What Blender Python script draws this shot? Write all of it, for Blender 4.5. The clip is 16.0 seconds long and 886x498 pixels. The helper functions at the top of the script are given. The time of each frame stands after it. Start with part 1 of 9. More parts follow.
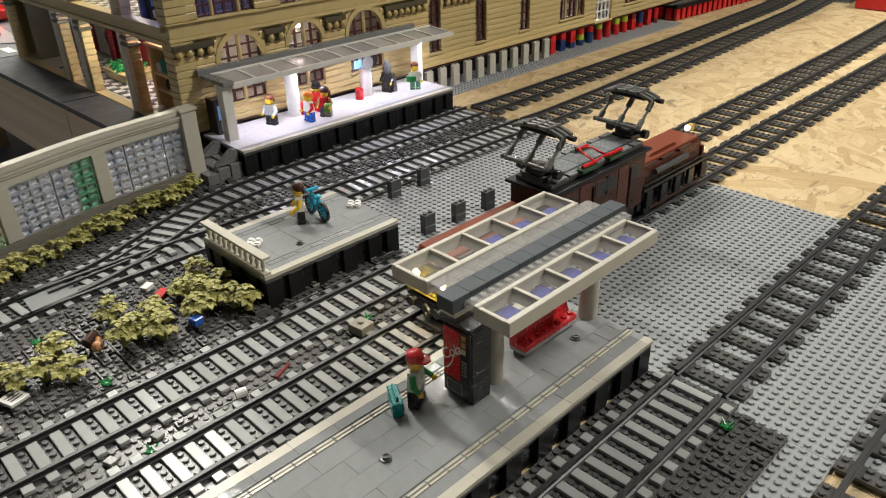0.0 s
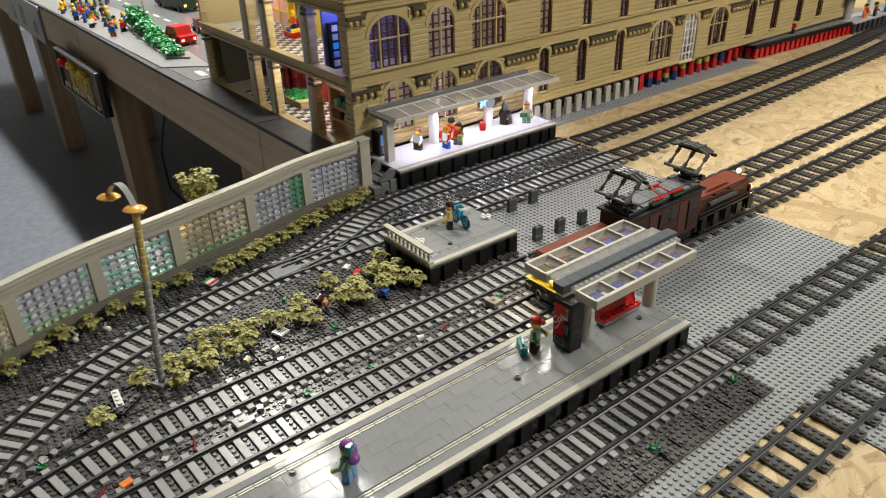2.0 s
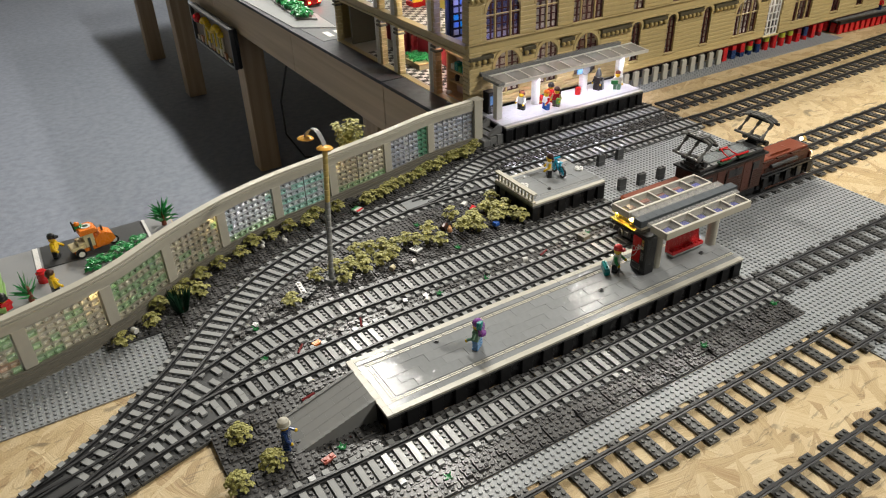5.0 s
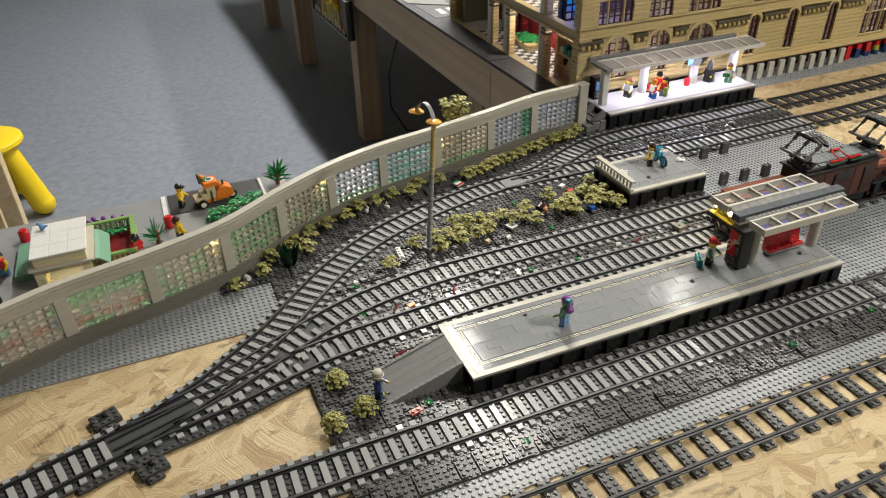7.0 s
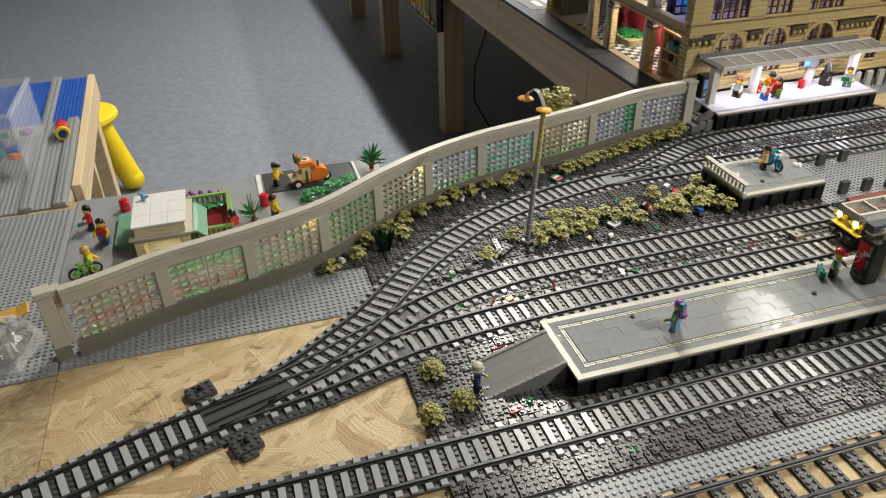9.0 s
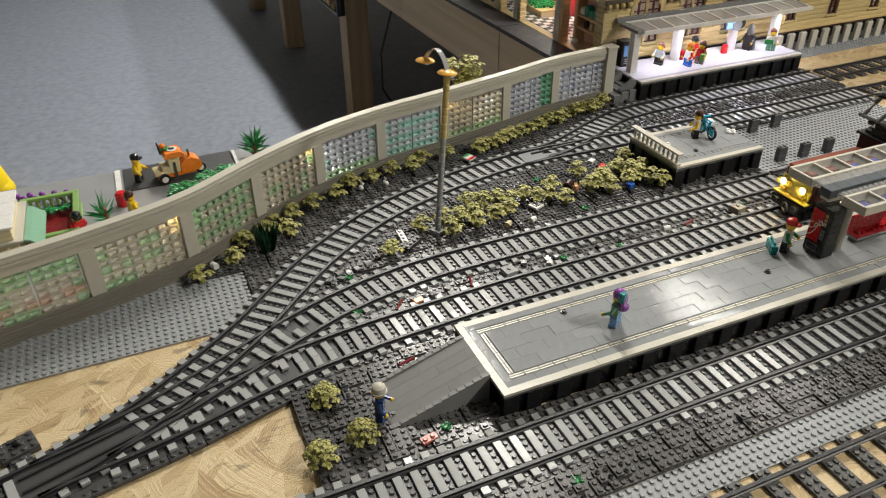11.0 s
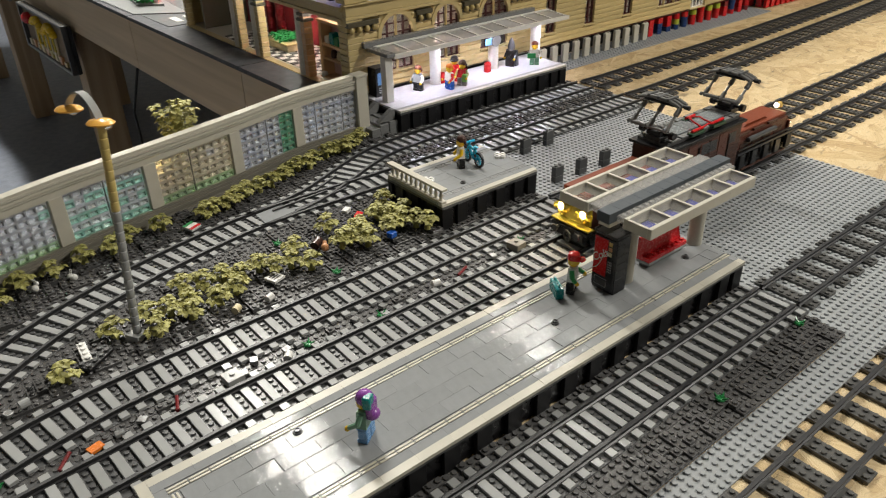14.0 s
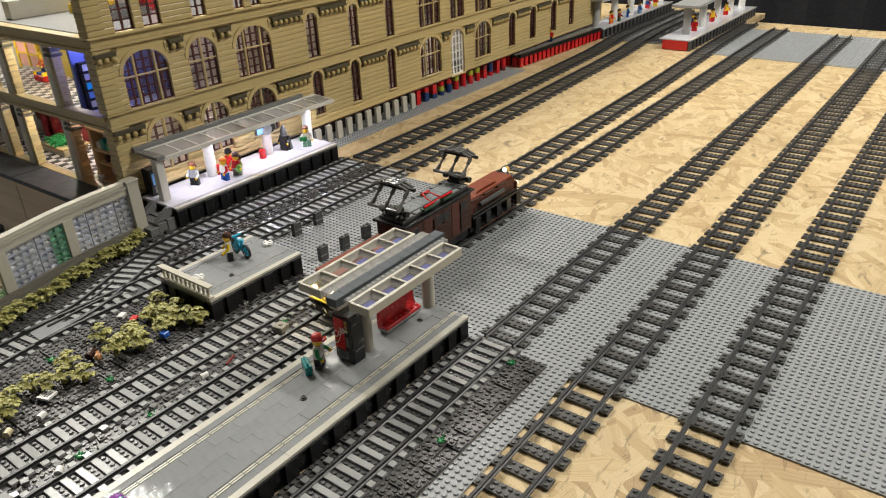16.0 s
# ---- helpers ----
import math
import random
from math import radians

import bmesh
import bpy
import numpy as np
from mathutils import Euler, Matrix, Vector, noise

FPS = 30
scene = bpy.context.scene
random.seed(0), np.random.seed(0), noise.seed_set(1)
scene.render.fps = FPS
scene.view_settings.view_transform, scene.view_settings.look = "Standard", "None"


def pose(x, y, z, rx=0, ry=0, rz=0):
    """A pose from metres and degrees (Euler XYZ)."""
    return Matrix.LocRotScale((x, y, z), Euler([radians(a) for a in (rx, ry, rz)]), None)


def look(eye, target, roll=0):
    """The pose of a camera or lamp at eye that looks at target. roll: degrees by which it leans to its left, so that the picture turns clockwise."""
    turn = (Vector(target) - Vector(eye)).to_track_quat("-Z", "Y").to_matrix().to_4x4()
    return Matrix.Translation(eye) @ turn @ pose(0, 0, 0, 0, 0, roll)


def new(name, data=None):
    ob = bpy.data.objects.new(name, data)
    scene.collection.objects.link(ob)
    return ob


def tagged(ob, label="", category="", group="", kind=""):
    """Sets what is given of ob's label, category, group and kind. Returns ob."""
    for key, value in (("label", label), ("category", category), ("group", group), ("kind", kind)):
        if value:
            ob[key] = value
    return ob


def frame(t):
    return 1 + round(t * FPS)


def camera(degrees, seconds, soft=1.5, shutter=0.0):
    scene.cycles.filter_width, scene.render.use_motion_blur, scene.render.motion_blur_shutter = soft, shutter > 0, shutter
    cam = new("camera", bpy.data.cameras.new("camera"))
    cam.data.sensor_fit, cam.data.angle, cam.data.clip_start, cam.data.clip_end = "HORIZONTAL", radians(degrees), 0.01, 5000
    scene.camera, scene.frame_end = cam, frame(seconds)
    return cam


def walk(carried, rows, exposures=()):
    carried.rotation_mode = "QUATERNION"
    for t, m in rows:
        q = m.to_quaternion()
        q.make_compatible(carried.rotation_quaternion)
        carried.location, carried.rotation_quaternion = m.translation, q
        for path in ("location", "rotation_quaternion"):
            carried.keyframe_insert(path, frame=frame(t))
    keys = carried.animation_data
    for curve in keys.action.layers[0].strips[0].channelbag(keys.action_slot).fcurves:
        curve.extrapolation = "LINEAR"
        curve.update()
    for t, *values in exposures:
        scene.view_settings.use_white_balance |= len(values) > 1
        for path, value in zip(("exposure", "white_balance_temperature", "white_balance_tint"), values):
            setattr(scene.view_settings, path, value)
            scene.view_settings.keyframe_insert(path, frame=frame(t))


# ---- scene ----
cam = camera(62.6, 16.0, soft=1.1, shutter=0.15)
PATH = [
    (0, (0.154, -0.223, 0.367), (1.376, 1.045, -0.581), -1.6),
    (0.5, (0.094, -0.256, 0.405), (1.29, 1.054, -0.52), -1.7),
    (1, (0.041, -0.292, 0.441), (1.204, 1.051, -0.477), -1.7),
    (1.5, (-0.014, -0.338, 0.484), (1.113, 1.022, -0.455), -1.6),
    (2, (-0.064, -0.393, 0.525), (0.991, 1.011, -0.431), -1.7),
    (2.5, (-0.104, -0.439, 0.56), (0.885, 1.006, -0.406), -2.3),
    (3, (-0.126, -0.48, 0.588), (0.821, 0.972, -0.408), -2.5),
    (3.5, (-0.159, -0.51, 0.611), (0.761, 0.932, -0.425), -1.9),
    (4, (-0.19, -0.531, 0.629), (0.705, 0.918, -0.419), -1.8),
    (4.2, (-0.212, -0.536, 0.621), (0.694, 0.916, -0.413), -1.8),
    (6.3, (-0.257, -0.576, 0.638), (0.444, 0.945, -0.456), -1.6),
    (6.5, (-0.262, -0.578, 0.641), (0.423, 0.95, -0.454), -1.3),
    (7, (-0.271, -0.587, 0.638), (0.356, 0.966, -0.453), -1.5),
    (7.5, (-0.294, -0.592, 0.634), (0.262, 0.991, -0.456), -1.5),
    (8, (-0.315, -0.584, 0.625), (0.175, 1.019, -0.466), -1.3),
    (8.2, (-0.321, -0.579, 0.624), (0.145, 1.032, -0.465), -1.1),
    (10.3, (-0.283, -0.484, 0.556), (0.237, 1.107, -0.538), -1.0),
    (10.5, (-0.275, -0.477, 0.546), (0.278, 1.106, -0.545), -0.8),
    (11, (-0.241, -0.424, 0.51), (0.419, 1.113, -0.586), -0.5),
    (11.5, (-0.227, -0.392, 0.469), (0.497, 1.112, -0.634), -1.0),
    (12, (-0.198, -0.362, 0.437), (0.569, 1.134, -0.647), -1.8),
    (12.5, (-0.157, -0.335, 0.418), (0.653, 1.148, -0.653), -2.1),
    (13, (-0.116, -0.306, 0.415), (0.759, 1.146, -0.646), -1.5),
    (13.5, (-0.081, -0.299, 0.415), (0.891, 1.115, -0.613), -1.3),
    (14, (-0.053, -0.307, 0.426), (1.029, 1.043, -0.576), -1.2),
    (14.5, (-0.035, -0.327, 0.436), (1.167, 0.945, -0.532), -1.2),
    (15, (-0.032, -0.353, 0.461), (1.27, 0.84, -0.478), -1.4),
    (15.5, (-0.03, -0.394, 0.483), (1.338, 0.743, -0.432), -2.0),
    (16, (-0.027, -0.449, 0.518), (1.376, 0.646, -0.394), -2.6),
]
walk(cam, [(t, look(eye, target, roll)) for t, eye, target, roll in PATH], exposures=((0.0, -0.05), (3.0, -0.02), (6.5, 0.05), (11.0, 0.07), (12.5, 0.05), (14.0, 0.0), (16.0, -0.04)))

# ---------------------------------------------------------------- world, lamps
world = bpy.data.worlds.new("room_glow")
scene.world = world
world.use_nodes = True
world.node_tree.nodes["Background"].inputs[0].default_value = (0.75, 0.82, 1.0, 1)
world.node_tree.nodes["Background"].inputs[1].default_value = 0.0045


def area_lamp(name, where, w, h, watts, rgb):
    data = bpy.data.lights.new(name, "AREA")
    data.shape, data.size, data.size_y, data.energy, data.color = "RECTANGLE", w, h, watts, rgb
    ob = new(name, data)
    ob.location = where
    return ob


WARM = (1.0, 0.965, 0.88)
# two long ceiling panels over the layout, added fill panels, larger dim ones farther off
for where, w, h, watts in (
    ((1.02, 2.22, 2.25), 0.14, 1.35, 116), ((2.54, 1.90, 2.25), 0.08, 1.10, 48),
    # unseen fill lamps from here on: they lift the facade, far tracks and floor
    ((2.1, -1.2, 2.25), 0.16, 0.80, 98), ((1.0, 4.6, 2.25), 0.30, 0.80, 46), ((2.6, 4.7, 2.25), 0.20, 1.20, 46),
    ((-1.6, -2.4, 2.25), 0.9, 0.9, 4), ((1.6, -3.0, 2.25), 0.9, 0.9, 4), ((-2.6, 1.2, 2.25), 0.9, 0.9, 3), ((-2.0, 5.6, 2.25), 0.9, 0.9, 3)):
    area_lamp("ceiling_lamp", where, w, h, watts, WARM)

# ---------------------------------------------------------------- materials
S = 0.008          # one stud
BR = 0.0096        # one brick
PL = 0.0032        # one plate
STUD = 0.0017


def mat_base(name):
    m = bpy.data.materials.new(name)
    m.use_nodes = True
    return m, m.node_tree.nodes, m.node_tree.links, m.node_tree.nodes["Principled BSDF"]


def plastic(name, rgb, rough=0.28, spread=0.10, scale=90.0, bump=0.04):
    """Moulded plastic: small change of tone from piece to piece, dust and fine scuffs."""
    m, n, l, p = mat_base(name)
    info = n.new("ShaderNodeObjectInfo")
    geo = n.new("ShaderNodeNewGeometry")
    add = n.new("ShaderNodeMath"); add.operation = "ADD"
    l.new(info.outputs["Random"], add.inputs[0]); l.new(geo.outputs["Random Per Island"], add.inputs[1])
    fr = n.new("ShaderNodeMath"); fr.operation = "FRACT"
    l.new(add.outputs[0], fr.inputs[0])
    tc = n.new("ShaderNodeTexCoord")
    no = n.new("ShaderNodeTexNoise"); no.inputs["Scale"].default_value = scale; no.inputs["Detail"].default_value = 5
    l.new(tc.outputs["Object"], no.inputs["Vector"])
    mul = n.new("ShaderNodeMath"); mul.operation = "MULTIPLY_ADD"
    mul.inputs[1].default_value = spread; mul.inputs[2].default_value = 1 - spread / 2
    l.new(fr.outputs[0], mul.inputs[0])
    dust = n.new("ShaderNodeMath"); dust.operation = "MULTIPLY_ADD"
    dust.inputs[1].default_value = 0.16; dust.inputs[2].default_value = 0.92
    l.new(no.outputs[0], dust.inputs[0])
    mm = n.new("ShaderNodeMath"); mm.operation = "MULTIPLY"
    l.new(mul.outputs[0], mm.inputs[0]); l.new(dust.outputs[0], mm.inputs[1])
    vm = n.new("ShaderNodeVectorMath"); vm.operation = "SCALE"
    vm.inputs[0].default_value = rgb
    l.new(mm.outputs[0], vm.inputs["Scale"])
    l.new(vm.outputs[0], p.inputs["Base Color"])
    rr = n.new("ShaderNodeMapRange")
    rr.inputs["To Min"].default_value = rough * 0.75; rr.inputs["To Max"].default_value = rough * 1.35
    n2 = n.new("ShaderNodeTexNoise"); n2.inputs["Scale"].default_value = scale * 5; n2.inputs["Detail"].default_value = 3
    l.new(tc.outputs["Object"], n2.inputs["Vector"])
    l.new(n2.outputs[0], rr.inputs[0]); l.new(rr.outputs[0], p.inputs["Roughness"])
    bp = n.new("ShaderNodeBump"); bp.inputs["Strength"].default_value = bump; bp.inputs["Distance"].default_value = 0.001
    l.new(no.outputs[0], bp.inputs["Height"]); l.new(bp.outputs[0], p.inputs["Normal"])
    return m


def clear(name, rgb, rough=0.06, ior=1.45):
    m, n, l, p = mat_base(name)
    p.inputs["Base Color"].default_value = (*rgb, 1)
    p.inputs["Transmission Weight"].default_value = 1.0
    p.inputs["Roughness"].default_value = rough
    p.inputs["IOR"].default_value = ior
    no = n.new("ShaderNodeTexNoise"); no.inputs["Scale"].default_value = 260
    tc = n.new("ShaderNodeTexCoord"); l.new(tc.outputs["Object"], no.inputs["Vector"])
    bp = n.new("ShaderNodeBump"); bp.inputs["Strength"].default_value = 0.12; bp.inputs["Distance"].default_value = 0.001
    l.new(no.outputs[0], bp.inputs["Height"]); l.new(bp.outputs[0], p.inputs["Normal"])
    return m


def glow(name, rgb, strength):
    m, n, l, p = mat_base(name)
    p.inputs["Base Color"].default_value = (*rgb, 1)
    p.inputs["Emission Color"].default_value = (*rgb, 1)
    p.inputs["Emission Strength"].default_value = strength
    return m


def strand_board(name="strand_board", fine=1.0, tone=1.0):
    """Pressed board of long wood strands lying at all angles."""
    m, n, l, p = mat_base(name)
    tc = n.new("ShaderNodeTexCoord")
    warp = n.new("ShaderNodeTexNoise"); warp.inputs["Scale"].default_value = 9
    l.new(tc.outputs["Object"], warp.inputs["Vector"])
    wv = n.new("ShaderNodeVectorMath"); wv.operation = "SCALE"; wv.inputs["Scale"].default_value = 0.035
    l.new(warp.outputs["Color"], wv.inputs[0])
    base = n.new("ShaderNodeVectorMath"); base.operation = "ADD"
    l.new(tc.outputs["Object"], base.inputs[0]); l.new(wv.outputs[0], base.inputs[1])
    layers, heights = [], []
    for k, (ang, sx, sy) in enumerate(((12, 15, 72), (63, 13, 46), (118, 19, 95), (155, 24, 110))):
        mp = n.new("ShaderNodeMapping"); mp.vector_type = "POINT"
        mp.inputs["Rotation"].default_value = (0, 0, radians(ang))
        mp.inputs["Location"].default_value = (3.1 * k, 1.7 * k, 0)
        l.new(base.outputs[0], mp.inputs["Vector"])
        sc = n.new("ShaderNodeVectorMath"); sc.operation = "MULTIPLY"; sc.inputs[1].default_value = (sx * fine, sy * fine, 1)
        l.new(mp.outputs[0], sc.inputs[0])
        vo = n.new("ShaderNodeTexVoronoi"); vo.inputs["Scale"].default_value = 1.0; vo.voronoi_dimensions = "2D"
        l.new(sc.outputs[0], vo.inputs["Vector"])
        gr = n.new("ShaderNodeVectorMath"); gr.operation = "MULTIPLY"; gr.inputs[1].default_value = (0.55, 7, 1)
        l.new(sc.outputs[0], gr.inputs[0])
        no = n.new("ShaderNodeTexNoise"); no.inputs["Scale"].default_value = 1.3; no.inputs["Detail"].default_value = 7; no.inputs["Roughness"].default_value = 0.65
        l.new(gr.outputs[0], no.inputs["Vector"])
        sep = n.new("ShaderNodeSeparateColor"); l.new(vo.outputs["Color"], sep.inputs[0])
        a = n.new("ShaderNodeMath"); a.operation = "MULTIPLY_ADD"; a.inputs[1].default_value = 0.42
        l.new(sep.outputs[0], a.inputs[0])
        b = n.new("ShaderNodeMath"); b.operation = "MULTIPLY"; b.inputs[1].default_value = 0.70
        l.new(no.outputs[0], b.inputs[0]); l.new(b.outputs[0], a.inputs[2])
        layers.append(a.outputs[0])
        heights.append(sep.outputs[1])
    val, top = layers[0], heights[0]
    for v, h in zip(layers[1:], heights[1:]):
        gt = n.new("ShaderNodeMath"); gt.operation = "GREATER_THAN"
        l.new(h, gt.inputs[0]); l.new(top, gt.inputs[1])
        mx = n.new("ShaderNodeMix"); l.new(gt.outputs[0], mx.inputs[0]); l.new(val, mx.inputs[2]); l.new(v, mx.inputs[3])
        mh = n.new("ShaderNodeMath"); mh.operation = "MAXIMUM"; l.new(h, mh.inputs[0]); l.new(top, mh.inputs[1])
        val, top = mx.outputs[0], mh.outputs[0]
    ramp = n.new("ShaderNodeValToRGB")
    e = ramp.color_ramp.elements
    e[0].position, e[0].color = 0.16, (0.17, 0.088, 0.036, 1)
    e[1].position, e[1].color = 0.86, (0.72, 0.575, 0.345, 1)
    x = e.new(0.27); x.color = (0.40, 0.255, 0.125, 1)
    x = e.new(0.45); x.color = (0.53, 0.385, 0.195, 1)
    x = e.new(0.62); x.color = (0.63, 0.475, 0.262, 1)
    l.new(val, ramp.inputs[0])
    big = n.new("ShaderNodeTexNoise"); big.inputs["Scale"].default_value = 3
    l.new(tc.outputs["Object"], big.inputs["Vector"])
    bm_ = n.new("ShaderNodeMapRange"); bm_.inputs["To Min"].default_value = 0.8 * tone; bm_.inputs["To Max"].default_value = 1.15 * tone
    l.new(big.outputs[0], bm_.inputs[0])
    vm = n.new("ShaderNodeVectorMath"); vm.operation = "SCALE"
    l.new(ramp.outputs[0], vm.inputs[0]); l.new(bm_.outputs[0], vm.inputs["Scale"])
    fl = n.new("ShaderNodeTexNoise"); fl.inputs["Scale"].default_value = 1.0; fl.inputs["Detail"].default_value = 5; fl.inputs["Distortion"].default_value = 1.6
    fs = n.new("ShaderNodeVectorMath"); fs.operation = "MULTIPLY"; fs.inputs[1].default_value = (26, 130, 1)
    l.new(base.outputs[0], fs.inputs[0]); l.new(fs.outputs[0], fl.inputs["Vector"])
    fm = n.new("ShaderNodeMapRange"); fm.inputs["From Min"].default_value = 0.33; fm.inputs["From Max"].default_value = 0.39
    fm.inputs["To Min"].default_value = 0.62; fm.inputs["To Max"].default_value = 1.0
    l.new(fl.outputs[0], fm.inputs[0])
    v2 = n.new("ShaderNodeVectorMath"); v2.operation = "SCALE"
    l.new(vm.outputs[0], v2.inputs[0]); l.new(fm.outputs[0], v2.inputs["Scale"])
    # sparse dark bark flakes
    bk = n.new("ShaderNodeTexNoise"); bk.inputs["Scale"].default_value = 1.0; bk.inputs["Detail"].default_value = 3; bk.inputs["Distortion"].default_value = 0.8
    bs = n.new("ShaderNodeVectorMath"); bs.operation = "MULTIPLY"; bs.inputs[1].default_value = (22 * fine, 40 * fine, 1)
    l.new(base.outputs[0], bs.inputs[0]); l.new(bs.outputs[0], bk.inputs["Vector"])
    bf = n.new("ShaderNodeMapRange"); bf.inputs["From Min"].default_value = 0.64; bf.inputs["From Max"].default_value = 0.70
    bf.inputs["To Min"].default_value = 1.0; bf.inputs["To Max"].default_value = 0.50
    l.new(bk.outputs[0], bf.inputs[0])
    v3 = n.new("ShaderNodeVectorMath"); v3.operation = "SCALE"
    l.new(v2.outputs[0], v3.inputs[0]); l.new(bf.outputs[0], v3.inputs["Scale"])
    l.new(v3.outputs[0], p.inputs["Base Color"])
    p.inputs["Roughness"].default_value = 0.50
    bp = n.new("ShaderNodeBump"); bp.inputs["Strength"].default_value = 0.55; bp.inputs["Distance"].default_value = 0.003
    l.new(val, bp.inputs["Height"]); l.new(bp.outputs[0], p.inputs["Normal"])
    return m


def timber(name, dark, light, along="X"):
    m, n, l, p = mat_base(name)
    tc = n.new("ShaderNodeTexCoord")
    sc = n.new("ShaderNodeVectorMath"); sc.operation = "MULTIPLY"
    sc.inputs[1].default_value = {"X": (1.5, 40, 40), "Y": (40, 1.5, 40), "Z": (40, 40, 1.5)}[along]
    l.new(tc.outputs["Object"], sc.inputs[0])
    no = n.new("ShaderNodeTexNoise"); no.inputs["Scale"].default_value = 1; no.inputs["Detail"].default_value = 6; no.inputs["Distortion"].default_value = 0.6
    l.new(sc.outputs[0], no.inputs["Vector"])
    ramp = n.new("ShaderNodeValToRGB")
    ramp.color_ramp.elements[0].position, ramp.color_ramp.elements[0].color = 0.32, (*dark, 1)
    ramp.color_ramp.elements[1].position, ramp.color_ramp.elements[1].color = 0.68, (*light, 1)
    l.new(no.outputs[0], ramp.inputs[0]); l.new(ramp.outputs[0], p.inputs["Base Color"])
    p.inputs["Roughness"].default_value = 0.6
    bp = n.new("ShaderNodeBump"); bp.inputs["Strength"].default_value = 0.2; bp.inputs["Distance"].default_value = 0.001
    l.new(no.outputs[0], bp.inputs["Height"]); l.new(bp.outputs[0], p.inputs["Normal"])
    return m


def carpet():
    m, n, l, p = mat_base("carpet")
    tc = n.new("ShaderNodeTexCoord")
    no = n.new("ShaderNodeTexNoise"); no.inputs["Scale"].default_value = 160; no.inputs["Detail"].default_value = 6
    l.new(tc.outputs["Object"], no.inputs["Vector"])
    n2 = n.new("ShaderNodeTexNoise"); n2.inputs["Scale"].default_value = 34; n2.inputs["Detail"].default_value = 5
    l.new(tc.outputs["Object"], n2.inputs["Vector"])
    mx = n.new("ShaderNodeMath"); mx.operation = "MULTIPLY_ADD"; mx.inputs[1].default_value = 0.6
    l.new(no.outputs[0], mx.inputs[0]); l.new(n2.outputs[0], mx.inputs[2])
    ramp = n.new("ShaderNodeValToRGB")
    ramp.color_ramp.elements[0].position, ramp.color_ramp.elements[0].color = 0.45, (0.128, 0.142, 0.178, 1)
    ramp.color_ramp.elements[1].position, ramp.color_ramp.elements[1].color = 1.0, (0.205, 0.226, 0.272, 1)
    l.new(mx.outputs[0], ramp.inputs[0]); l.new(ramp.outputs[0], p.inputs["Base Color"])
    p.inputs["Roughness"].default_value = 0.62
    bp = n.new("ShaderNodeBump"); bp.inputs["Strength"].default_value = 0.2; bp.inputs["Distance"].default_value = 0.002
    l.new(no.outputs[0], bp.inputs["Height"]); l.new(bp.outputs[0], p.inputs["Normal"])
    return m


DKGREY = plastic("dark_grey_plastic", (0.064, 0.065, 0.066), 0.30)
RAIL = plastic("rail_grey_plastic", (0.026, 0.026, 0.028), 0.42)
LTGREY = plastic("light_grey_plastic", (0.32, 0.325, 0.32), 0.20)
PLATE = plastic("baseplate_grey_plastic", (0.285, 0.297, 0.303), 0.30, 0.05)
TILE = plastic("tile_grey_plastic", (0.25, 0.258, 0.262), 0.05, 0.07, 150, 0.20)
TILE.node_tree.nodes["Principled BSDF"].inputs["Specular IOR Level"].default_value = 0.062
STEPGREY = plastic("slope_grey_plastic", (0.17, 0.172, 0.17), 0.25)
BLACK = plastic("black_plastic", (0.008, 0.008, 0.009), 0.28)
WHITE = plastic("cream_white_plastic", (0.47, 0.445, 0.375), 0.30, 0.06)
PURE = plastic("white_plastic", (0.70, 0.69, 0.66), 0.27, 0.05)
CREAM = plastic("tan_plastic", (0.58, 0.50, 0.31), 0.3)
TAN = plastic("dark_tan_plastic", (0.47, 0.37, 0.175), 0.33, 0.10)
TANLT = plastic("tan_facade_plastic", (0.56, 0.43, 0.20), 0.33, 0.10)
OLIVE = plastic("olive_leaf_plastic", (0.315, 0.298, 0.088), 0.55, 0.36)
GREEN = plastic("green_plastic", (0.02, 0.22, 0.06), 0.3, 0.2)
DKGREEN = plastic("dark_green_plastic", (0.008, 0.045, 0.02), 0.3, 0.2)
SAND = plastic("sand_green_plastic", (0.16, 0.33, 0.22), 0.3)
LIME = plastic("lime_plastic", (0.16, 0.38, 0.06), 0.3)
RED = plastic("red_plastic", (0.52, 0.015, 0.018), 0.25)
DKRED = plastic("dark_red_plastic", (0.16, 0.012, 0.014), 0.28)
BROWN = plastic("reddish_brown_plastic", (0.16, 0.045, 0.022), 0.28)
DKBROWN = plastic("dark_brown_plastic", (0.055, 0.025, 0.018), 0.28)
YELLOW = plastic("yellow_plastic", (0.75, 0.50, 0.02), 0.27)
GOLD = plastic("pearl_gold_plastic", (0.50, 0.34, 0.10), 0.22)
ORANGE = plastic("orange_plastic", (0.75, 0.20, 0.02), 0.26)
BLUE = plastic("blue_plastic", (0.012, 0.09, 0.42), 0.26)
DKBLUE = plastic("dark_blue_plastic", (0.015, 0.04, 0.13), 0.26)
AZURE = plastic("azure_plastic", (0.02, 0.36, 0.55), 0.26)
TEAL = plastic("teal_plastic", (0.0, 0.20, 0.20), 0.26)
PURPLE = plastic("purple_plastic", (0.22, 0.06, 0.30), 0.26)
MEDBLUE = plastic("medium_blue_plastic", (0.14, 0.30, 0.55), 0.26)
SKIN = plastic("yellow_figure_plastic", (0.72, 0.46, 0.03), 0.25)
NOUGAT = plastic("nougat_plastic", (0.50, 0.24, 0.11), 0.28)
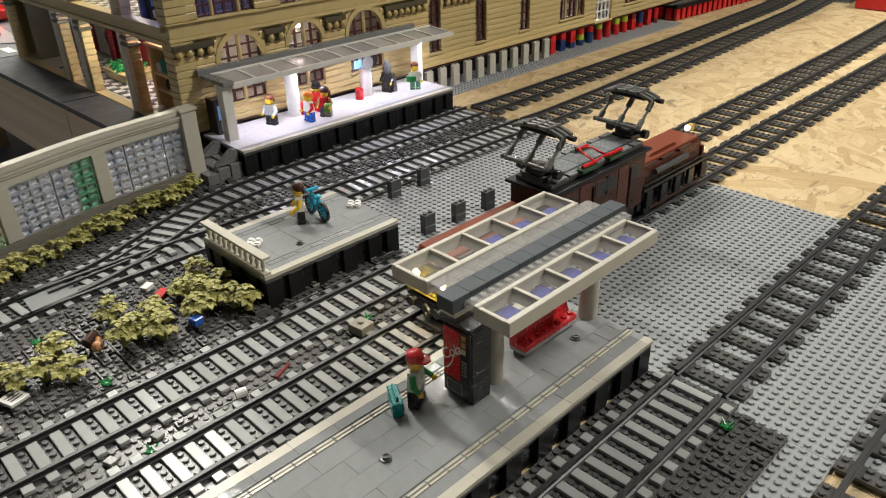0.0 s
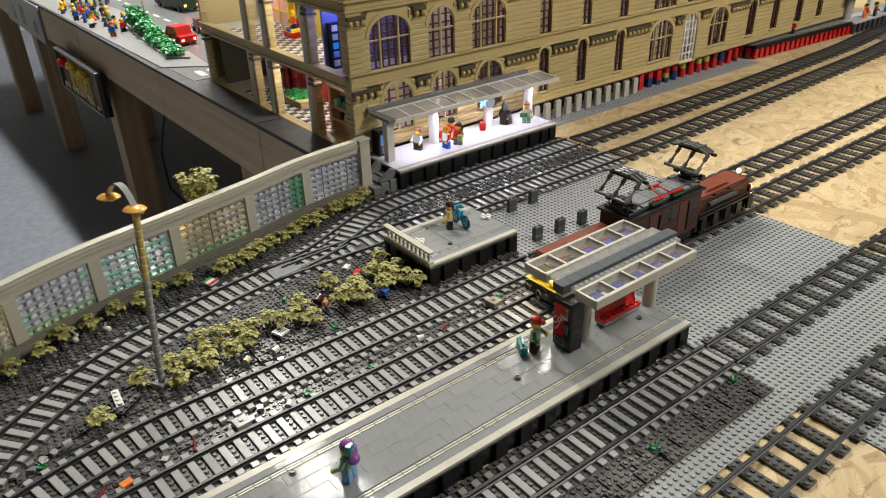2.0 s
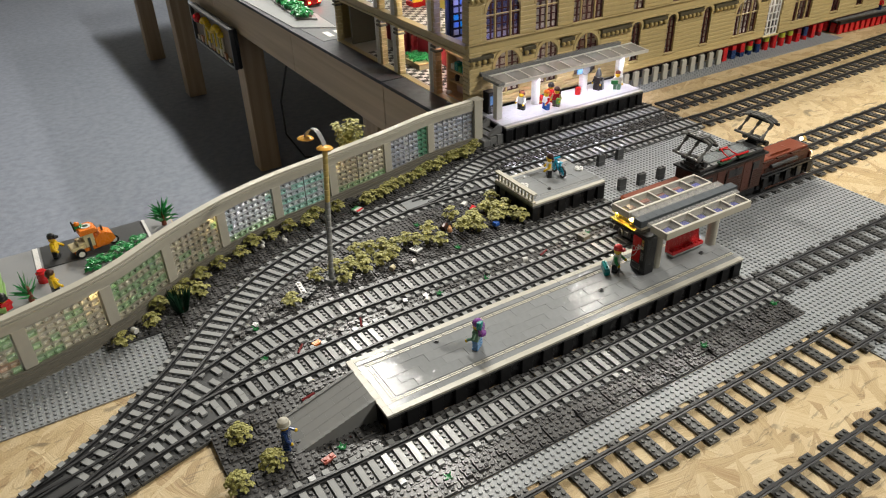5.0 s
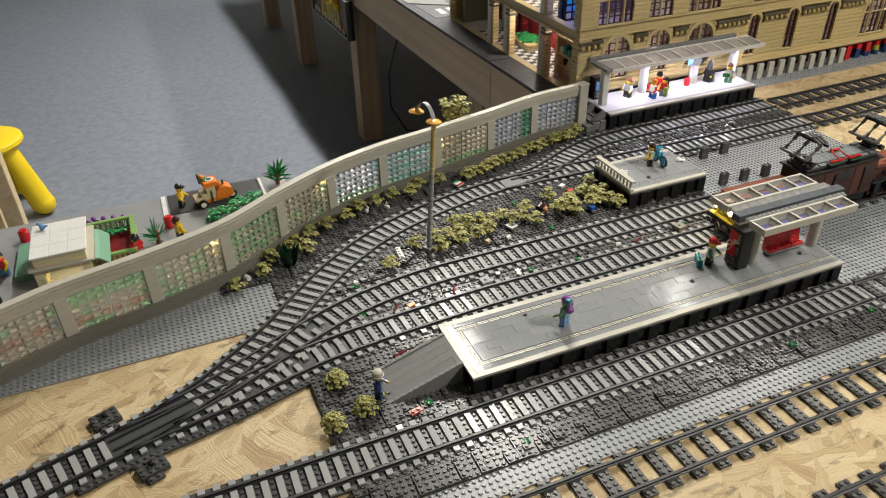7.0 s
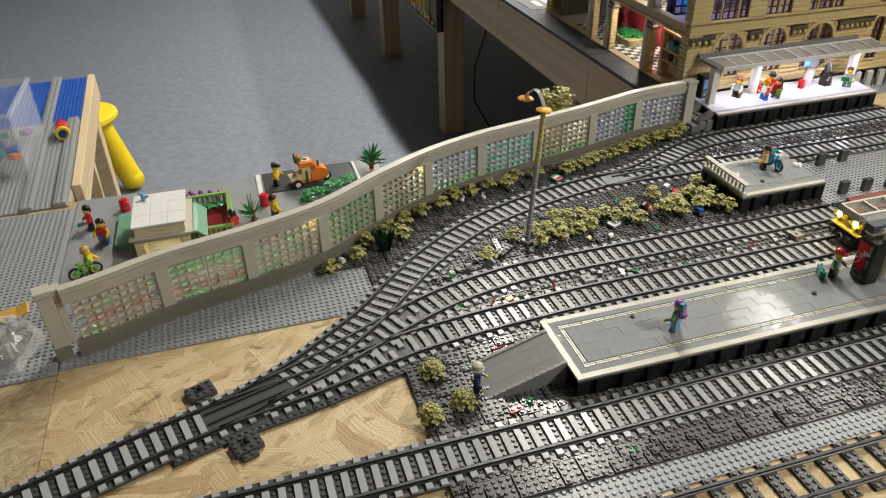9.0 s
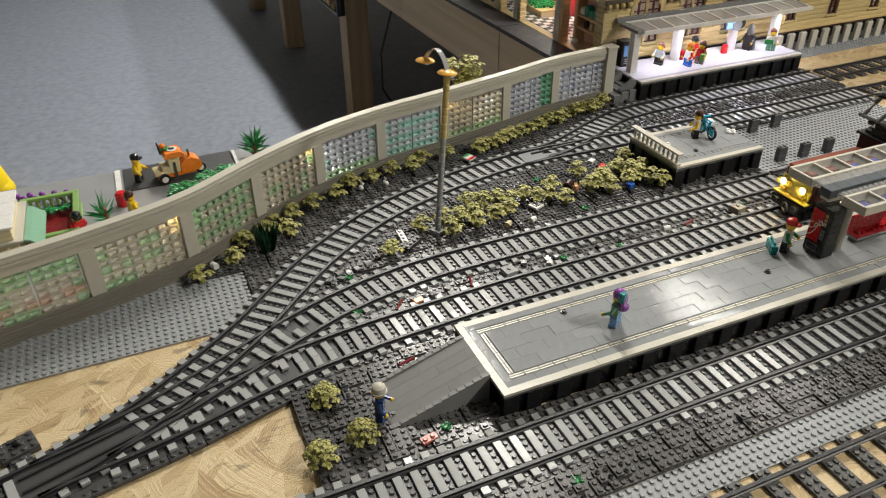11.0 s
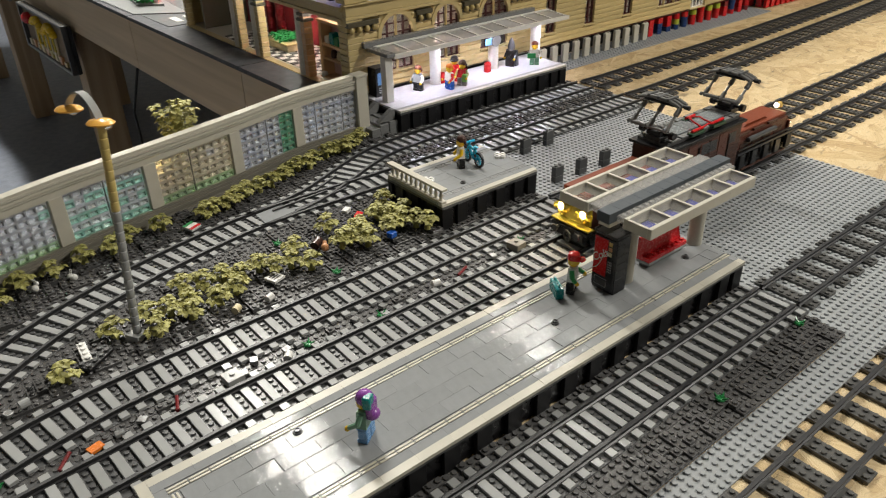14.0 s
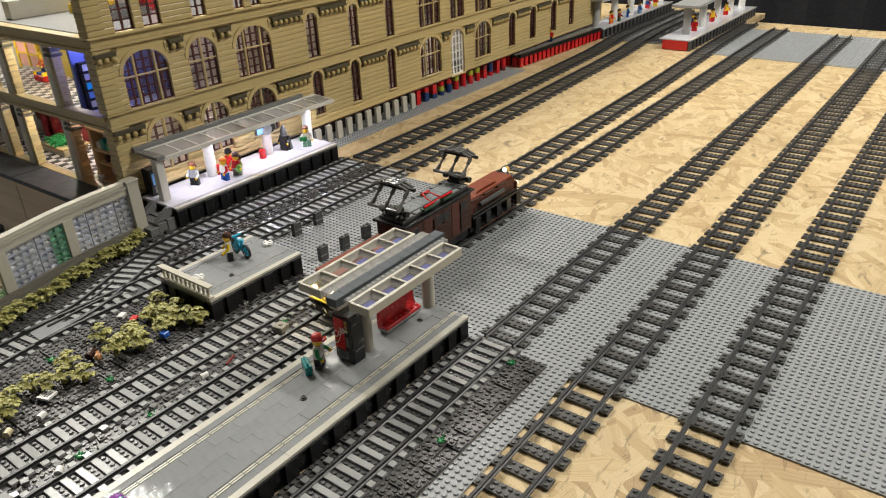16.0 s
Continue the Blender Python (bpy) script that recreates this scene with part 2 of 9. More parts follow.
def glass_block(name, rgb, see=0.6, ior=1.45):
    """Moulded clear block: light passes through, part of it scattered."""
    m = clear(name, rgb, 0.06, ior)
    n, l = m.node_tree.nodes, m.node_tree.links
    tr = n.new("ShaderNodeBsdfTranslucent"); tr.inputs["Color"].default_value = (*rgb, 1)
    di = n.new("ShaderNodeBsdfDiffuse"); di.inputs["Color"].default_value = (*rgb, 1)
    sc = n.new("ShaderNodeMixShader"); sc.inputs[0].default_value = 0.35
    l.new(tr.outputs[0], sc.inputs[1]); l.new(di.outputs[0], sc.inputs[2])
    mx = n.new("ShaderNodeMixShader"); mx.inputs[0].default_value = 1 - see
    l.new(n["Principled BSDF"].outputs[0], mx.inputs[1]); l.new(sc.outputs[0], mx.inputs[2])
    l.new(mx.outputs[0], n["Material Output"].inputs["Surface"])
    return m


def film(name, rgb, solid):
    """Thin clear film or sheet: mostly lets light straight through."""
    m, n, l, p = mat_base(name)
    p.inputs["Base Color"].default_value = (*rgb, 1)
    p.inputs["Roughness"].default_value = 0.12
    tr = n.new("ShaderNodeBsdfTransparent")
    mx = n.new("ShaderNodeMixShader"); mx.inputs[0].default_value = solid
    l.new(tr.outputs[0], mx.inputs[1]); l.new(p.outputs[0], mx.inputs[2])
    l.new(mx.outputs[0], n["Material Output"].inputs["Surface"])
    return m


CLEAR = clear("clear_plastic", (0.97, 0.98, 0.98))
# rims and webs of the clear wall blocks; tints copy what shows through them
SEEN_TINTS = {"milky_clear": (0.84, 0.86, 0.90), "pale_aqua": (0.62, 0.90, 0.82), "pale_green": (0.70, 0.89, 0.64), "green_behind_clear": (0.34, 0.64, 0.48), "red_behind_clear": (0.88, 0.68, 0.55), "smoky_blue": (0.72, 0.76, 0.84), "warm_lit_clear": (0.90, 0.86, 0.75)}
RIMS = [glass_block(k + "_plastic", v, 0.58, 1.22) for k, v in SEEN_TINTS.items()]
WEBS = [film(k + "_web", v, 0.26) for k, v in SEEN_TINTS.items()]
DKGREY.node_tree.nodes["Principled BSDF"].inputs["Specular IOR Level"].default_value = 0.38
LTGREY.node_tree.nodes["Principled BSDF"].inputs["Specular IOR Level"].default_value = 0.17
for soft_, gloss_ in ((WHITE, 0.22), (PLATE, 0.36)):
    soft_.node_tree.nodes["Principled BSDF"].inputs["Specular IOR Level"].default_value = gloss_
CHARCOAL = plastic("charcoal_plastic", (0.011, 0.011, 0.012), 0.40)
CHARCOAL.node_tree.nodes["Principled BSDF"].inputs["Specular IOR Level"].default_value = 0.25
TIE = plastic("sleeper_grey_plastic", (0.078, 0.077, 0.074), 0.33)
OSB = strand_board("strand_board", 0.85, 0.86)
CHIP = strand_board("coarse_chip_board", 2.6, 0.72)
HAZE = glass_block("hazy_pane_plastic", (0.88, 0.88, 0.86), 0.66)
PINE = timber("pine_timber", (0.36, 0.27, 0.17), (0.50, 0.39, 0.26), "X")
PINEY = timber("pine_beam", (0.50, 0.39, 0.26), (0.66, 0.53, 0.37), "Y")
PINEZ = timber("pine_post", (0.36, 0.26, 0.16), (0.50, 0.38, 0.25), "Z")
CARPET = carpet()
DARKCLOTH = plastic("black_curtain_cloth", (0.006, 0.006, 0.008), 0.9, 0.1, 20, 0.3)
ROOM = plastic("painted_room_wall", (0.42, 0.42, 0.41), 0.8, 0.05, 6, 0.05)
DKEDGE = plastic("dark_grey_paint", (0.05, 0.052, 0.06), 0.6, 0.1, 12, 0.1)


# ---------------------------------------------------------------- geometry
class Geo:
    """A growing bag of vertices and faces."""

    def __init__(self):
        self.v, self.f, self.m, self.now = [], [], [], 0

    def paint(self, k):
        """The material slot of what is added next."""
        self.now = k
        return self

    def add(self, verts, faces):
        self.m.extend([self.now] * len(faces))
        o = len(self.v)
        self.v.extend(verts)
        self.f.extend([tuple(o + i for i in f) for f in faces])
        return self

    def box(self, x0, x1, y0, y1, z0, z1, c=0.0):
        """A box, its edges chamfered by c."""
        if c <= 0:
            return self.add([(x, y, z) for z in (z0, z1) for y in (y0, y1) for x in (x0, x1)],
                            [(0, 2, 3, 1), (4, 5, 7, 6), (0, 1, 5, 4), (2, 6, 7, 3), (0, 4, 6, 2), (1, 3, 7, 5)])
        lo, hi = (x0, y0, z0), (x1, y1, z1)
        verts, ids = [], {}
        for k in range(8):
            s = [(k >> a) & 1 for a in range(3)]
            for axis in range(3):
                p = []
                for a in range(3):
                    edge = hi[a] if s[a] else lo[a]
                    p.append(edge if a == axis else edge + (-c if s[a] else c))
                ids[(k, axis)] = len(verts)
                verts.append(tuple(p))
        faces = []
        for axis in range(3):
            b, d = (axis + 1) % 3, (axis + 2) % 3
            for side in (0, 1):
                base = side << axis
                quad = [base, base | 1 << b, base | 1 << b | 1 << d, base | 1 << d]
                f = [ids[(k, axis)] for k in quad]
                faces.append(tuple(f if side else f[::-1]))
            for sb in (0, 1):
                for sd in (0, 1):
                    k0 = (sb << b) | (sd << d)
                    k1 = k0 | 1 << axis
                    f = [ids[(k0, b)], ids[(k1, b)], ids[(k1, d)], ids[(k0, d)]]
                    faces.append(tuple(f if sb == sd else f[::-1]))
        for k in range(8):
            s = sum((k >> a) & 1 for a in range(3))
            f = [ids[(k, 0)], ids[(k, 1)], ids[(k, 2)]]
            faces.append(tuple(f if s % 2 else f[::-1]))
        return self.add(verts, faces)

    def tube(self, p0, p1, r0, r1=None, n=12, caps=True):
        r1 = r0 if r1 is None else r1
        a, b = Vector(p0), Vector(p1)
        d = (b - a).normalized()
        u = d.orthogonal().normalized()
        w = d.cross(u)
        ring = lambda c, r: [tuple(c + u * (r * math.cos(2 * math.pi * k / n)) + w * (r * math.sin(2 * math.pi * k / n))) for k in range(n)]
        faces = [(k, (k + 1) % n, n + (k + 1) % n, n + k) for k in range(n)]
        if caps:
            faces += [tuple(range(n - 1, -1, -1)), tuple(range(n, 2 * n))]
        return self.add(ring(a, r0) + ring(b, r1), faces)

    def pipe(self, points, r, n=8):
        """One bent tube through the points."""
        p = [Vector(q) for q in points]
        verts, faces = [], []
        u = (p[1] - p[0]).orthogonal().normalized()
        for i, q in enumerate(p):
            d = (p[min(i + 1, len(p) - 1)] - p[max(i - 1, 0)]).normalized()
            u = (u - d * u.dot(d)).normalized()
            w = d.cross(u)
            verts += [tuple(q + u * (r * math.cos(2 * math.pi * k / n)) + w * (r * math.sin(2 * math.pi * k / n))) for k in range(n)]
        for i in range(len(p) - 1):
            faces += [(i * n + k, i * n + (k + 1) % n, (i + 1) * n + (k + 1) % n, (i + 1) * n + k) for k in range(n)]
        faces += [tuple(range(n - 1, -1, -1)), tuple(range((len(p) - 1) * n, len(p) * n))]
        return self.add(verts, faces)

    def lathe(self, profile, n=16, at=(0, 0, 0)):
        """profile: (radius, height) from the bottom up, round z."""
        verts, faces = [], []
        for r, h in profile:
            verts += [(at[0] + r * math.cos(2 * math.pi * k / n), at[1] + r * math.sin(2 * math.pi * k / n), at[2] + h) for k in range(n)]
        for i in range(len(profile) - 1):
            faces += [(i * n + k, i * n + (k + 1) % n, (i + 1) * n + (k + 1) % n, (i + 1) * n + k) for k in range(n)]
        faces += [tuple(range(n - 1, -1, -1)), tuple(range((len(profile) - 1) * n, len(profile) * n))]
        return self.add(verts, faces)

    def prism(self, outline, lo, hi, axis="y"):
        """An outline in two axes, pulled along the third from lo to hi."""
        put = {"y": lambda p, t: (p[0], t, p[1]), "x": lambda p, t: (t, p[0], p[1]), "z": lambda p, t: (p[0], p[1], t)}[axis]
        n = len(outline)
        verts = [put(p, lo) for p in outline] + [put(p, hi) for p in outline]
        faces = [(k, (k + 1) % n, n + (k + 1) % n, n + k) for k in range(n)] + [tuple(range(n - 1, -1, -1)), tuple(range(n, 2 * n))]
        return self.add(verts, faces)

    def ball(self, c, r, n=10, m=7, squash=1.0):
        prof = [(max(1e-5, r * math.sin(math.pi * k / m)), -r * squash * math.cos(math.pi * k / m)) for k in range(m + 1)]
        return self.lathe(prof, n, c)

    def stud(self, x, y, z, n=8, r=0.0024, h=STUD):
        return self.lathe([(r, 0), (r, h * 0.85), (r * 0.9, h)], n, (x, y, z))

    def studs(self, x0, nx, y0, ny, z, n=8):
        for i in range(nx):
            for j in range(ny):
                self.stud(x0 + (i + 0.5) * S, y0 + (j + 0.5) * S, z, n)
        return self

    def turned(self, m, start=0):
        self.v[start:] = [tuple(m @ Vector(p)) for p in self.v[start:]]
        return self

    def mesh(self, name, smooth=False):
        me = bpy.data.meshes.new(name)
        me.from_pydata(self.v, [], self.f)
        me.polygons.foreach_set("material_index", self.m)
        bm = bmesh.new()
        bm.from_mesh(me)
        bmesh.ops.recalc_face_normals(bm, faces=bm.faces)
        bm.to_mesh(me)
        bm.free()
        if smooth:
            me.shade_smooth()
            me.set_sharp_from_angle(angle=radians(38))
        return me


def stud_field(points, n=8, r=0.0024, h=STUD):
    """Many studs in one mesh; points: bottoms of the studs."""
    pts = np.asarray(points, float).reshape(-1, 3)
    ang = np.arange(n) * 2 * math.pi / n
    ring = np.c_[np.cos(ang), np.sin(ang), np.zeros(n)]
    prof = [(r, 0.0), (r, h * 0.82), (r * 0.88, h)]
    unit = np.concatenate([ring * [a, a, 1] + [0, 0, b] for a, b in prof])
    k = len(unit)
    verts = (pts[:, None, :] + unit[None]).reshape(-1, 3)
    loops, sizes = [], []
    quads = np.array([(i * n + j, i * n + (j + 1) % n, (i + 1) * n + (j + 1) % n, (i + 1) * n + j) for i in range(2) for j in range(n)])
    cap = np.arange(2 * n, 3 * n)
    one = np.concatenate([quads.ravel(), cap])
    loops = (one[None] + (np.arange(len(pts)) * k)[:, None]).ravel()
    size1 = np.array([4] * len(quads) + [n])
    sizes = np.tile(size1, len(pts))
    me = bpy.data.meshes.new("studs")
    me.vertices.add(len(verts)); me.vertices.foreach_set("co", verts.ravel())
    me.loops.add(len(loops)); me.loops.foreach_set("vertex_index", loops.astype(np.int32))
    me.polygons.add(len(sizes))
    me.polygons.foreach_set("loop_start", np.r_[0, np.cumsum(sizes)[:-1]].astype(np.int32))
    me.update(calc_edges=True)
    me.validate()
    me.shade_flat()
    return me


def part(name, geo, material, parent=None, label="", smooth=False):
    """One mesh object from a Geo (or a ready mesh) under a thing or part."""
    me = geo.mesh(name, smooth) if isinstance(geo, Geo) else geo
    if not me.materials:
        for m in material if isinstance(material, (list, tuple)) else (material,):
            me.materials.append(m)
    ob = new(name, me)
    if parent is not None:
        ob.parent = parent
    return tagged(ob, label)


def thing(name, label, category, at=(0, 0, 0), turn=0.0, group="", kind=""):
    ob = new(name)
    ob.empty_display_size = 0.01
    ob.matrix_basis = pose(*at, 0, 0, turn)
    return tagged(ob, label, category, group, kind)


def put(name, me, parent, m):
    """One more piece on a shared mesh, at the pose m within its parent."""
    ob = new(name, me)
    ob.parent = parent
    ob.matrix_basis = m
    return ob


def smooth_path(points, step):
    """A smooth line through the points (in studs), as places and headings every step metres."""
    p = [Vector((x * S, y * S)) for x, y in points]
    p = [p[0] * 2 - p[1]] + p + [p[-1] * 2 - p[-2]]
    fine = []
    for a, b, c, d in zip(p, p[1:], p[2:], p[3:]):
        for k in range(24):
            t = k / 24
            fine.append(0.5 * ((2 * b) + (c - a) * t + (2 * a - 5 * b + 4 * c - d) * t * t + (3 * b - a - 3 * c + d) * t ** 3))
    fine.append(p[-2])
    out, left = [], 0.0
    for a, b in zip(fine, fine[1:]):
        seg = (b - a).length
        while left <= seg:
            q = a + (b - a) * (left / seg)
            out.append((q.x, q.y, math.degrees(math.atan2((b - a).y, (b - a).x))))
            left += step
        left -= seg
    return out

# ---------------------------------------------------------------- room, tables, ground
TABLE = -0.002
FLOOR = -0.70


def room():
    g = Geo().box(-6, 9, -6, 10, FLOOR - 0.05, FLOOR)
    tagged(part("floor", g, CARPET), "grey-blue hard-wearing carpet floor of the hall", "floor", kind="structure")
    for name, b in (("wall_north", (-6, 9, 6.75, 6.85)), ("wall_south", (-6, 9, -6.1, -6)), ("wall_west", (-6.1, -6, -6, 10)), ("wall_east", (9, 9.1, -6, 10))):
        tagged(part(name, Geo().box(*b, FLOOR, 2.4), ROOM), "plain painted wall of the hall", "wall", kind="structure")
    tagged(part("ceiling", Geo().box(-6, 9, -6, 10, 2.4, 2.5), ROOM), "plain ceiling of the hall", "ceiling", kind="structure")
    # dark cloth hung behind the far end of the layout
    rows = [(3.35 + 0.02 * math.sin(k * 0.9), -1.6 + 0.03 * k) for k in range(121)]
    out = rows + [(x + 0.02, y) for x, y in rows[::-1]]
    g = Geo().prism(out, FLOOR, 0.9, "z")
    tagged(part("curtain", g, DARKCLOTH), "black cloth curtain hung behind the layout", "curtain")


def tables():
    t = thing("layout_table", "long table topped with raw strand board", "table", kind="structure")
    rim = [(-73.05, 87.5), (-10.5, 87.5), (-10.5, 61), (-4, 64), (8.4, 68.6), (22, 71.6), (26, 77), (36, 78.5), (38, 75.6), (52, 79), (67, 81), (69.4, 81), (69.4, 91.6)]
    out = [(x * S, y * S) for x, y in rim] + [(3.02, 0.7328), (3.02, 39 * S), (354 * S, 39 * S), (351 * S, -1.2), (-73.05 * S, -1.2)]
    part("table_top", Geo().prism(out, TABLE - 0.018, TABLE, "z"), OSB, t, "pale strand board top")
    part("table_top", Geo().prism([(-1.3, 87.5 * S), (-73.15 * S, 87.5 * S), (-73.15 * S, -1.2), (-1.3, -1.2)], TABLE - 0.018, TABLE - 0.0003, "z"), CHIP, t, "rough chip board top")
    for x, y in ((-0.6, 0.62), (1.2, -1.0), (-1.2, -1.0), (2.7, -1.0), (2.9, 0.6)):
        part("leg", Geo().box(x - 0.035, x + 0.035, y - 0.035, y + 0.035, FLOOR, TABLE - 0.02, 0.002), PINEZ, t)
    t = thing("station_table", "deep timber table that carries the station and the town", "table", kind="structure")
    edge = [(64.2, 91.9), (63.8, 125), (62.8, 200), (62, 304), (60, 420), (57, 612)]
    out = [(x * S + 0.030, y * S) for x, y in edge] + [(3.02, 612 * S), (3.02, 0.7352)]
    part("table_top", Geo().prism(out, TABLE - 0.018, TABLE, "z"), OSB, t, "board top")
    for (x0, y0), (x1, y1) in zip(edge, edge[1:]):
        g = Geo()
        d = Vector((x1 - x0, y1 - y0)).normalized() * 0.002
        q = [(x0 * S + d.x, y0 * S + d.y), (x1 * S - d.x, y1 * S - d.y), (x1 * S - d.x + 0.028, y1 * S - d.y), (x0 * S + d.x + 0.028, y0 * S + d.y)]
        part("apron", g.prism(q, -0.092, 0.0318, "z"), PINEY, t, "raw pine apron board")
        q = [(q[0][0] - 0.003, q[0][1]), (q[1][0] - 0.003, q[1][1]), (q[2][0] + 0.05, q[2][1]), (q[3][0] + 0.05, q[3][1])]
        part("edge_board", Geo().prism(q, 0.0320, 0.0405, "z"), DKEDGE, t, "dark grey painted edge board")
    for x, y in ((76, 112), (70.6, 139.5), (70.5, 287), (69.5, 426), (66, 528), (109, 416), (108, 200), (150, 300)):
        part("leg", Geo().box(x * S - 0.045, x * S + 0.045, y * S - 0.045, y * S + 0.045, FLOOR, TABLE - 0.02, 0.002), PINEZ, t, "square timber leg")


def baseplate(name, x0, x1, y0, y1, material=None, label="light grey studded baseplate", inside=None, z=0.0):
    """A thin plate (edges in studs) with its studs."""
    b = thing(name, label, "baseplate", kind="structure")
    part("plate", Geo().box(x0 * S + 0.0001, x1 * S - 0.0001, y0 * S + 0.0001, y1 * S - 0.0001, z - 0.0018, z, 0.0002), material or PLATE, b)
    pts = [((x + 0.5) * S, (y + 0.5) * S, z) for x in range(math.ceil(x0), math.floor(x1)) for y in range(math.ceil(y0), math.floor(y1))
           if inside is None or inside(x + 0.5, y + 0.5)]
    if pts:
        tagged(part("studs", stud_field(pts, 8), material or PLATE, b), kind="stuff")
    return b


room()
tables()
# light grey plates under the sidings
for k, y in enumerate((-66, -18, 30)):
    baseplate("baseplate", 74, 122, y, y + 48 if k < 2 else 56)
baseplate("baseplate", -22, 74, -18, -14)
baseplate("baseplate", -31, -22, 30, 44)
baseplate("baseplate", -73, -31, 30, 50)
baseplate("baseplate", 282, 336, -40, 8)
baseplate("baseplate", 282, 336, 8, 36)
baseplate("baseplate", 290, 368, 57, 81, STEPGREY, "grey studded baseplate between the far platforms")

# ---------------------------------------------------------------- the lines
LINE_A = [(-82, 1), (-70, 5.2), (-57.6, 9.4), (-50, 11.6), (-43.5, 14.2), (-37, 17.8), (-31.6, 21.7), (-24, 27.8), (-16.5, 35.4), (-9.5, 41.8), (1.1, 49.0), (12.9, 53.8), (26.6, 57.2), (38.6, 58.8), (45, 60.2), (51, 62.8), (57.8, 66.0), (64, 68.2), (72, 69.2), (84, 69.4), (100, 69.4), (124, 69.5)]
LINE_M1_FAR = [(125, 69.5), (145, 69.8), (186, 70.3), (215, 71.3), (258, 73.2), (279, 74.8), (301, 76.8), (333, 77.4), (368, 77.6)]
LINE_B = [(-43.5, 14.2), (-36, 17), (-27, 21.2), (-19, 25.1), (-11, 28.3), (-2, 30.4), (8, 31.4), (30, 31.5), (74, 31.5)]
LINE_B_FAR = [(74, 31.5), (140, 31.7), (210, 32.8), (236, 33.5), (268, 34.8), (309, 36.2), (348, 36.8)]
LINE_C = [(-50, 11.6), (-43, 13), (-35, 14.6), (-26.2, 17), (-18.5, 18.8), (-8.9, 20), (0, 20.6), (12, 21.2), (30, 21.3), (74, 21.3)]
LINE_C_FAR = [(74, 21.3), (140, 21.3), (229, 21.4), (338, 21.8)]
LINE_D = [(33, 58.2), (40, 58.3), (48, 58.1), (59, 57.8), (80, 57.2), (100, 56.8), (124, 56.6)]
LINE_D_FAR = [(125, 56.6), (145, 57.1), (190, 59.2), (220, 60.6), (260, 62.6), (290, 65), (320, 66.8), (368, 67.4)]
LINE_T1 = [(-70, -5.6), (10, -5.2), (75, -5.0)]
LINE_T1_FAR = [(75, -5), (140, -5.3), (238, -4.2), (334, -3.6)]
LINE_R1 = [(-60, -22), (200, -22), (334, -21.5)]
LINE_R2 = [(-60, -38), (334, -38)]
LAID = []


def clear_of(x, y, gap):
    return all((x - a) ** 2 + (y - b) ** 2 > (gap * S) ** 2 for a, b in LAID)


def sleeper_mesh():
    g = Geo().box(-S + 0.0002, S - 0.0002, -2.55 * S, 2.55 * S, 0, PL, 0.0003)
    for s in (-1, 1):
        g.box(-S + 0.0002, S - 0.0002, min(s * 2.5 * S, s * 4 * S), max(s * 2.5 * S, s * 4 * S), 0, PL * 0.98, 0.0003)
        g.stud(-S / 2, s * 3.5 * S, PL); g.stud(S / 2, s * 3.5 * S, PL)
    g.studs(-S, 2, -2 * S, 4, PL)
    return g.mesh("sleeper")


def tile_mesh(lx, ly, h=PL):
    return Geo().box(-lx / 2 + 0.00012, lx / 2 - 0.00012, -ly / 2 + 0.00012, ly / 2 - 0.00012, 0, h, 0.0003).mesh("tile")


SLEEPER = sleeper_mesh(); SLEEPER.materials.append(TIE)
BAR = tile_mesh(S, 4 * S); BAR.materials.append(LTGREY)
HALF = tile_mesh(S, 2 * S); HALF.materials.append(LTGREY)
TIP = tile_mesh(S, S); TIP.materials.append(LTGREY)
BED = Geo().box(-S, S, -4 * S, 4 * S, -0.0004, PL, 0.0002).mesh("bed_plate"); BED.materials.append(DKGREY)
RAIL_SHAPE = [(-0.0022, 0.0030), (0.0022, 0.0030), (0.0022, 0.0042), (0.0009, 0.0050), (0.0009, 0.0068), (0.0016, 0.0072), (0.0016, 0.0090), (-0.0016, 0.0090), (-0.0016, 0.0072), (-0.0009, 0.0068), (-0.0009, 0.0050), (-0.0022, 0.0042)]


def rest_level(x):
    """Level of bare track at x (in metres): down on the board, up on the plates."""
    near = min((max(a - x / S, x / S - b, 0) for a, b in ((74, 123), (281, 400))), default=0)
    return (TABLE + 0.0002) * min(near / 8, 1)


def rail_geo(path, off, bare=False):
    g, n = Geo(), len(RAIL_SHAPE)
    verts, faces = [], []
    for x, y, a in path:
        c, s = math.cos(radians(a)), math.sin(radians(a))
        for u, z in RAIL_SHAPE:
            verts.append((x - s * (off + u), y + c * (off + u), z + (rest_level(x) if bare else 0)))
    for i in range(len(path) - 1):
        faces += [(i * n + k, i * n + (k + 1) % n, (i + 1) * n + (k + 1) % n, (i + 1) * n + k) for k in range(n)]
    faces += [tuple(range(n - 1, -1, -1)), tuple(range((len(path) - 1) * n, len(path) * n))]
    return g.add(verts, faces)


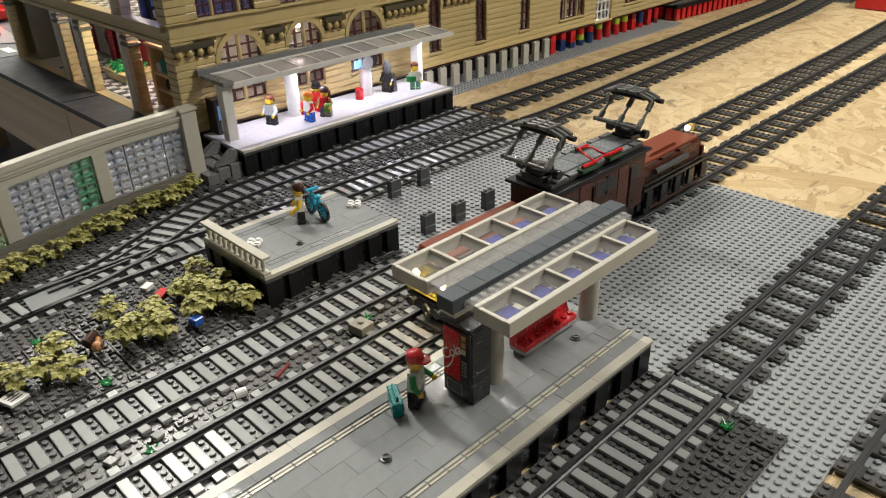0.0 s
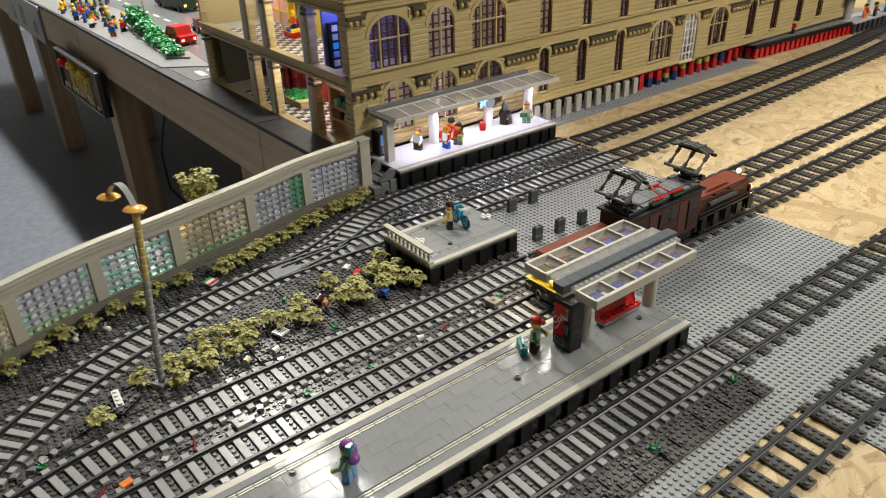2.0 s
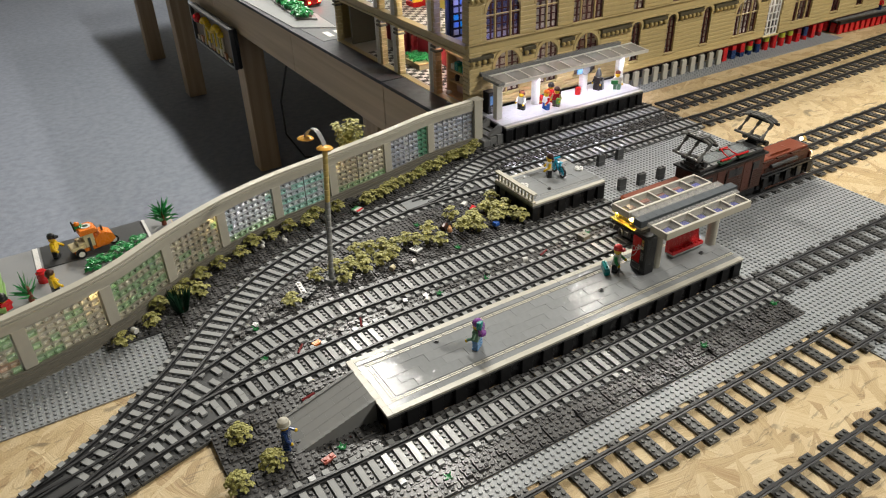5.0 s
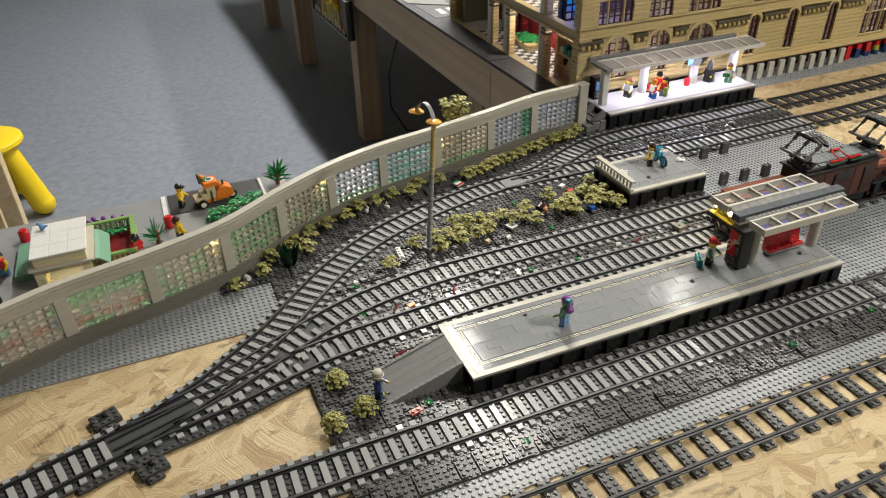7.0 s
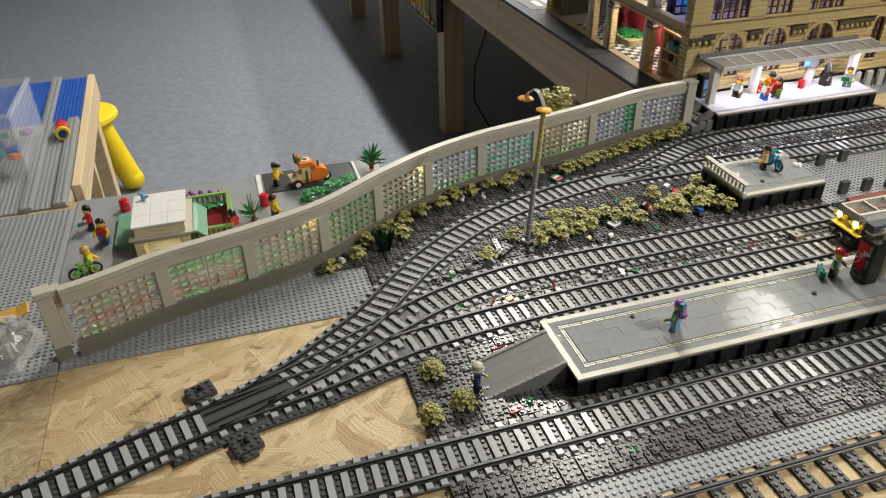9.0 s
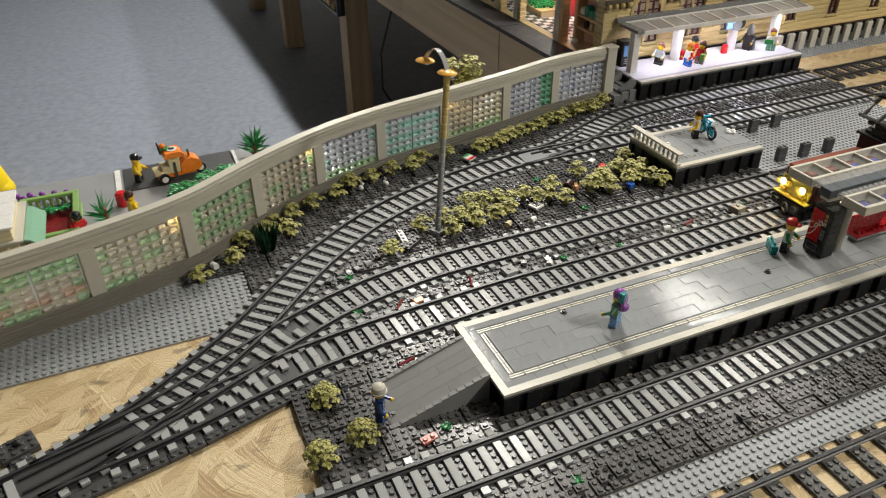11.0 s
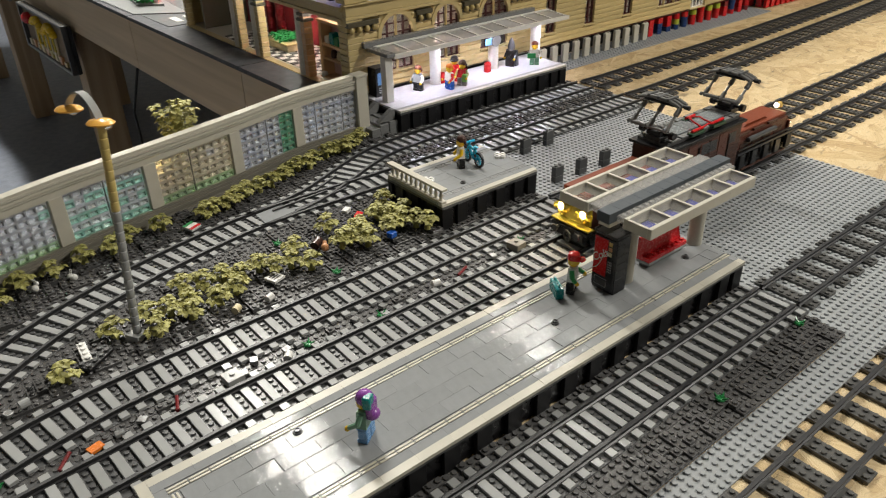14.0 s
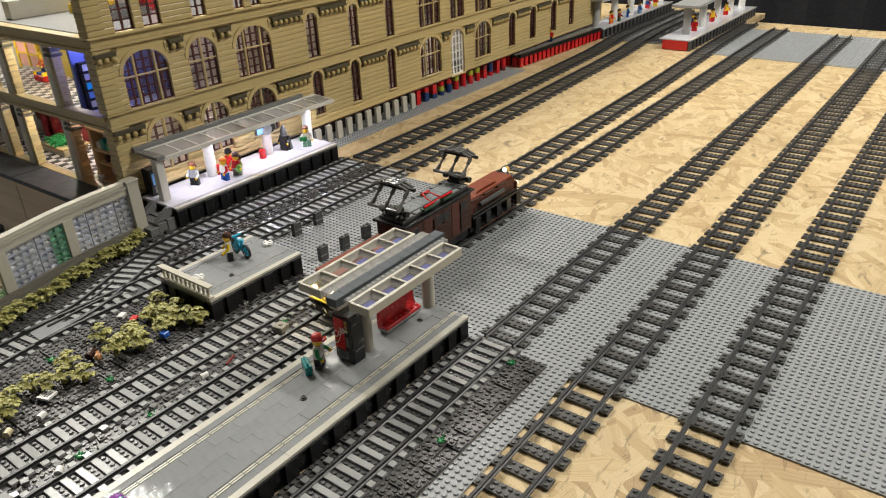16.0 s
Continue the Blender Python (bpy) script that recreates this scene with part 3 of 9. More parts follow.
def track(points, ballast, label, gap=0.0, straight=False):
    t = thing("railway_track", label, "track")
    path = smooth_path(points, 4 * S if straight else S)
    for off in (-2.5 * S, 2.5 * S):
        part("rail", rail_geo(path, off, not ballast), RAIL, t)
    if not ballast:
        for x, y, a in smooth_path(points, 4 * S)[:-1]:
            a = radians(a)
            put("sleeper", SLEEPER, t, pose(x + 2 * S * math.cos(a), y + 2 * S * math.sin(a), rest_level(x + 2 * S), 0, 0, math.degrees(a)))
        return t
    studs = []
    own = []
    tip = random.Random(len(LAID))
    for k, (x, y, a) in enumerate(smooth_path(points, 2 * S)):
        c, s = math.cos(radians(a)), math.sin(radians(a))
        if gap and not clear_of(x, y, gap):
            free = False
        else:
            free = True
        own.append((x, y))
        m = pose(x, y, 0, 0, 0, a)
        if free:
            put("bed_plate", BED, t, m)
            if not (-51.5 < x / S < -40.5 and y > 5 * S) and not (34.2 < x / S < 40.5 and y > 50 * S):
                put("tile", BAR, t, m @ pose(-S / 2, 0, PL, tip.gauss(0, 0.5), tip.gauss(0, 0.9), tip.gauss(0, 0.4)))
            for j in (-1.5, -0.5, 0.5, 1.5):
                studs.append(tuple(m @ Vector((S / 2, j * S, PL))))
        else:
            put("bed_plate", BED, t, m @ pose(0, 0, -0.0004 - 0.00005 * (k % 5)))
            for j in (-1, 1):
                q = m @ Vector((-S / 2, j * S, 0))
                if q.x > -39 * S and clear_of(q.x, q.y, 3.2) and (k + (j > 0)) % 5:
                    put("tile", HALF, t, m @ pose(-S / 2, j * S, PL - 0.0004, 0, 0, 4 * math.sin(7 * k + j)))
        for side in (-1, 1):
            q = m @ Vector((-S / 2, side * 3.5 * S, PL))
            if free or all((q.x - a_) ** 2 + (q.y - b_) ** 2 > (4.4 * S) ** 2 for a_, b_ in LAID):
                put("tile", TIP, t, m @ pose(-S / 2, side * 3.5 * S, PL if free else PL - 0.0003, tip.gauss(0, 1.2), tip.gauss(0, 1.2), tip.gauss(0, 1.5)))
    LAID.extend(own)
    tagged(part("studs", stud_field(studs, 8), DKGREY, t), kind="stuff")
    return t


GREY_TRACK = "dark grey model rails ballasted with light grey tiles"
BARE_TRACK = "bare dark grey model track on studded sleepers"
track(LINE_A, True, GREY_TRACK)
track(LINE_B, True, GREY_TRACK, 7.4)
track(LINE_C, True, GREY_TRACK, 7.4)
track(LINE_D, True, GREY_TRACK, 7.4)
track(LINE_T1, True, GREY_TRACK, straight=True)
for line in (LINE_T1_FAR, LINE_R1, LINE_R2, LINE_C_FAR, LINE_B_FAR, LINE_D_FAR, LINE_M1_FAR):
    track(line, False, BARE_TRACK, straight=False)


def switch_gear():
    t = thing("switch_points", "smooth dark plates and blades of the three way switch", "railway switch")
    out = [(-51.5, 8.6), (-47.6, 9.6), (-38.8, 14.6), (-40.6, 17.2), (-52.2, 13.6)]
    part("throw_plate", Geo().prism([(x * S, y * S) for x, y in out], 0.0033, 0.0058, "z"), DKGREY, t)
    for p0, p1 in (((-51, 10.4), (-39.5, 14.0)), ((-51.6, 12.4), (-40, 16.0)), ((-38, 14.6), (-28, 18.0))):
        d = Vector((p1[0] - p0[0], p1[1] - p0[1])).normalized()
        n = Vector((-d.y, d.x)) * 0.16
        q = [((p0[0] + n.x) * S, (p0[1] + n.y) * S), ((p0[0] - n.x) * S, (p0[1] - n.y) * S), ((p1[0] - n.x) * S, (p1[1] - n.y) * S), ((p1[0] + n.x) * S, (p1[1] + n.y) * S)]
        part("blade", Geo().prism(q, 0.0059, 0.0084, "z"), RAIL, t)
    # studded edge plates outside the sleepers of the diverging line
    edge = Geo().box(-S + 0.0001, S - 0.0001, -0.5 * S, 0.5 * S, -0.0012, PL - 0.0002, 0.0002).studs(-S, 2, -0.5 * S, 1, PL - 0.0002).mesh("edge_plate")
    edge.materials.append(DKGREY)
    for x, y, a in smooth_path([(-56, 9.9)] + LINE_C[:6], 2 * S):
        if x < -22 * S:
            put("edge_plate", edge, t, pose(x, y, 0, 0, 0, a) @ pose(0, -4.55 * S, 0))
    for x, y in ((-52.0, 18.0), (-46.2, 5.6)):
        v = thing("switch_lever", "dark grey studded lever box beside the switch", "lever box", (x * S, y * S, TABLE), 20)
        part("box", Geo().box(-0.016, 0.016, -0.012, 0.012, 0, 0.0075, 0.0005).studs(-0.016, 4, -0.012, 3, 0.0075), DKGREY, v)
        part("step", Geo().box(-0.012, 0.006, -0.020, -0.0122, 0, 0.0045, 0.0004).studs(-0.012, 2, -0.020, 1, 0.0045), DKGREY, v)
        part("knob", Geo().lathe([(0.0036, 0.0092), (0.0036, 0.0125), (0.002, 0.0135)], 10), BLACK, v)
    t = thing("switch_points", "smooth grey plate and dark blades where two lines part", "railway switch")
    out = [(34.4, 55.9), (38.5, 56.5), (44.6, 56.9), (43.6, 57.7), (39.4, 58.6), (39.6, 60.9), (34.6, 60.2)]
    part("throw_plate", Geo().prism([(x * S, y * S) for x, y in out], 0.0033, 0.0060, "z"), TILE, t)
    for p0, p1 in (((37.2, 59.4), (47.6, 60.0)), ((40.0, 57.0), (50.6, 58.9)), ((46.4, 61.6), (52.0, 64.2))):
        d = Vector((p1[0] - p0[0], p1[1] - p0[1])).normalized()
        n = Vector((-d.y, d.x)) * 0.17
        q = [((p0[0] + n.x) * S, (p0[1] + n.y) * S), ((p0[0] - n.x) * S, (p0[1] - n.y) * S), ((p1[0] - n.x) * S, (p1[1] - n.y) * S), ((p1[0] + n.x) * S, (p1[1] + n.y) * S)]
        part("blade", Geo().prism(q, 0.0061, 0.0086, "z"), RAIL, t)


switch_gear()

# ---------------------------------------------------------------- the long island platform
PTOP = 0.032
PY = -0.2          # its near edge, in studs


def shared(geo, material, name="piece", smooth=False):
    me = geo.mesh(name, smooth)
    for m in material if isinstance(material, (list, tuple)) else (material,):
        me.materials.append(m)
    return me


def flat_tile(nx, ny, material):
    c = 0.00008
    return shared(Geo().box(0.00003, nx * S - 0.00003, 0.00003, ny * S - 0.00003, 0, PL, c), material, "tile")


def grille_tile(material):
    """A one by two tile: two raised bars along x with a dark slot between them."""
    g = Geo().paint(1).box(0.0001, 2 * S - 0.0001, 0.0001, S - 0.0001, 0, 0.0024)
    g.paint(2).box(0.0006, 2 * S - 0.0006, 0.40 * S, 0.60 * S, 0.0024, 0.0026)
    g.paint(0)
    for y in (0.20, 0.58):
        g.box(0.0005, 2 * S - 0.0005, y * S, (y + 0.22) * S, 0.0024, PL, 0.0002)
    return shared(g, [material, TILE, STEPGREY], "grille_tile")


def lay(name, me, parent, x, y, z, wob=0.25):
    return put(name, me, parent, pose(x * S, y * S, z + random.uniform(0, 0.00008), random.gauss(0, wob), random.gauss(0, wob), 0))


def brick_base(t, x0, x1, y0, y1, top, bay=4):
    """A plinth of piers with dark recesses between them."""
    part("core", Geo().box(x0 * S + 0.0042, x1 * S - 0.0042, y0 * S + 0.0042, y1 * S - 0.0042, 0, top - 0.0034, 0.0002), BLACK, t, "black inner bricks")
    part("slab", Geo().box(x0 * S, x1 * S, y0 * S, y1 * S, top - 0.0033, top, 0.0002), DKGREY, t)
    pier = shared(Geo().box(-S, S, 0, S, 0, top - 0.0034, 0.0003), CHARCOAL, "pier")
    n = int((x1 - x0) // bay)
    for k in range(n + 1):
        x = min(max(x0 + k * (x1 - x0) / n, x0 + 1), x1 - 1)
        put("pier", pier, t, pose(x * S, y0 * S, 0))
        put("pier", pier, t, pose(x * S, (y1 - 1) * S, 0))
    side = shared(Geo().box(0, S, -S, S, 0, top - 0.0034, 0.0003), CHARCOAL, "pier")
    m = max(1, int((y1 - y0 - 2) // bay))
    for k in range(m):
        y = y0 + 1 + (k + 0.5) * (y1 - y0 - 2) / m
        put("pier", side, t, pose(x0 * S, y * S, 0))
        put("pier", side, t, pose((x1 - 1) * S, y * S, 0))


def island_platform():
    t = thing("station_platform", "long grey tiled station platform with cream edges and tactile strips", "platform")
    z = PTOP - PL
    brick_base(t, 0.1, 73.9, PY + 0.1, PY + 13.9, z)
    edge4, edge2, grey4, grey2, big, half = flat_tile(4, 1, WHITE), flat_tile(1, 2, WHITE), flat_tile(4, 1, TILE), flat_tile(2, 2, TILE), flat_tile(4, 2, TILE), flat_tile(2, 2, TILE)
    odd = flat_tile(2, 1, WHITE)
    gr = grille_tile(plastic("aged_cream_plastic", (0.44, 0.41, 0.32), 0.34))
    for row in (0, 13):
        for k in range(18):
            lay("edge_tile", edge4, t, 1 + 4 * k, PY + row, z, 0.2)
        lay("edge_tile", flat_tile(1, 1, WHITE), t, 73, PY + row, z)
    for k in range(7):
        lay("edge_tile", edge2, t, 0, PY + 2 * k, z)
    for row in (1, 12):
        for k in range(18):
            lay("tile", grey4, t, 1 + 4 * k, PY + row, z)
        lay("tile", flat_tile(1, 1, TILE), t, 73, PY + row, z)
    for row in (2, 11):
        for k in range(36):
            lay("grille_tile", gr, t, 2 + 2 * k, PY + row, z, 0.15)
    # the strip that crosses the ramp end
    one = flat_tile(1, 2, TILE)
    for k in range(5):
        lay("tile", one, t, 1, PY + 2 + 2 * k, z)
    for k in range(4):
        put("grille_tile", gr, t, pose(3 * S, (PY + 3 + 2 * k) * S, z, 0, 0, 90))
    holes = {(45, 6), (14, 10), (69, 6)}
    for r in range(4):
        x = 3
        first = r % 2
        while x < 74:
            n = 2 if first or x + 4 > 74 else 4
            first = 0
            if x + n > 74:
                n = 1
                lay("tile", one, t, x, PY + 3 + 2 * r, z)
            else:
                lay("tile", big if n == 4 else half, t, x, PY + 3 + 2 * r, z, 0.34)
            x += n
    for x, y in ((45.5, 6.5), (14.3, 10.3), (69.0, 5.4)):
        g = Geo().lathe([(0.0038, 0), (0.0038, 0.0012), (0.0024, 0.0014), (0.0024, 0.003), (0.0017, 0.003), (0.0017, 0.0022)], 12)
        put("stud", shared(g, DKGREY, "stud", True), t, pose(x * S, y * S, PTOP))
    return t


RAMP = plastic("ramp_grey_plastic", (0.225, 0.225, 0.218), 0.34)


def ramp():
    t = thing("platform_ramp", "grey sloped ramp of tiles leading down from the platform", "ramp")
    x0, y0, y1 = -12.3, 3.3, 11.3
    top = 0.0330
    part("body", Geo().prism([(x0 * S, 0.0), (-0.05 * S, 0.0), (-0.05 * S, top - 0.0012), (x0 * S, 0.0012)], (y0 + 0.62) * S, (y1 - 0.62) * S), RAMP, t)
    slope = math.atan2(top - 0.0024, -x0 * S)
    length = math.hypot(top - 0.0024, x0 * S)
    for side in (y0, y1 - 0.6):
        part("cheek", Geo().prism([(x0 * S, 0.0), (-0.05 * S, 0.0), (-0.05 * S, top + 0.0010), (x0 * S, 0.0030)], side * S, (side + 0.6) * S), RAMP, t, "smooth grey side wall")
    for r in range(4):
        x = 0.0
        k = 0
        while x < length - 0.002:
            n = min((0.016 if (r % 2 and k == 0) else 0.032), length - x)
            g = Geo().box(0.00005, n - 0.00005, (y0 + 0.62 + r * 1.69) * S + 0.00005, (y0 + 0.62 + (r + 1) * 1.69) * S - 0.00005, 0, 0.0020, 0.00010)
            put("tile", shared(g, RAMP, "tile"), t, pose(x0 * S + x * math.cos(slope), 0, 0.0013 + x * math.sin(slope), 0, -math.degrees(slope), 0))
            x += n
            k += 1
    # low wedge stones along both edges
    m = 12
    step = length / m
    for side in (y0, y1 - 0.6):
        wedge = shared(Geo().prism([(0.0002, -0.0006), (step - 0.0001, -0.0006), (step - 0.0001, 0.0012), (0.0002, 0.0022)], side * S + 0.0001, (side + 0.6) * S - 0.0001), RAMP, "curb_block")
        for k in range(m):
            x = k * step
            put("curb_block", wedge, t, pose(x0 * S + x * math.cos(slope), 0, 0.0032 + x * math.sin(slope), 0, -math.degrees(slope), 0))
    return t


def canopy():
    t = thing("platform_canopy", "cream framed platform canopy with clear roof panes and grey spine", "canopy")
    x0, n, px = 53.7, 5, 4.1
    zc = 0.1195
    pane = shared(Geo().box(0.0004, px * S - 0.0004, 0.0004, 3.7 * S, 0, 0.0022, 0.0003), PANE, "pane")
    for lane, (a, b) in enumerate(((1.0, 4.7), (9.9, 14.3))):
        f = part("frame", Geo().box(x0 * S, (x0 + n * px + 0.3) * S, a * S, (a + 0.55) * S, zc - 0.0072, zc + 0.0034, 0.0004), WHITE, t, "cream frame rail")
        part("frame", Geo().box(x0 * S, (x0 + n * px + 0.3) * S, (b - 0.45) * S, b * S, zc - 0.0072, zc + 0.0034, 0.0004), WHITE, t, "cream frame rail")
        for k in range(n + 1):
            xb = x0 + k * px
            part("crossbar", Geo().box(xb * S, (xb + 0.4) * S, (a + 0.55) * S, (b - 0.45) * S, zc - 0.007, zc + 0.003, 0.0003), WHITE, t)
        for k in range(n):
            xb = x0 + k * px + 0.4
            g = Geo().box(xb * S, (xb + px - 0.4) * S, (a + 0.55) * S, (b - 0.45) * S, zc - 0.0010, zc + 0.0006, 0.0002)
            part("pane", g, PANE, t, "clear roof pane")
            # navy sheet added to give the dark blue reflection in the glass
            if lane == 0 or k > 1:
                q = xb + (1.0 if lane == 0 else 1.4)
                g = Geo().box((q - 0.6) * S, (q + 1.9) * S, (a + 0.7) * S, (a + 2.9) * S, zc - 0.0068, zc - 0.0052, 0.0002)
                part("inset", g, NAVY_REFLECTION, t, "navy sheet under the pane, added as its dark reflection")
    for a, b in ((4.7, 5.85), (7.65, 9.9)):
        for k in range(11):
            xa = x0 + 0.2 + 2 * k
            g = Geo().box(xa * S, (xa + 2) * S - 0.0002, a * S, b * S, zc - 0.004, zc + 0.0022, 0.0003)
            if a < 5:
                g.stud((xa + 0.5) * S, (a + 0.55) * S, zc + 0.0022).stud((xa + 1.5) * S, (a + 0.55) * S, zc + 0.0022)
            part("clear_plate", g, STRIP, t, "clear plate")
    for k in range(12):
        xb = 52.6 + 2 * k
        part("spine_block", Geo().box(xb * S + 0.00005, (xb + 2) * S - 0.00005, 5.86 * S, 7.64 * S, zc - 0.004, zc + 0.0062, 0.0003), SPINE, t)
    part("beam", Geo().box(53 * S, 74.6 * S, 6.0 * S, 7.6 * S, zc - 0.009, zc - 0.0042, 0.0004), WHITE, t)
    for xb, yb in ((58.8, 7.2), (73.2, 7.0)):
        for k in range(8):
            h0, h1 = PTOP + k * 0.00985, PTOP + (k + 1) * 0.00985
            g = Geo().lathe([(0.0080, 0.0), (0.0080, h1 - h0 - 0.00006)], 28, (xb * S, yb * S, h0))
            part("post_brick", g, WHITE, t, "round cream post brick", True)
    return t


STRIP = film("clear_strip_plastic", (0.60, 0.59, 0.57), 0.34)
SPINE = plastic("blue_grey_plastic", (0.060, 0.070, 0.080), 0.5)
SPINE.node_tree.nodes["Principled BSDF"].inputs["Specular IOR Level"].default_value = 0.25
# colour of the reflection seen in the roof panes
NAVY_REFLECTION = plastic("navy_reflection_plastic", (0.045, 0.05, 0.27), 0.5)
NAVY_REFLECTION.node_tree.nodes["Principled BSDF"].inputs["Specular IOR Level"].default_value = 0.15
PANE = film("roof_pane_plastic", (0.55, 0.54, 0.52), 0.08)


def text_mesh(word, size, depth):
    cu = bpy.data.curves.new("lettering", "FONT")
    cu.body, cu.size, cu.extrude, cu.shear, cu.align_x, cu.align_y = word, size, depth, 0.35, "CENTER", "CENTER"
    ob = bpy.data.objects.new("lettering", cu)
    scene.collection.objects.link(ob)
    me = bpy.data.meshes.new_from_object(ob.evaluated_get(bpy.context.evaluated_depsgraph_get()))
    bpy.data.objects.remove(ob)
    bpy.data.curves.remove(cu)
    return me


def vending_machine():
    t = thing("vending_machine", "black drinks vending machine with red cola front", "vending machine", (54.7 * S, 5.85 * S, PTOP))
    t.scale = (1.0, 0.93, 0.885)
    w, d, h = 2.4 * S, 3.5 * S, 7.4 * BR
    part("cabinet", Geo().box(0.001, w, 0, d, 0, h - 0.003, 0.0006), BLACK, t)
    for k in range(2):
        part("top_tile", Geo().box(-0.0012, w + 0.0005, k * d / 2 + 0.0001, (k + 1) * d / 2 - 0.0001, h - 0.003, h + 0.0005, 0.0005), BLACK, t)
    for k in range(1, 7):
        part("course", Geo().box(0.0004, w + 0.0003, -0.0003, d + 0.0003, k * BR + 0.0002, (k + 1) * BR - 0.0003 if k < 6 else h - 0.0032, 0.0004), BLACK, t)
    f = part("front_panel", Geo().box(-0.0012, 0.0003, 0.0004, d - 0.0004, 0.004, h - 0.004, 0.0004), BLACK, t)
    part("red_panel", Geo().box(-0.0018, -0.0012, d * 0.36, d - 0.0012, 0.020, h - 0.0055, 0.0002), RED, f, "red drinks sign")
    me = text_mesh("Cola", 0.0125, 0.0002)
    me.materials.append(PURE)
    ob = part("lettering", me, PURE, f)
    ob.matrix_basis = Matrix.Translation((-0.0021, d * 0.68, 0.044)) @ Matrix(((0, 0, -1, 0), (-1, 0, 0, 0), (0, 1, 0, 0), (0, 0, 0, 1))) @ pose(0, 0, 0, 0, 0, 38)
    g = Geo()
    for k in range(10):
        a0, a1 = k / 10, (k + 1) / 10
        f0, f1 = (d * (0.94 - 0.52 * a0), 0.026 + 0.030 * a0 ** 2.2), (d * (0.94 - 0.52 * a1), 0.026 + 0.030 * a1 ** 2.2)
        th0, th1 = 0.0022 * math.sin(math.pi * (a0 * 0.92 + 0.04)), 0.0022 * math.sin(math.pi * (a1 * 0.92 + 0.04))
        g.add([(-0.0020, f0[0], f0[1]), (-0.0020, f1[0], f1[1]), (-0.0020, f1[0], f1[1] + th1), (-0.0020, f0[0], f0[1] + th0),
               (-0.0017, f0[0], f0[1]), (-0.0017, f1[0], f1[1]), (-0.0017, f1[0], f1[1] + th1), (-0.0017, f0[0], f0[1] + th0)], [(3, 2, 1, 0), (4, 5, 6, 7), (0, 1, 5, 4), (2, 3, 7, 6)])
    part("swoosh", g, PURE, f)
    for r in range(3):
        for c in range(2):
            y, zz = d * (0.21 + 0.08 * c) - 0.0012, 0.047 + r * 0.0062
            part("bottle_picture", Geo().box(-0.0016, -0.0012, y, y + 0.0020, zz, zz + 0.0048, 0.0001), (CREAM, NOUGAT, GOLD)[r], f)
    for r in range(5):
        for c in range(3):
            y, zz = d * (0.13 + 0.07 * c), 0.027 + r * 0.0030
            part("button", Geo().box(-0.0016, -0.0012, y, y + 0.0012, zz, zz + 0.0018, 0.0001), LTGREY, f)
    for b in ((d * 0.30, d * 0.86, 0.0165, 0.0172), (d * 0.30, d * 0.86, 0.0068, 0.0075), (d * 0.30, d * 0.32, 0.0075, 0.0165), (d * 0.84, d * 0.86, 0.0075, 0.0165)):
        part("slot_frame", Geo().box(-0.0016, -0.0012, *b, 0.0001), LTGREY, f)
    return t


def bench():
    t = thing("platform_bench", "red studded bench on a grey base under the canopy", "bench", (62.9 * S, 6.6 * S, PTOP))
    part("base", Geo().box(0, 8 * S, 0.1 * S, 2.1 * S, 0.0035, 0.0067, 0.0004), LTGREY, t, "light grey base plate")
    for x in (0.6, 7.4):
        part("foot", Geo().box((x - 0.5) * S, (x + 0.5) * S, 0.5 * S, 1.7 * S, 0, 0.0035, 0.0003), DKGREY, t)
    part("seat", Geo().box(0, 8 * S, 0.1 * S, 1.2 * S, 0.0067, 0.0115, 0.0006).studs(0, 8, 0.12 * S, 1, 0.0115), RED, t)
    out = [(1.15 * S, 0.0067), (2.1 * S, 0.0067), (2.1 * S, 0.031), (1.75 * S, 0.031), (1.6 * S, 0.028), (1.5 * S, 0.020), (1.3 * S, 0.014), (1.15 * S, 0.0125)]
    part("backrest", Geo().prism(out, 0, 8 * S, "x"), RED, t)
    return t


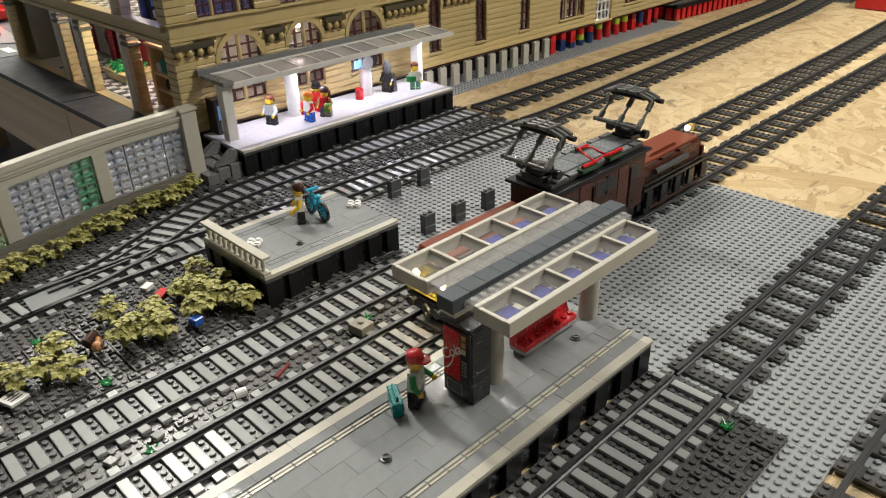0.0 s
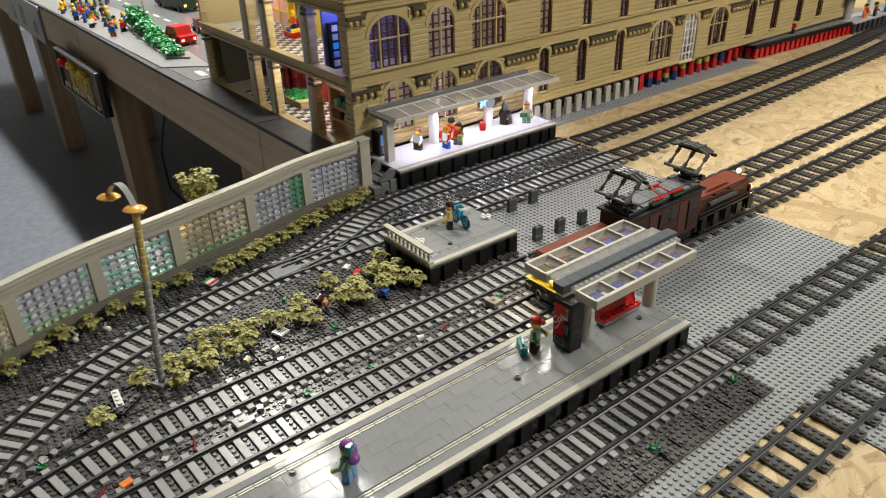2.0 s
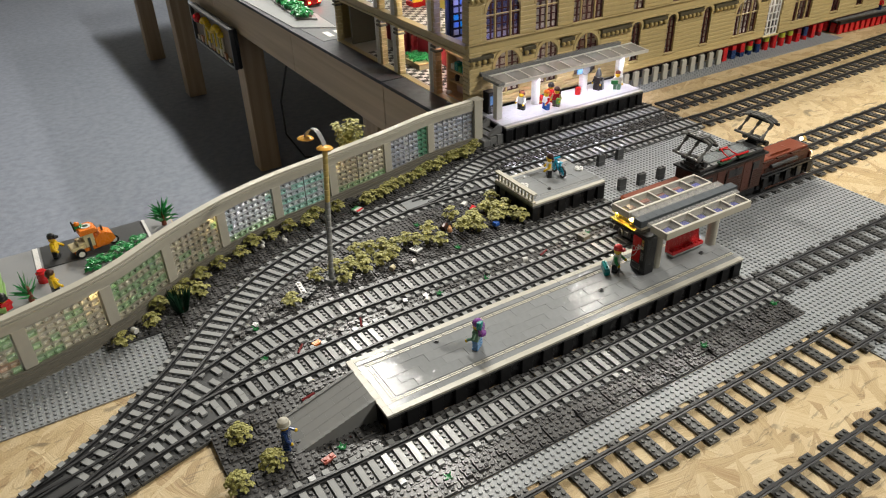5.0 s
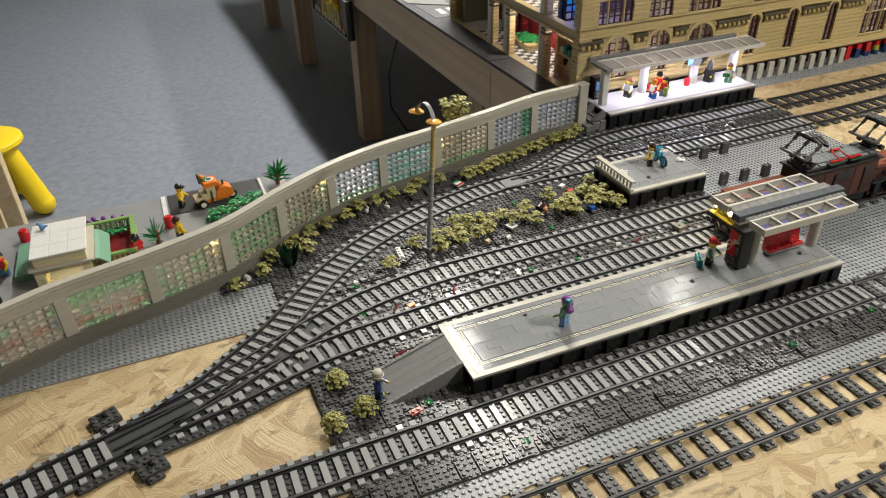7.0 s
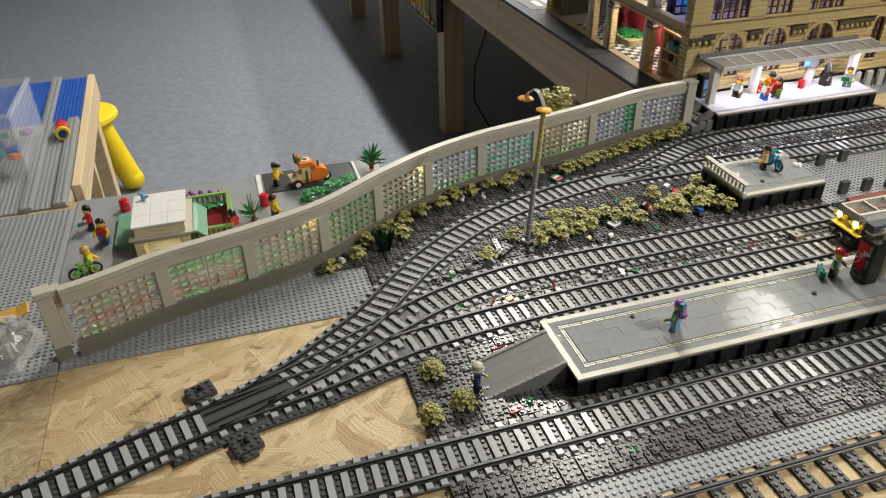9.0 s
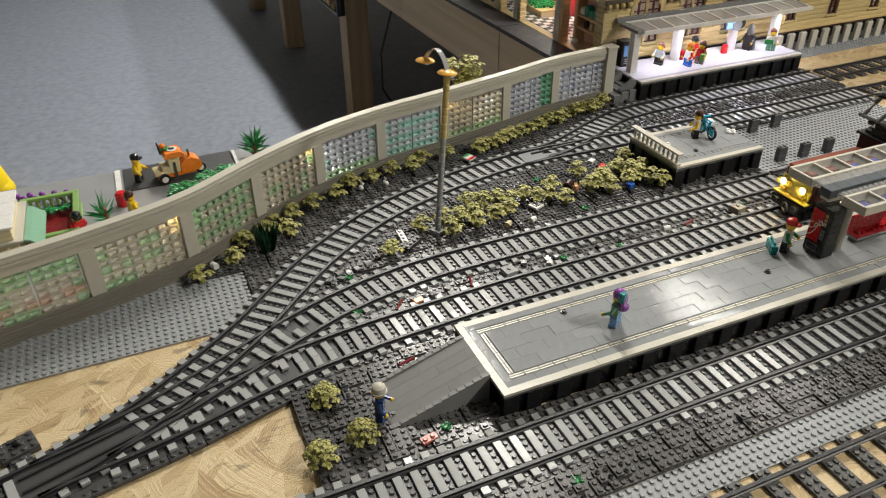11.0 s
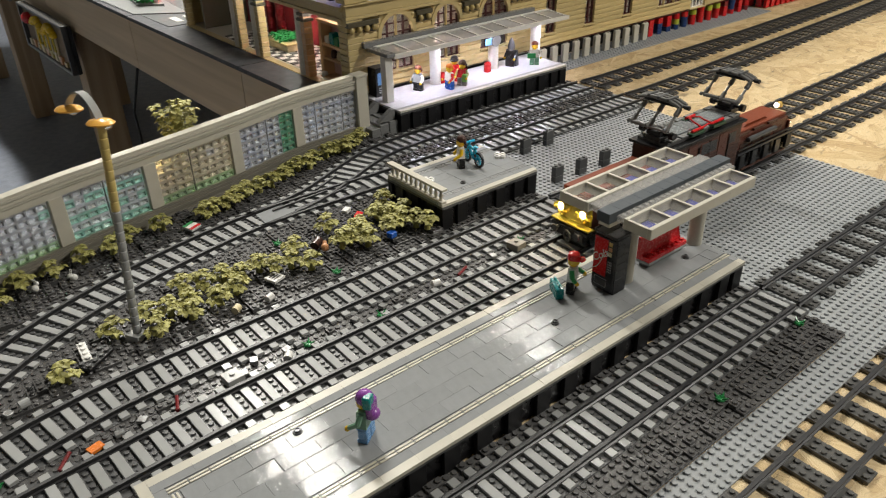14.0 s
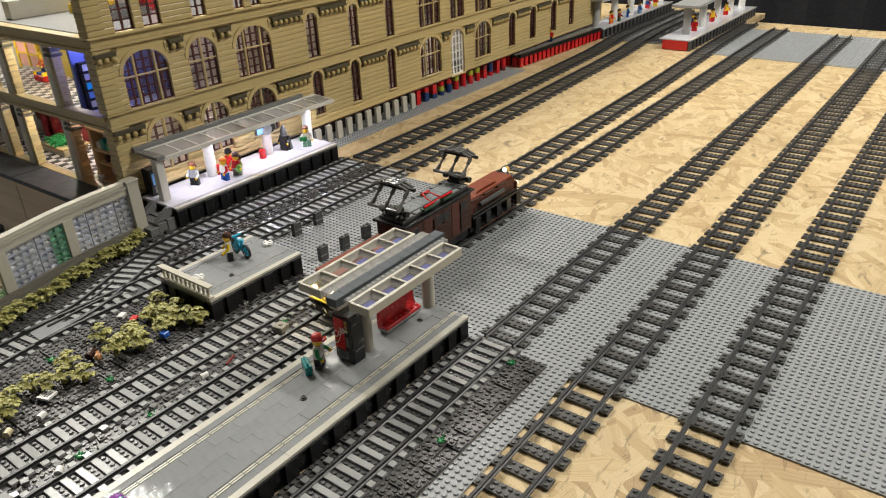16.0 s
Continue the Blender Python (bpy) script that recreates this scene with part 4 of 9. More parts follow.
# ---------------------------------------------------------------- toy figures
def figure(name, label, x, y, z, turn, legs, torso, arms, head=None, hair=None, style="hair", sit=0.0, lean=0.0, carry=None, hand=None, skirt=None):
    """A toy figure, one plain moulded shape about four bricks tall."""
    mats = [legs, torso, arms, head or SKIN, hair or BLACK, hand or SKIN] + ([carry[1]] if carry else [])
    g = Geo()
    g.paint(0)
    for s in (-1, 1):
        y0, y1 = sorted((s * 0.0004, s * 0.0078))
        if skirt:
            continue
        g.box(-0.0038, 0.0038, y0, y1, 0.0002, 0.0035, 0.0004)
        g.box(-0.0038, 0.0030, y0, y1, 0.0035, 0.0118, 0.0006)
    if skirt:
        g.prism([(-0.006, 0), (0.006, 0), (0.0035, 0.0125), (-0.0035, 0.0125)], -0.0076, 0.0076)
    g.box(-0.0036, 0.0036, -0.0078, 0.0078, 0.0118, 0.0135, 0.0004)
    g.paint(1)
    st = len(g.v)
    g.add([(-0.0038, -0.0078, 0.0135), (0.0038, -0.0078, 0.0135), (0.0038, 0.0078, 0.0135), (-0.0038, 0.0078, 0.0135),
           (-0.0034, -0.0058, 0.0265), (0.0034, -0.0058, 0.0265), (0.0034, 0.0058, 0.0265), (-0.0034, 0.0058, 0.0265)],
          [(3, 2, 1, 0), (4, 5, 6, 7), (0, 1, 5, 4), (1, 2, 6, 5), (2, 3, 7, 6), (3, 0, 4, 7)])
    for s in (-1, 1):
        bend = 0.006 if (s > 0) == (lean >= 0) else 0.003
        g.paint(2)
        g.tube((0, s * 0.0068, 0.0250), (0.0014, s * 0.0096, 0.0190), 0.0022, 0.0021, 8)
        g.ball((0.0014, s * 0.0096, 0.0190), 0.0021, 8, 5)
        g.tube((0.0014, s * 0.0096, 0.0190), (bend + 0.002, s * 0.0098, 0.0150), 0.0020, 0.0018, 8)
        g.paint(5)
        g.ball((bend + 0.003, s * 0.0098, 0.0140), 0.0021, 8, 5)
    g.paint(3)
    g.lathe([(0.0028, 0.0262), (0.0030, 0.0275), (0.0046, 0.0285), (0.0051, 0.0297), (0.0051, 0.0345), (0.0044, 0.0362), (0.0024, 0.0364), (0.0024, 0.0378)], 14)
    g.paint(4)
    if style == "hair":
        g.ball((-0.0008, 0, 0.0352), 0.0060, 12, 8, 0.85)
        g.box(-0.0066, -0.0030, -0.0052, 0.0052, 0.0290, 0.0350, 0.0016)
    elif style == "long":
        g.ball((-0.0010, 0, 0.0352), 0.0064, 12, 8, 0.9)
        g.box(-0.0078, -0.0026, -0.0066, 0.0066, 0.0215, 0.0355, 0.0022)
        g.ball((-0.0055, 0, 0.0225), 0.0058, 10, 6, 0.8)
    elif style == "cap":
        g.lathe([(0.0056, 0.0335), (0.0058, 0.0355), (0.0050, 0.0388), (0.0030, 0.0402), (0.0006, 0.0405)], 14)
        g.prism([(0.002, -0.0050), (0.0085, -0.0042), (0.0104, 0), (0.0085, 0.0042), (0.002, 0.0050)], 0.0335, 0.0347, "z")
    elif style == "helmet":
        g.lathe([(0.0062, 0.0318), (0.0064, 0.0345), (0.0056, 0.0385), (0.0034, 0.0403), (0.0005, 0.0407)], 16)
        g.lathe([(0.0072, 0.0330), (0.0073, 0.0338), (0.0060, 0.0342)], 16)
    elif style == "cloak":
        g.prism([(-0.0085, 0.0005), (0.001, 0.0005), (-0.001, 0.027), (-0.0035, 0.027)], -0.0105, 0.0105)
        g.lathe([(0.0062, 0.0290), (0.0064, 0.0345), (0.0040, 0.0420), (0.0006, 0.0480)], 12)
    if carry:
        g.paint(6)
        cx, cy, cz, w, d, h = carry[0]
        g.box(cx - w / 2, cx + w / 2, cy - d / 2, cy + d / 2, cz, cz + h, min(w, d, h) * 0.15)
    if sit:
        g.turned(pose(0, 0, 0, 0, sit, 0))
    g.turned(Matrix.Scale(1.09, 4))
    me = shared(g, mats, "figure", True)
    ob = new(name, me)
    ob.matrix_basis = pose(x * S, y * S, z + 0.0001, 0, 0, turn)
    return tagged(ob, label, "figure")


island_platform()
ramp()
canopy()
vending_machine()
bench()
figure("toy_figure", "toy figure with teal and purple hair standing on the platform", 19.0, 5.6, PTOP, 125, MEDBLUE, SAND, SAND, hair=PURPLE, style="long", carry=((-0.0045, 0.003, 0.030, 0.006, 0.008, 0.010), TEAL))
figure("toy_figure", "toy figure in red cap and green sleeves by the machine", 51.9, 9.8, PTOP, -60, BLACK, PURE, GREEN, hair=RED, style="cap")
figure("toy_figure", "toy figure in blue overall and pale helmet by the ramp", -13.1, 5.5, 0.0030, -25, DKBLUE, DKBLUE, DKBLUE, hair=WHITE, style="helmet")


def boombox():
    t = thing("radio", "teal toy portable radio with two round speakers", "radio", (50.1 * S, 10.6 * S, PTOP), -30)
    part("body", Geo().box(-0.0038, 0.0038, -0.0115, 0.0115, 0, 0.0115, 0.0008), TEAL, t)
    for y in (-0.0065, 0.0065):
        g = Geo().tube((0.0038, y, 0.0055), (0.0044, y, 0.0055), 0.0038, 0.0036, 14).tube((0.0044, y, 0.0055), (0.0047, y, 0.0055), 0.0018, 0.0016, 12)
        part("speaker", g, DKBLUE, t, smooth=True)
    part("handle", Geo().box(-0.001, 0.001, -0.008, 0.008, 0.0135, 0.015, 0.0004).box(-0.001, 0.001, -0.008, -0.0065, 0.0113, 0.0137).box(-0.001, 0.001, 0.0065, 0.008, 0.0113, 0.0137), TEAL, t)


boombox()

# ---------------------------------------------------------------- ballast, garden wall, plants
WALL_LINE = [(-84, 29), (-67.2, 33.9), (-55.7, 38.6), (-41.4, 42.4), (-28.2, 47.2), (-16, 55.2), (-4, 61.8), (8.4, 66.2), (22, 69.2), (38, 73.0), (52, 76.8), (67, 78.6)]


def wall_y(x):
    for (a, b), (c, d) in zip(WALL_LINE, WALL_LINE[1:]):
        if a <= x <= c:
            return b + (d - b) * (x - a) / (c - a)
    return 78.6


def near_line(x, y, gap):
    """Whether a place (in studs) lies within gap of a laid track."""
    return not clear_of(x * S, y * S, gap)


def in_yard(x, y):
    if 74 < x < 124 and 53.4 < y < 75:
        return True
    if not (-22 <= x <= 74 and -14.4 <= y <= 78.5):
        return -31 <= x < -22 and 43.5 <= y < wall_y(x) - 1.2
    if -0.5 < x < 74.2 and PY - 0.2 < y < PY + 14.2:
        return False
    return y < wall_y(x) - 1.2


BALLAST = plastic("ballast_grey_plastic", (0.080, 0.078, 0.077), 0.25, 0.22)
BALLAST.node_tree.nodes["Principled BSDF"].inputs["Specular IOR Level"].default_value = 0.28


def ballast():
    t = thing("ballast", "uneven dark grey studded plates laid as track ballast", "ballast", kind="structure")
    rnd = random.Random(7)
    g, pts, taken = Geo(), [], set()
    cells = [(x, y) for x in range(-31, 124) for y in range(-15, 79) if in_yard(x + 0.5, y + 0.5)]
    inside = set(cells)
    zbase = 0.0024
    # lowest layer: wide plates with thin seams
    for x, y in cells:
        if (x, y) in taken:
            continue
        w, d = rnd.choice(((4, 4), (6, 4), (2, 4), (4, 2), (8, 2), (2, 2)))
        w = next((k for k in range(w) if (x + k, y) not in inside or (x + k, y) in taken), w)
        d = next((j for j in range(d) if any((x + k, y + j) not in inside or (x + k, y + j) in taken for k in range(w))), d)
        w, d = max(1, w), max(1, d)
        for k in range(w):
            for j in range(d):
                taken.add((x + k, y + j))
        g.box(x * S + 0.0001, (x + w) * S - 0.0001, y * S + 0.0001, (y + d) * S - 0.0001, 0.0001, zbase + rnd.uniform(-0.0003, 0.0003), 0.00015)
    raised, single = {}, []
    for n in range(6400):
        x, y = rnd.choice(cells)
        w, d = rnd.choice(((1, 2), (2, 1), (2, 2), (1, 1), (2, 3), (3, 2), (1, 4), (2, 4), (1, 3)))
        spot = [(x + k, y + j) for k in range(w) for j in range(d)]
        if any(c not in inside or raised.get(c, 0) != raised.get(spot[0], 0) for c in spot):
            continue
        lvl = raised.get(spot[0], 0) + 1
        if lvl > 2 or (lvl == 2 and rnd.random() < 0.75):
            continue
        if any(near_line(c[0] + 0.5, c[1] + 0.5, 4.6) for c in spot):
            continue
        for c in spot:
            raised[c] = lvl
        if lvl == 1 and len(single) < 300 and -22 < x < 44 and (y < 12 or 22 < y < 40 or x < 5):
            single.append((x, y, w, d))
            continue
        g.box(x * S + 0.0001, (x + w) * S - 0.0001, y * S + 0.0001, (y + d) * S - 0.0001, zbase + PL * 0.8 * (lvl - 1) - 0.0002, zbase + PL * 0.8 * lvl, 0.0002)
    sizes, done = {}, set()
    for x, y, w, d in single:
        if (w, d) not in sizes:
            k = Geo().box(0.0001, w * S - 0.0001, 0.0001, d * S - 0.0001, -0.0002, PL * 0.8, 0.0002).studs(0, w, 0, d, PL * 0.8 - 0.0001)
            sizes[(w, d)] = shared(k, BALLAST, "small_plate")
        if all(raised[(x + i, y + j)] == 1 for i in range(w) for j in range(d)):
            done.update((x + i, y + j) for i in range(w) for j in range(d))
        put("small_plate", sizes[(w, d)], t, pose(x * S, y * S, zbase, 0, 0, 0))
    for c in cells:
        if near_line(c[0] + 0.5, c[1] + 0.5, 3.2) or c in done:
            continue
        pts.append(((c[0] + 0.5) * S, (c[1] + 0.5) * S, zbase + PL * 0.8 * raised.get(c, 0) - 0.0001))
    tagged(part("plates", g, BALLAST, t), kind="stuff")
    tagged(part("studs", stud_field(pts, 8), BALLAST, t), kind="stuff")
    # a scatter of loose light grey and white studs
    loose = [(rnd.uniform(-12, 60), rnd.uniform(22, 36)) for k in range(420)]
    loose = [(x, y) for x, y in loose if in_yard(x, y) and not near_line(x, y, 4.4)]
    one = Geo()
    for x, y in loose[:16]:
        st = len(one.v)
        one.box(-0.0038, 0.0038, -0.0038, 0.0038, 0, PL, 0.0004).turned(pose(x * S, y * S, zbase + 0.0018 + PL * 0.8 * raised.get((math.floor(x), math.floor(y)), 0), rnd.uniform(-9, 9), rnd.uniform(-9, 9), rnd.uniform(0, 90)), st)
    tagged(part("loose_tiles", one, STEPGREY, t), kind="stuff")
    return raised




def leaf_mesh():
    """A spray of five broad, folded, pointed leaves round a centre."""
    g = Geo()
    for k in range(5):
        L, w, up = (0.0088, 0.0030, 0.0006) if k % 2 else (0.0080, 0.0028, 0.0018)
        st = len(g.v)
        top = [(0.0016, 0, 0.0), (L * 0.38, w * 0.85, up + 0.0006), (L * 0.66, w, up + 0.0004), (L, 0, up - 0.0016), (L * 0.66, -w, up + 0.0004), (L * 0.38, -w * 0.85, up + 0.0006), (L * 0.40, 0, up), (L * 0.70, 0, up - 0.0004)]
        low = [(x, y, z - 0.0009) for x, y, z in top[:6]]
        g.add(top + low, [(0, 6, 1), (1, 6, 7, 2), (2, 7, 3), (0, 5, 6), (5, 4, 7, 6), (4, 3, 7), (8, 9, 10, 11, 12, 13),
                          (0, 1, 9, 8), (1, 2, 10, 9), (2, 3, 11, 10), (3, 4, 12, 11), (4, 5, 13, 12), (5, 0, 8, 13)])
        g.turned(pose(0, 0, 0, 0, 0, 72 * k), st)
    g.lathe([(0.0020, -0.003), (0.0020, 0.0004), (0.0016, 0.0008)], 7)
    return g


LEAF = shared(leaf_mesh(), OLIVE, "leaf")
STEM = shared(Geo().lathe([(0.0042, 0), (0.0034, 0.004), (0.0028, 0.010)], 8), OLIVE, "stem")


def bush(x, y, z, n=4, tall=1.0, label="olive green toy bush of moulded leaf sprays", rnd=random.Random(3)):
    tall *= 1.1
    t = thing("bush", label, "bush", (x * S, y * S, z), rnd.uniform(0, 360), "olive bushes")
    put("stem", STEM, t, Matrix.Diagonal((1, 1, tall, 1)))
    for k in range(n):
        a = 2 * math.pi * k / n + rnd.uniform(-0.25, 0.25)
        r = 0.0092
        h = (0.0095 + 0.0030 * (k % 2) + rnd.uniform(-0.001, 0.001)) * tall
        put("leaf", LEAF, t, pose(r * math.cos(a), r * math.sin(a), h, 0, 0, math.degrees(a)) @ pose(0, 0, 0, rnd.uniform(-8, 8), rnd.uniform(12, 26), rnd.uniform(0, 72)) @ Matrix.Scale(rnd.uniform(0.9, 1.05), 4))
    put("leaf", LEAF, t, pose(0, 0, 0.0178 * tall, rnd.uniform(-10, 10), rnd.uniform(-10, 10), rnd.uniform(0, 72)) @ Matrix.Scale(rnd.uniform(0.95, 1.1), 4))
    return t


def round_bush(x, y, z, rnd=random.Random(8)):
    """A fuller, domed bush: two rings of small leaf sprays and a crown."""
    t = thing("bush", "domed olive green toy bush of many leaflets near the ramp", "bush", (x * S, y * S, z), rnd.uniform(0, 360), "olive bushes")
    put("stem", STEM, t, Matrix.Diagonal((1, 1, 1.5, 1)))
    for n, r, h, tilt in ((7, 0.0125, 0.0085, 34), (6, 0.0085, 0.0150, 22), (4, 0.0040, 0.0205, 10)):
        for k in range(n):
            a = 2 * math.pi * (k + 0.5 * (n % 2)) / n + rnd.uniform(-0.2, 0.2)
            put("leaf", LEAF, t, pose(r * math.cos(a), r * math.sin(a), h + rnd.uniform(-0.001, 0.001), 0, 0, math.degrees(a)) @ pose(0, 0, 0, rnd.uniform(-10, 10), tilt + rnd.uniform(-8, 8), rnd.uniform(0, 72)) @ Matrix.Scale(rnd.uniform(0.62, 0.76), 4))
    return t


RAISED = ballast()


def ground_at(x, y):
    return 0.0024 + PL * 0.8 * RAISED.get((math.floor(x), math.floor(y)), 0)


for x, y in ((6.9, 42.0), (0.0, 37.4), (11.2, 42.6), (13.8, 42.0), (11.2, 38.8), (17.2, 46.2), (19.6, 45.2), (16.4, 42.0), (15.6, 39.2), (19.6, 40.2), (22.4, 41.2), (22.2, 44.8), (24.6, 44.2), (27.2, 44.4), (28.8, 42.6), (31.0, 42.4), (33.5, 45.6), (33.0, 40.2), (40.2, 47.8),
             (44.0, 44.6), (39.2, 41.9), (42.6, 40.4), (48.2, 46.3), (51.6, 48.9), (47.4, 41.3), (49.6, 44.4), (50.0, 42.2), (43.0, 42.6), (52.2, 44.8), (51.4, 40.4), (52.0, 38.4), (40.8, 42.6)):
    bush(x, y, ground_at(x, y), 5 if x > 38 else 4, 1.15 if x > 38 else 1.0)
for x, y in ((-7.2, 57.0), (-2.6, 58.2), (0.8, 61.0), (5.0, 61.4), (9.4, 62.8), (13.3, 62.4), (16.5, 65.4), (21.5, 65.0), (28.4, 64.6), (32.5, 65.4), (36.4, 66.8), (39.2, 67.6), (44.8, 69.8), (48.4, 71.2), (52.4, 72.4), (55.4, 72.8), (34.4, 66.0), (30.4, 65.6),
             (58.5, 73.8), (61.4, 74.4), (-28.2, 42.6), (-22.8, 45.6), (-20.5, 49.0), (-14.9, 53.0), (-13.2, 49.6), (-11.4, 55.0), (50.5, 70.6), (-16.8, 51.0), (60.0, 72.6), (41.8, 68.6), (46.6, 70.2), (63.6, 75.0), (65.0, 76.2), (57.0, 73.6)):
    bush(x, y, ground_at(x, y), 4)
for x, y in ((-18.4, 10.8), (-16.0, 3.2), (-21.1, 2.2)):
    round_bush(x, y, ground_at(x, y))


def spiky_bush(x, y, z, material, label, h=0.022, n=26, r=0.009, spread=62, wide=0.0010):
    t = thing("spiky_plant", label, "plant", (x * S, y * S, z))
    rnd = random.Random(int(x * 7 + y))
    blade = shared(Geo().add([(-wide, 0, 0), (wide, 0, 0), (0, 0.0009, 0), (wide, 0, 0.6), (-wide, 0, 0.6), (0, 0.0010, 0.6), (0, 0, 1)],
                             [(0, 1, 3, 4), (1, 2, 5, 3), (2, 0, 4, 5), (4, 3, 6), (3, 5, 6), (5, 4, 6)]), material, "blade")
    for k in range(n):
        a, tilt = rnd.uniform(0, 360), rnd.uniform(3, spread)
        put("blade", blade, t, pose(0, 0, (0.002 if spread < 70 else 0.004 + 0.020 * rnd.random() * h / 0.03), 0, 0, a) @ pose(r * 0.15, 0, 0, 0, tilt, 0) @ Matrix.Diagonal((1, 1, h * rnd.uniform(0.75, 1.1), 1)))
    part("root", Geo().lathe([(0.005, 0), (0.0045, 0.004), (0.003, 0.005)] if spread < 70 else [(0.0045, 0), (0.0035, 0.012), (0.0030, 0.024), (0.0012, 0.027)], 8), BROWN, t)
    return t


tree = thing("tall_bush", "tall olive green bush of stacked leaf sprays behind the wall", "bush", (30.6 * S, 76.2 * S, TABLE))
for k in range(13):
    part("stem_brick", Geo().lathe([(0.0075, 0.0001), (0.0075, 0.0088), (0.0050, 0.0090), (0.0050, 0.0095)], 12, (0, 0, k * 0.0095)), OLIVE, tree)
rndt = random.Random(4)
for k in range(46):
    a = k * 2.4
    r = 0.006 + 0.017 * (k % 4) / 3
    put("leaf", LEAF, tree, pose(r * math.cos(a), r * math.sin(a), 0.070 + 0.0013 * k, rndt.uniform(-15, 15), rndt.uniform(-15, 15), rndt.uniform(0, 60)) @ Matrix.Diagonal((1.25, 1.25, 1.1, 1)))
spiky_bush(-17.4, 46.8, 0.004, DKGREEN, "very dark green grassy toy shrub", 0.036, 90, 0.05, 17, 0.0017)


def wall_panels():
    """The curved garden wall: cream frame with panels of little clear blocks."""
    path = smooth_path(WALL_LINE, 0.25 * S)
    H0, H1 = 0.0225, 0.0812
    stops = (66.7, 52.1, 38.2, 22.5, 8.3, -4.7, -17.0, -28.6, -42.2, -56.0, -70.0)
    marks = [min(range(len(path)), key=lambda i: abs(path[i][0] - x * S)) for x in stops]
    rnd = random.Random(11)
    kinds = RIMS
    w, d, h = 0.0059, 0.0036, 0.0096
    g = Geo()
    # moulded rim with a thick top, and a thin clear web set back inside it
    outer, inner = [(-w, 0.0001), (w, 0.0001), (w, h), (-w, h)], [(0.0011 - w, 0.0010), (w - 0.0011, 0.0010), (w - 0.0014, h - 0.0028), (0.0014 - w, h - 0.0028)]
    g.add([(x, y, z) for y in (-d, d) for q in (outer, inner) for x, z in q],
          [(k, (k + 1) % 4, 4 + (k + 1) % 4, 4 + k) for k in range(4)] + [(8 + k, 12 + k, 12 + (k + 1) % 4, 8 + (k + 1) % 4) for k in range(4)]
          + [(k, 8 + k, 8 + (k + 1) % 4, (k + 1) % 4) for k in range(4)] + [(4 + k, 4 + (k + 1) % 4, 12 + (k + 1) % 4, 12 + k) for k in range(4)])
    g.paint(1).prism(inner, -0.0014, 0.0014)
    block = [shared(g, (k, web), "block") for k, web in zip(kinds, WEBS)]
    # thin grey strips draw the shaded gaps between neighbouring blocks
    seam = shared(Geo().box(-0.00022, 0.00022, -0.0026, 0.0026, H0, H1 - 0.0004), STEPGREY, "seam")
    # main tint and second tint of each panel, from the station end
    # light and colours from behind each panel are put into its block tints
    tints = ((0, 5), (0, 5), (6, 0), (0, 1), (0, 1), (6, 2), (2, 6), (6, 2), (6, 2), (6, 2))
    for n, (m, lo) in enumerate(zip(marks, marks[1:])):
        t = thing("garden_wall", "curved cream garden wall panel filled with clear blocks", "wall", group="garden wall panels")

        def sweep(profile, a, b, name, material, label=""):
            v, f, k = [], [], len(profile)
            for x, y, ang in path[a:b + 1:2] + ([path[b]] if (b - a) % 2 else []):
                c, s = math.cos(radians(ang)), math.sin(radians(ang))
                v += [(x - s * u, y + c * u, z) for u, z in profile]
            rows = len(v) // k
            for i in range(rows - 1):
                f += [(i * k + q, i * k + (q + 1) % k, (i + 1) * k + (q + 1) % k, (i + 1) * k + q) for q in range(k)]
            f += [tuple(range(k - 1, -1, -1)), tuple(range((rows - 1) * k, rows * k))]
            part(name, Geo().add(v, f), material, t, label)

        for k in range(6):
            z = k * 0.00372
            o = 0.0086 - 0.0009 * (k % 3) - 0.0006 * (k // 3)
            sweep([(-o, z), (o, z), (o, z + 0.0034), (-o, z + 0.0034)], lo, m, "footing", STONE, "grey-tan ledge plate")
        for k, (o, z0, z1) in enumerate(((0.0056, H1, H1 + 0.0076), (0.0046, H1 + 0.0076, H1 + 0.0084), (0.0070, H1 + 0.0084, H1 + 0.0108), (0.0056, H1 + 0.0108, H1 + 0.0115), (0.0082, H1 + 0.0115, H1 + 0.0146), (0.0066, H1 + 0.0146, H1 + 0.0153), (0.0076, H1 + 0.0153, H1 + 0.0180), (0.0060, H1 + 0.0180, H1 + 0.0214))):
            sweep([(-o, z0), (o, z0), (o, z1), (-o, z1)], lo, m, "coping", WHITE, "cream coping course")
        # pillar at the near end of the panel
        x, y, ang = path[m]
        part("pillar", Geo().box(-1.05 * S, 1.05 * S, -0.0062, 0.0062, H0, H1, 0.0004).turned(pose(x, y, 0, 0, 0, ang)), WHITE, t, "cream pillar")
        cols = max(4, round(((m - lo) * 0.25 - 2.1) / 1.5))
        for c in range(cols):
            i = int(lo + 4.5 + (m - 9 - lo) * (c + 0.5) / cols)
            x, y, ang = path[max(0, i)]
            put("seam", seam, t, pose(x, y, 0, 0, 0, ang) @ pose(-w - 0.0001, 0, 0))
            for r in range(6):
                tint = tints[n][1 if r % 2 == 0 and rnd.random() < (0.8 if n in (3, 6) else 0.3) else 0]
                if n == 1 and c >= cols - 2:
                    tint = 3
                if n in (2, 4) and r == 0:
                    tint = 2
                if n >= 8 and r == (1 if n == 8 else 2) and rnd.random() < 0.8:
                    tint = 4 if rnd.random() < 0.75 else 5
                if n == 8 and r > 3:
                    tint = 2
                put("block", block[tint], t, pose(x, y, H0 + 0.00005 + r * 0.00975, 0, 0, ang + rnd.uniform(-1.2, 1.2)))
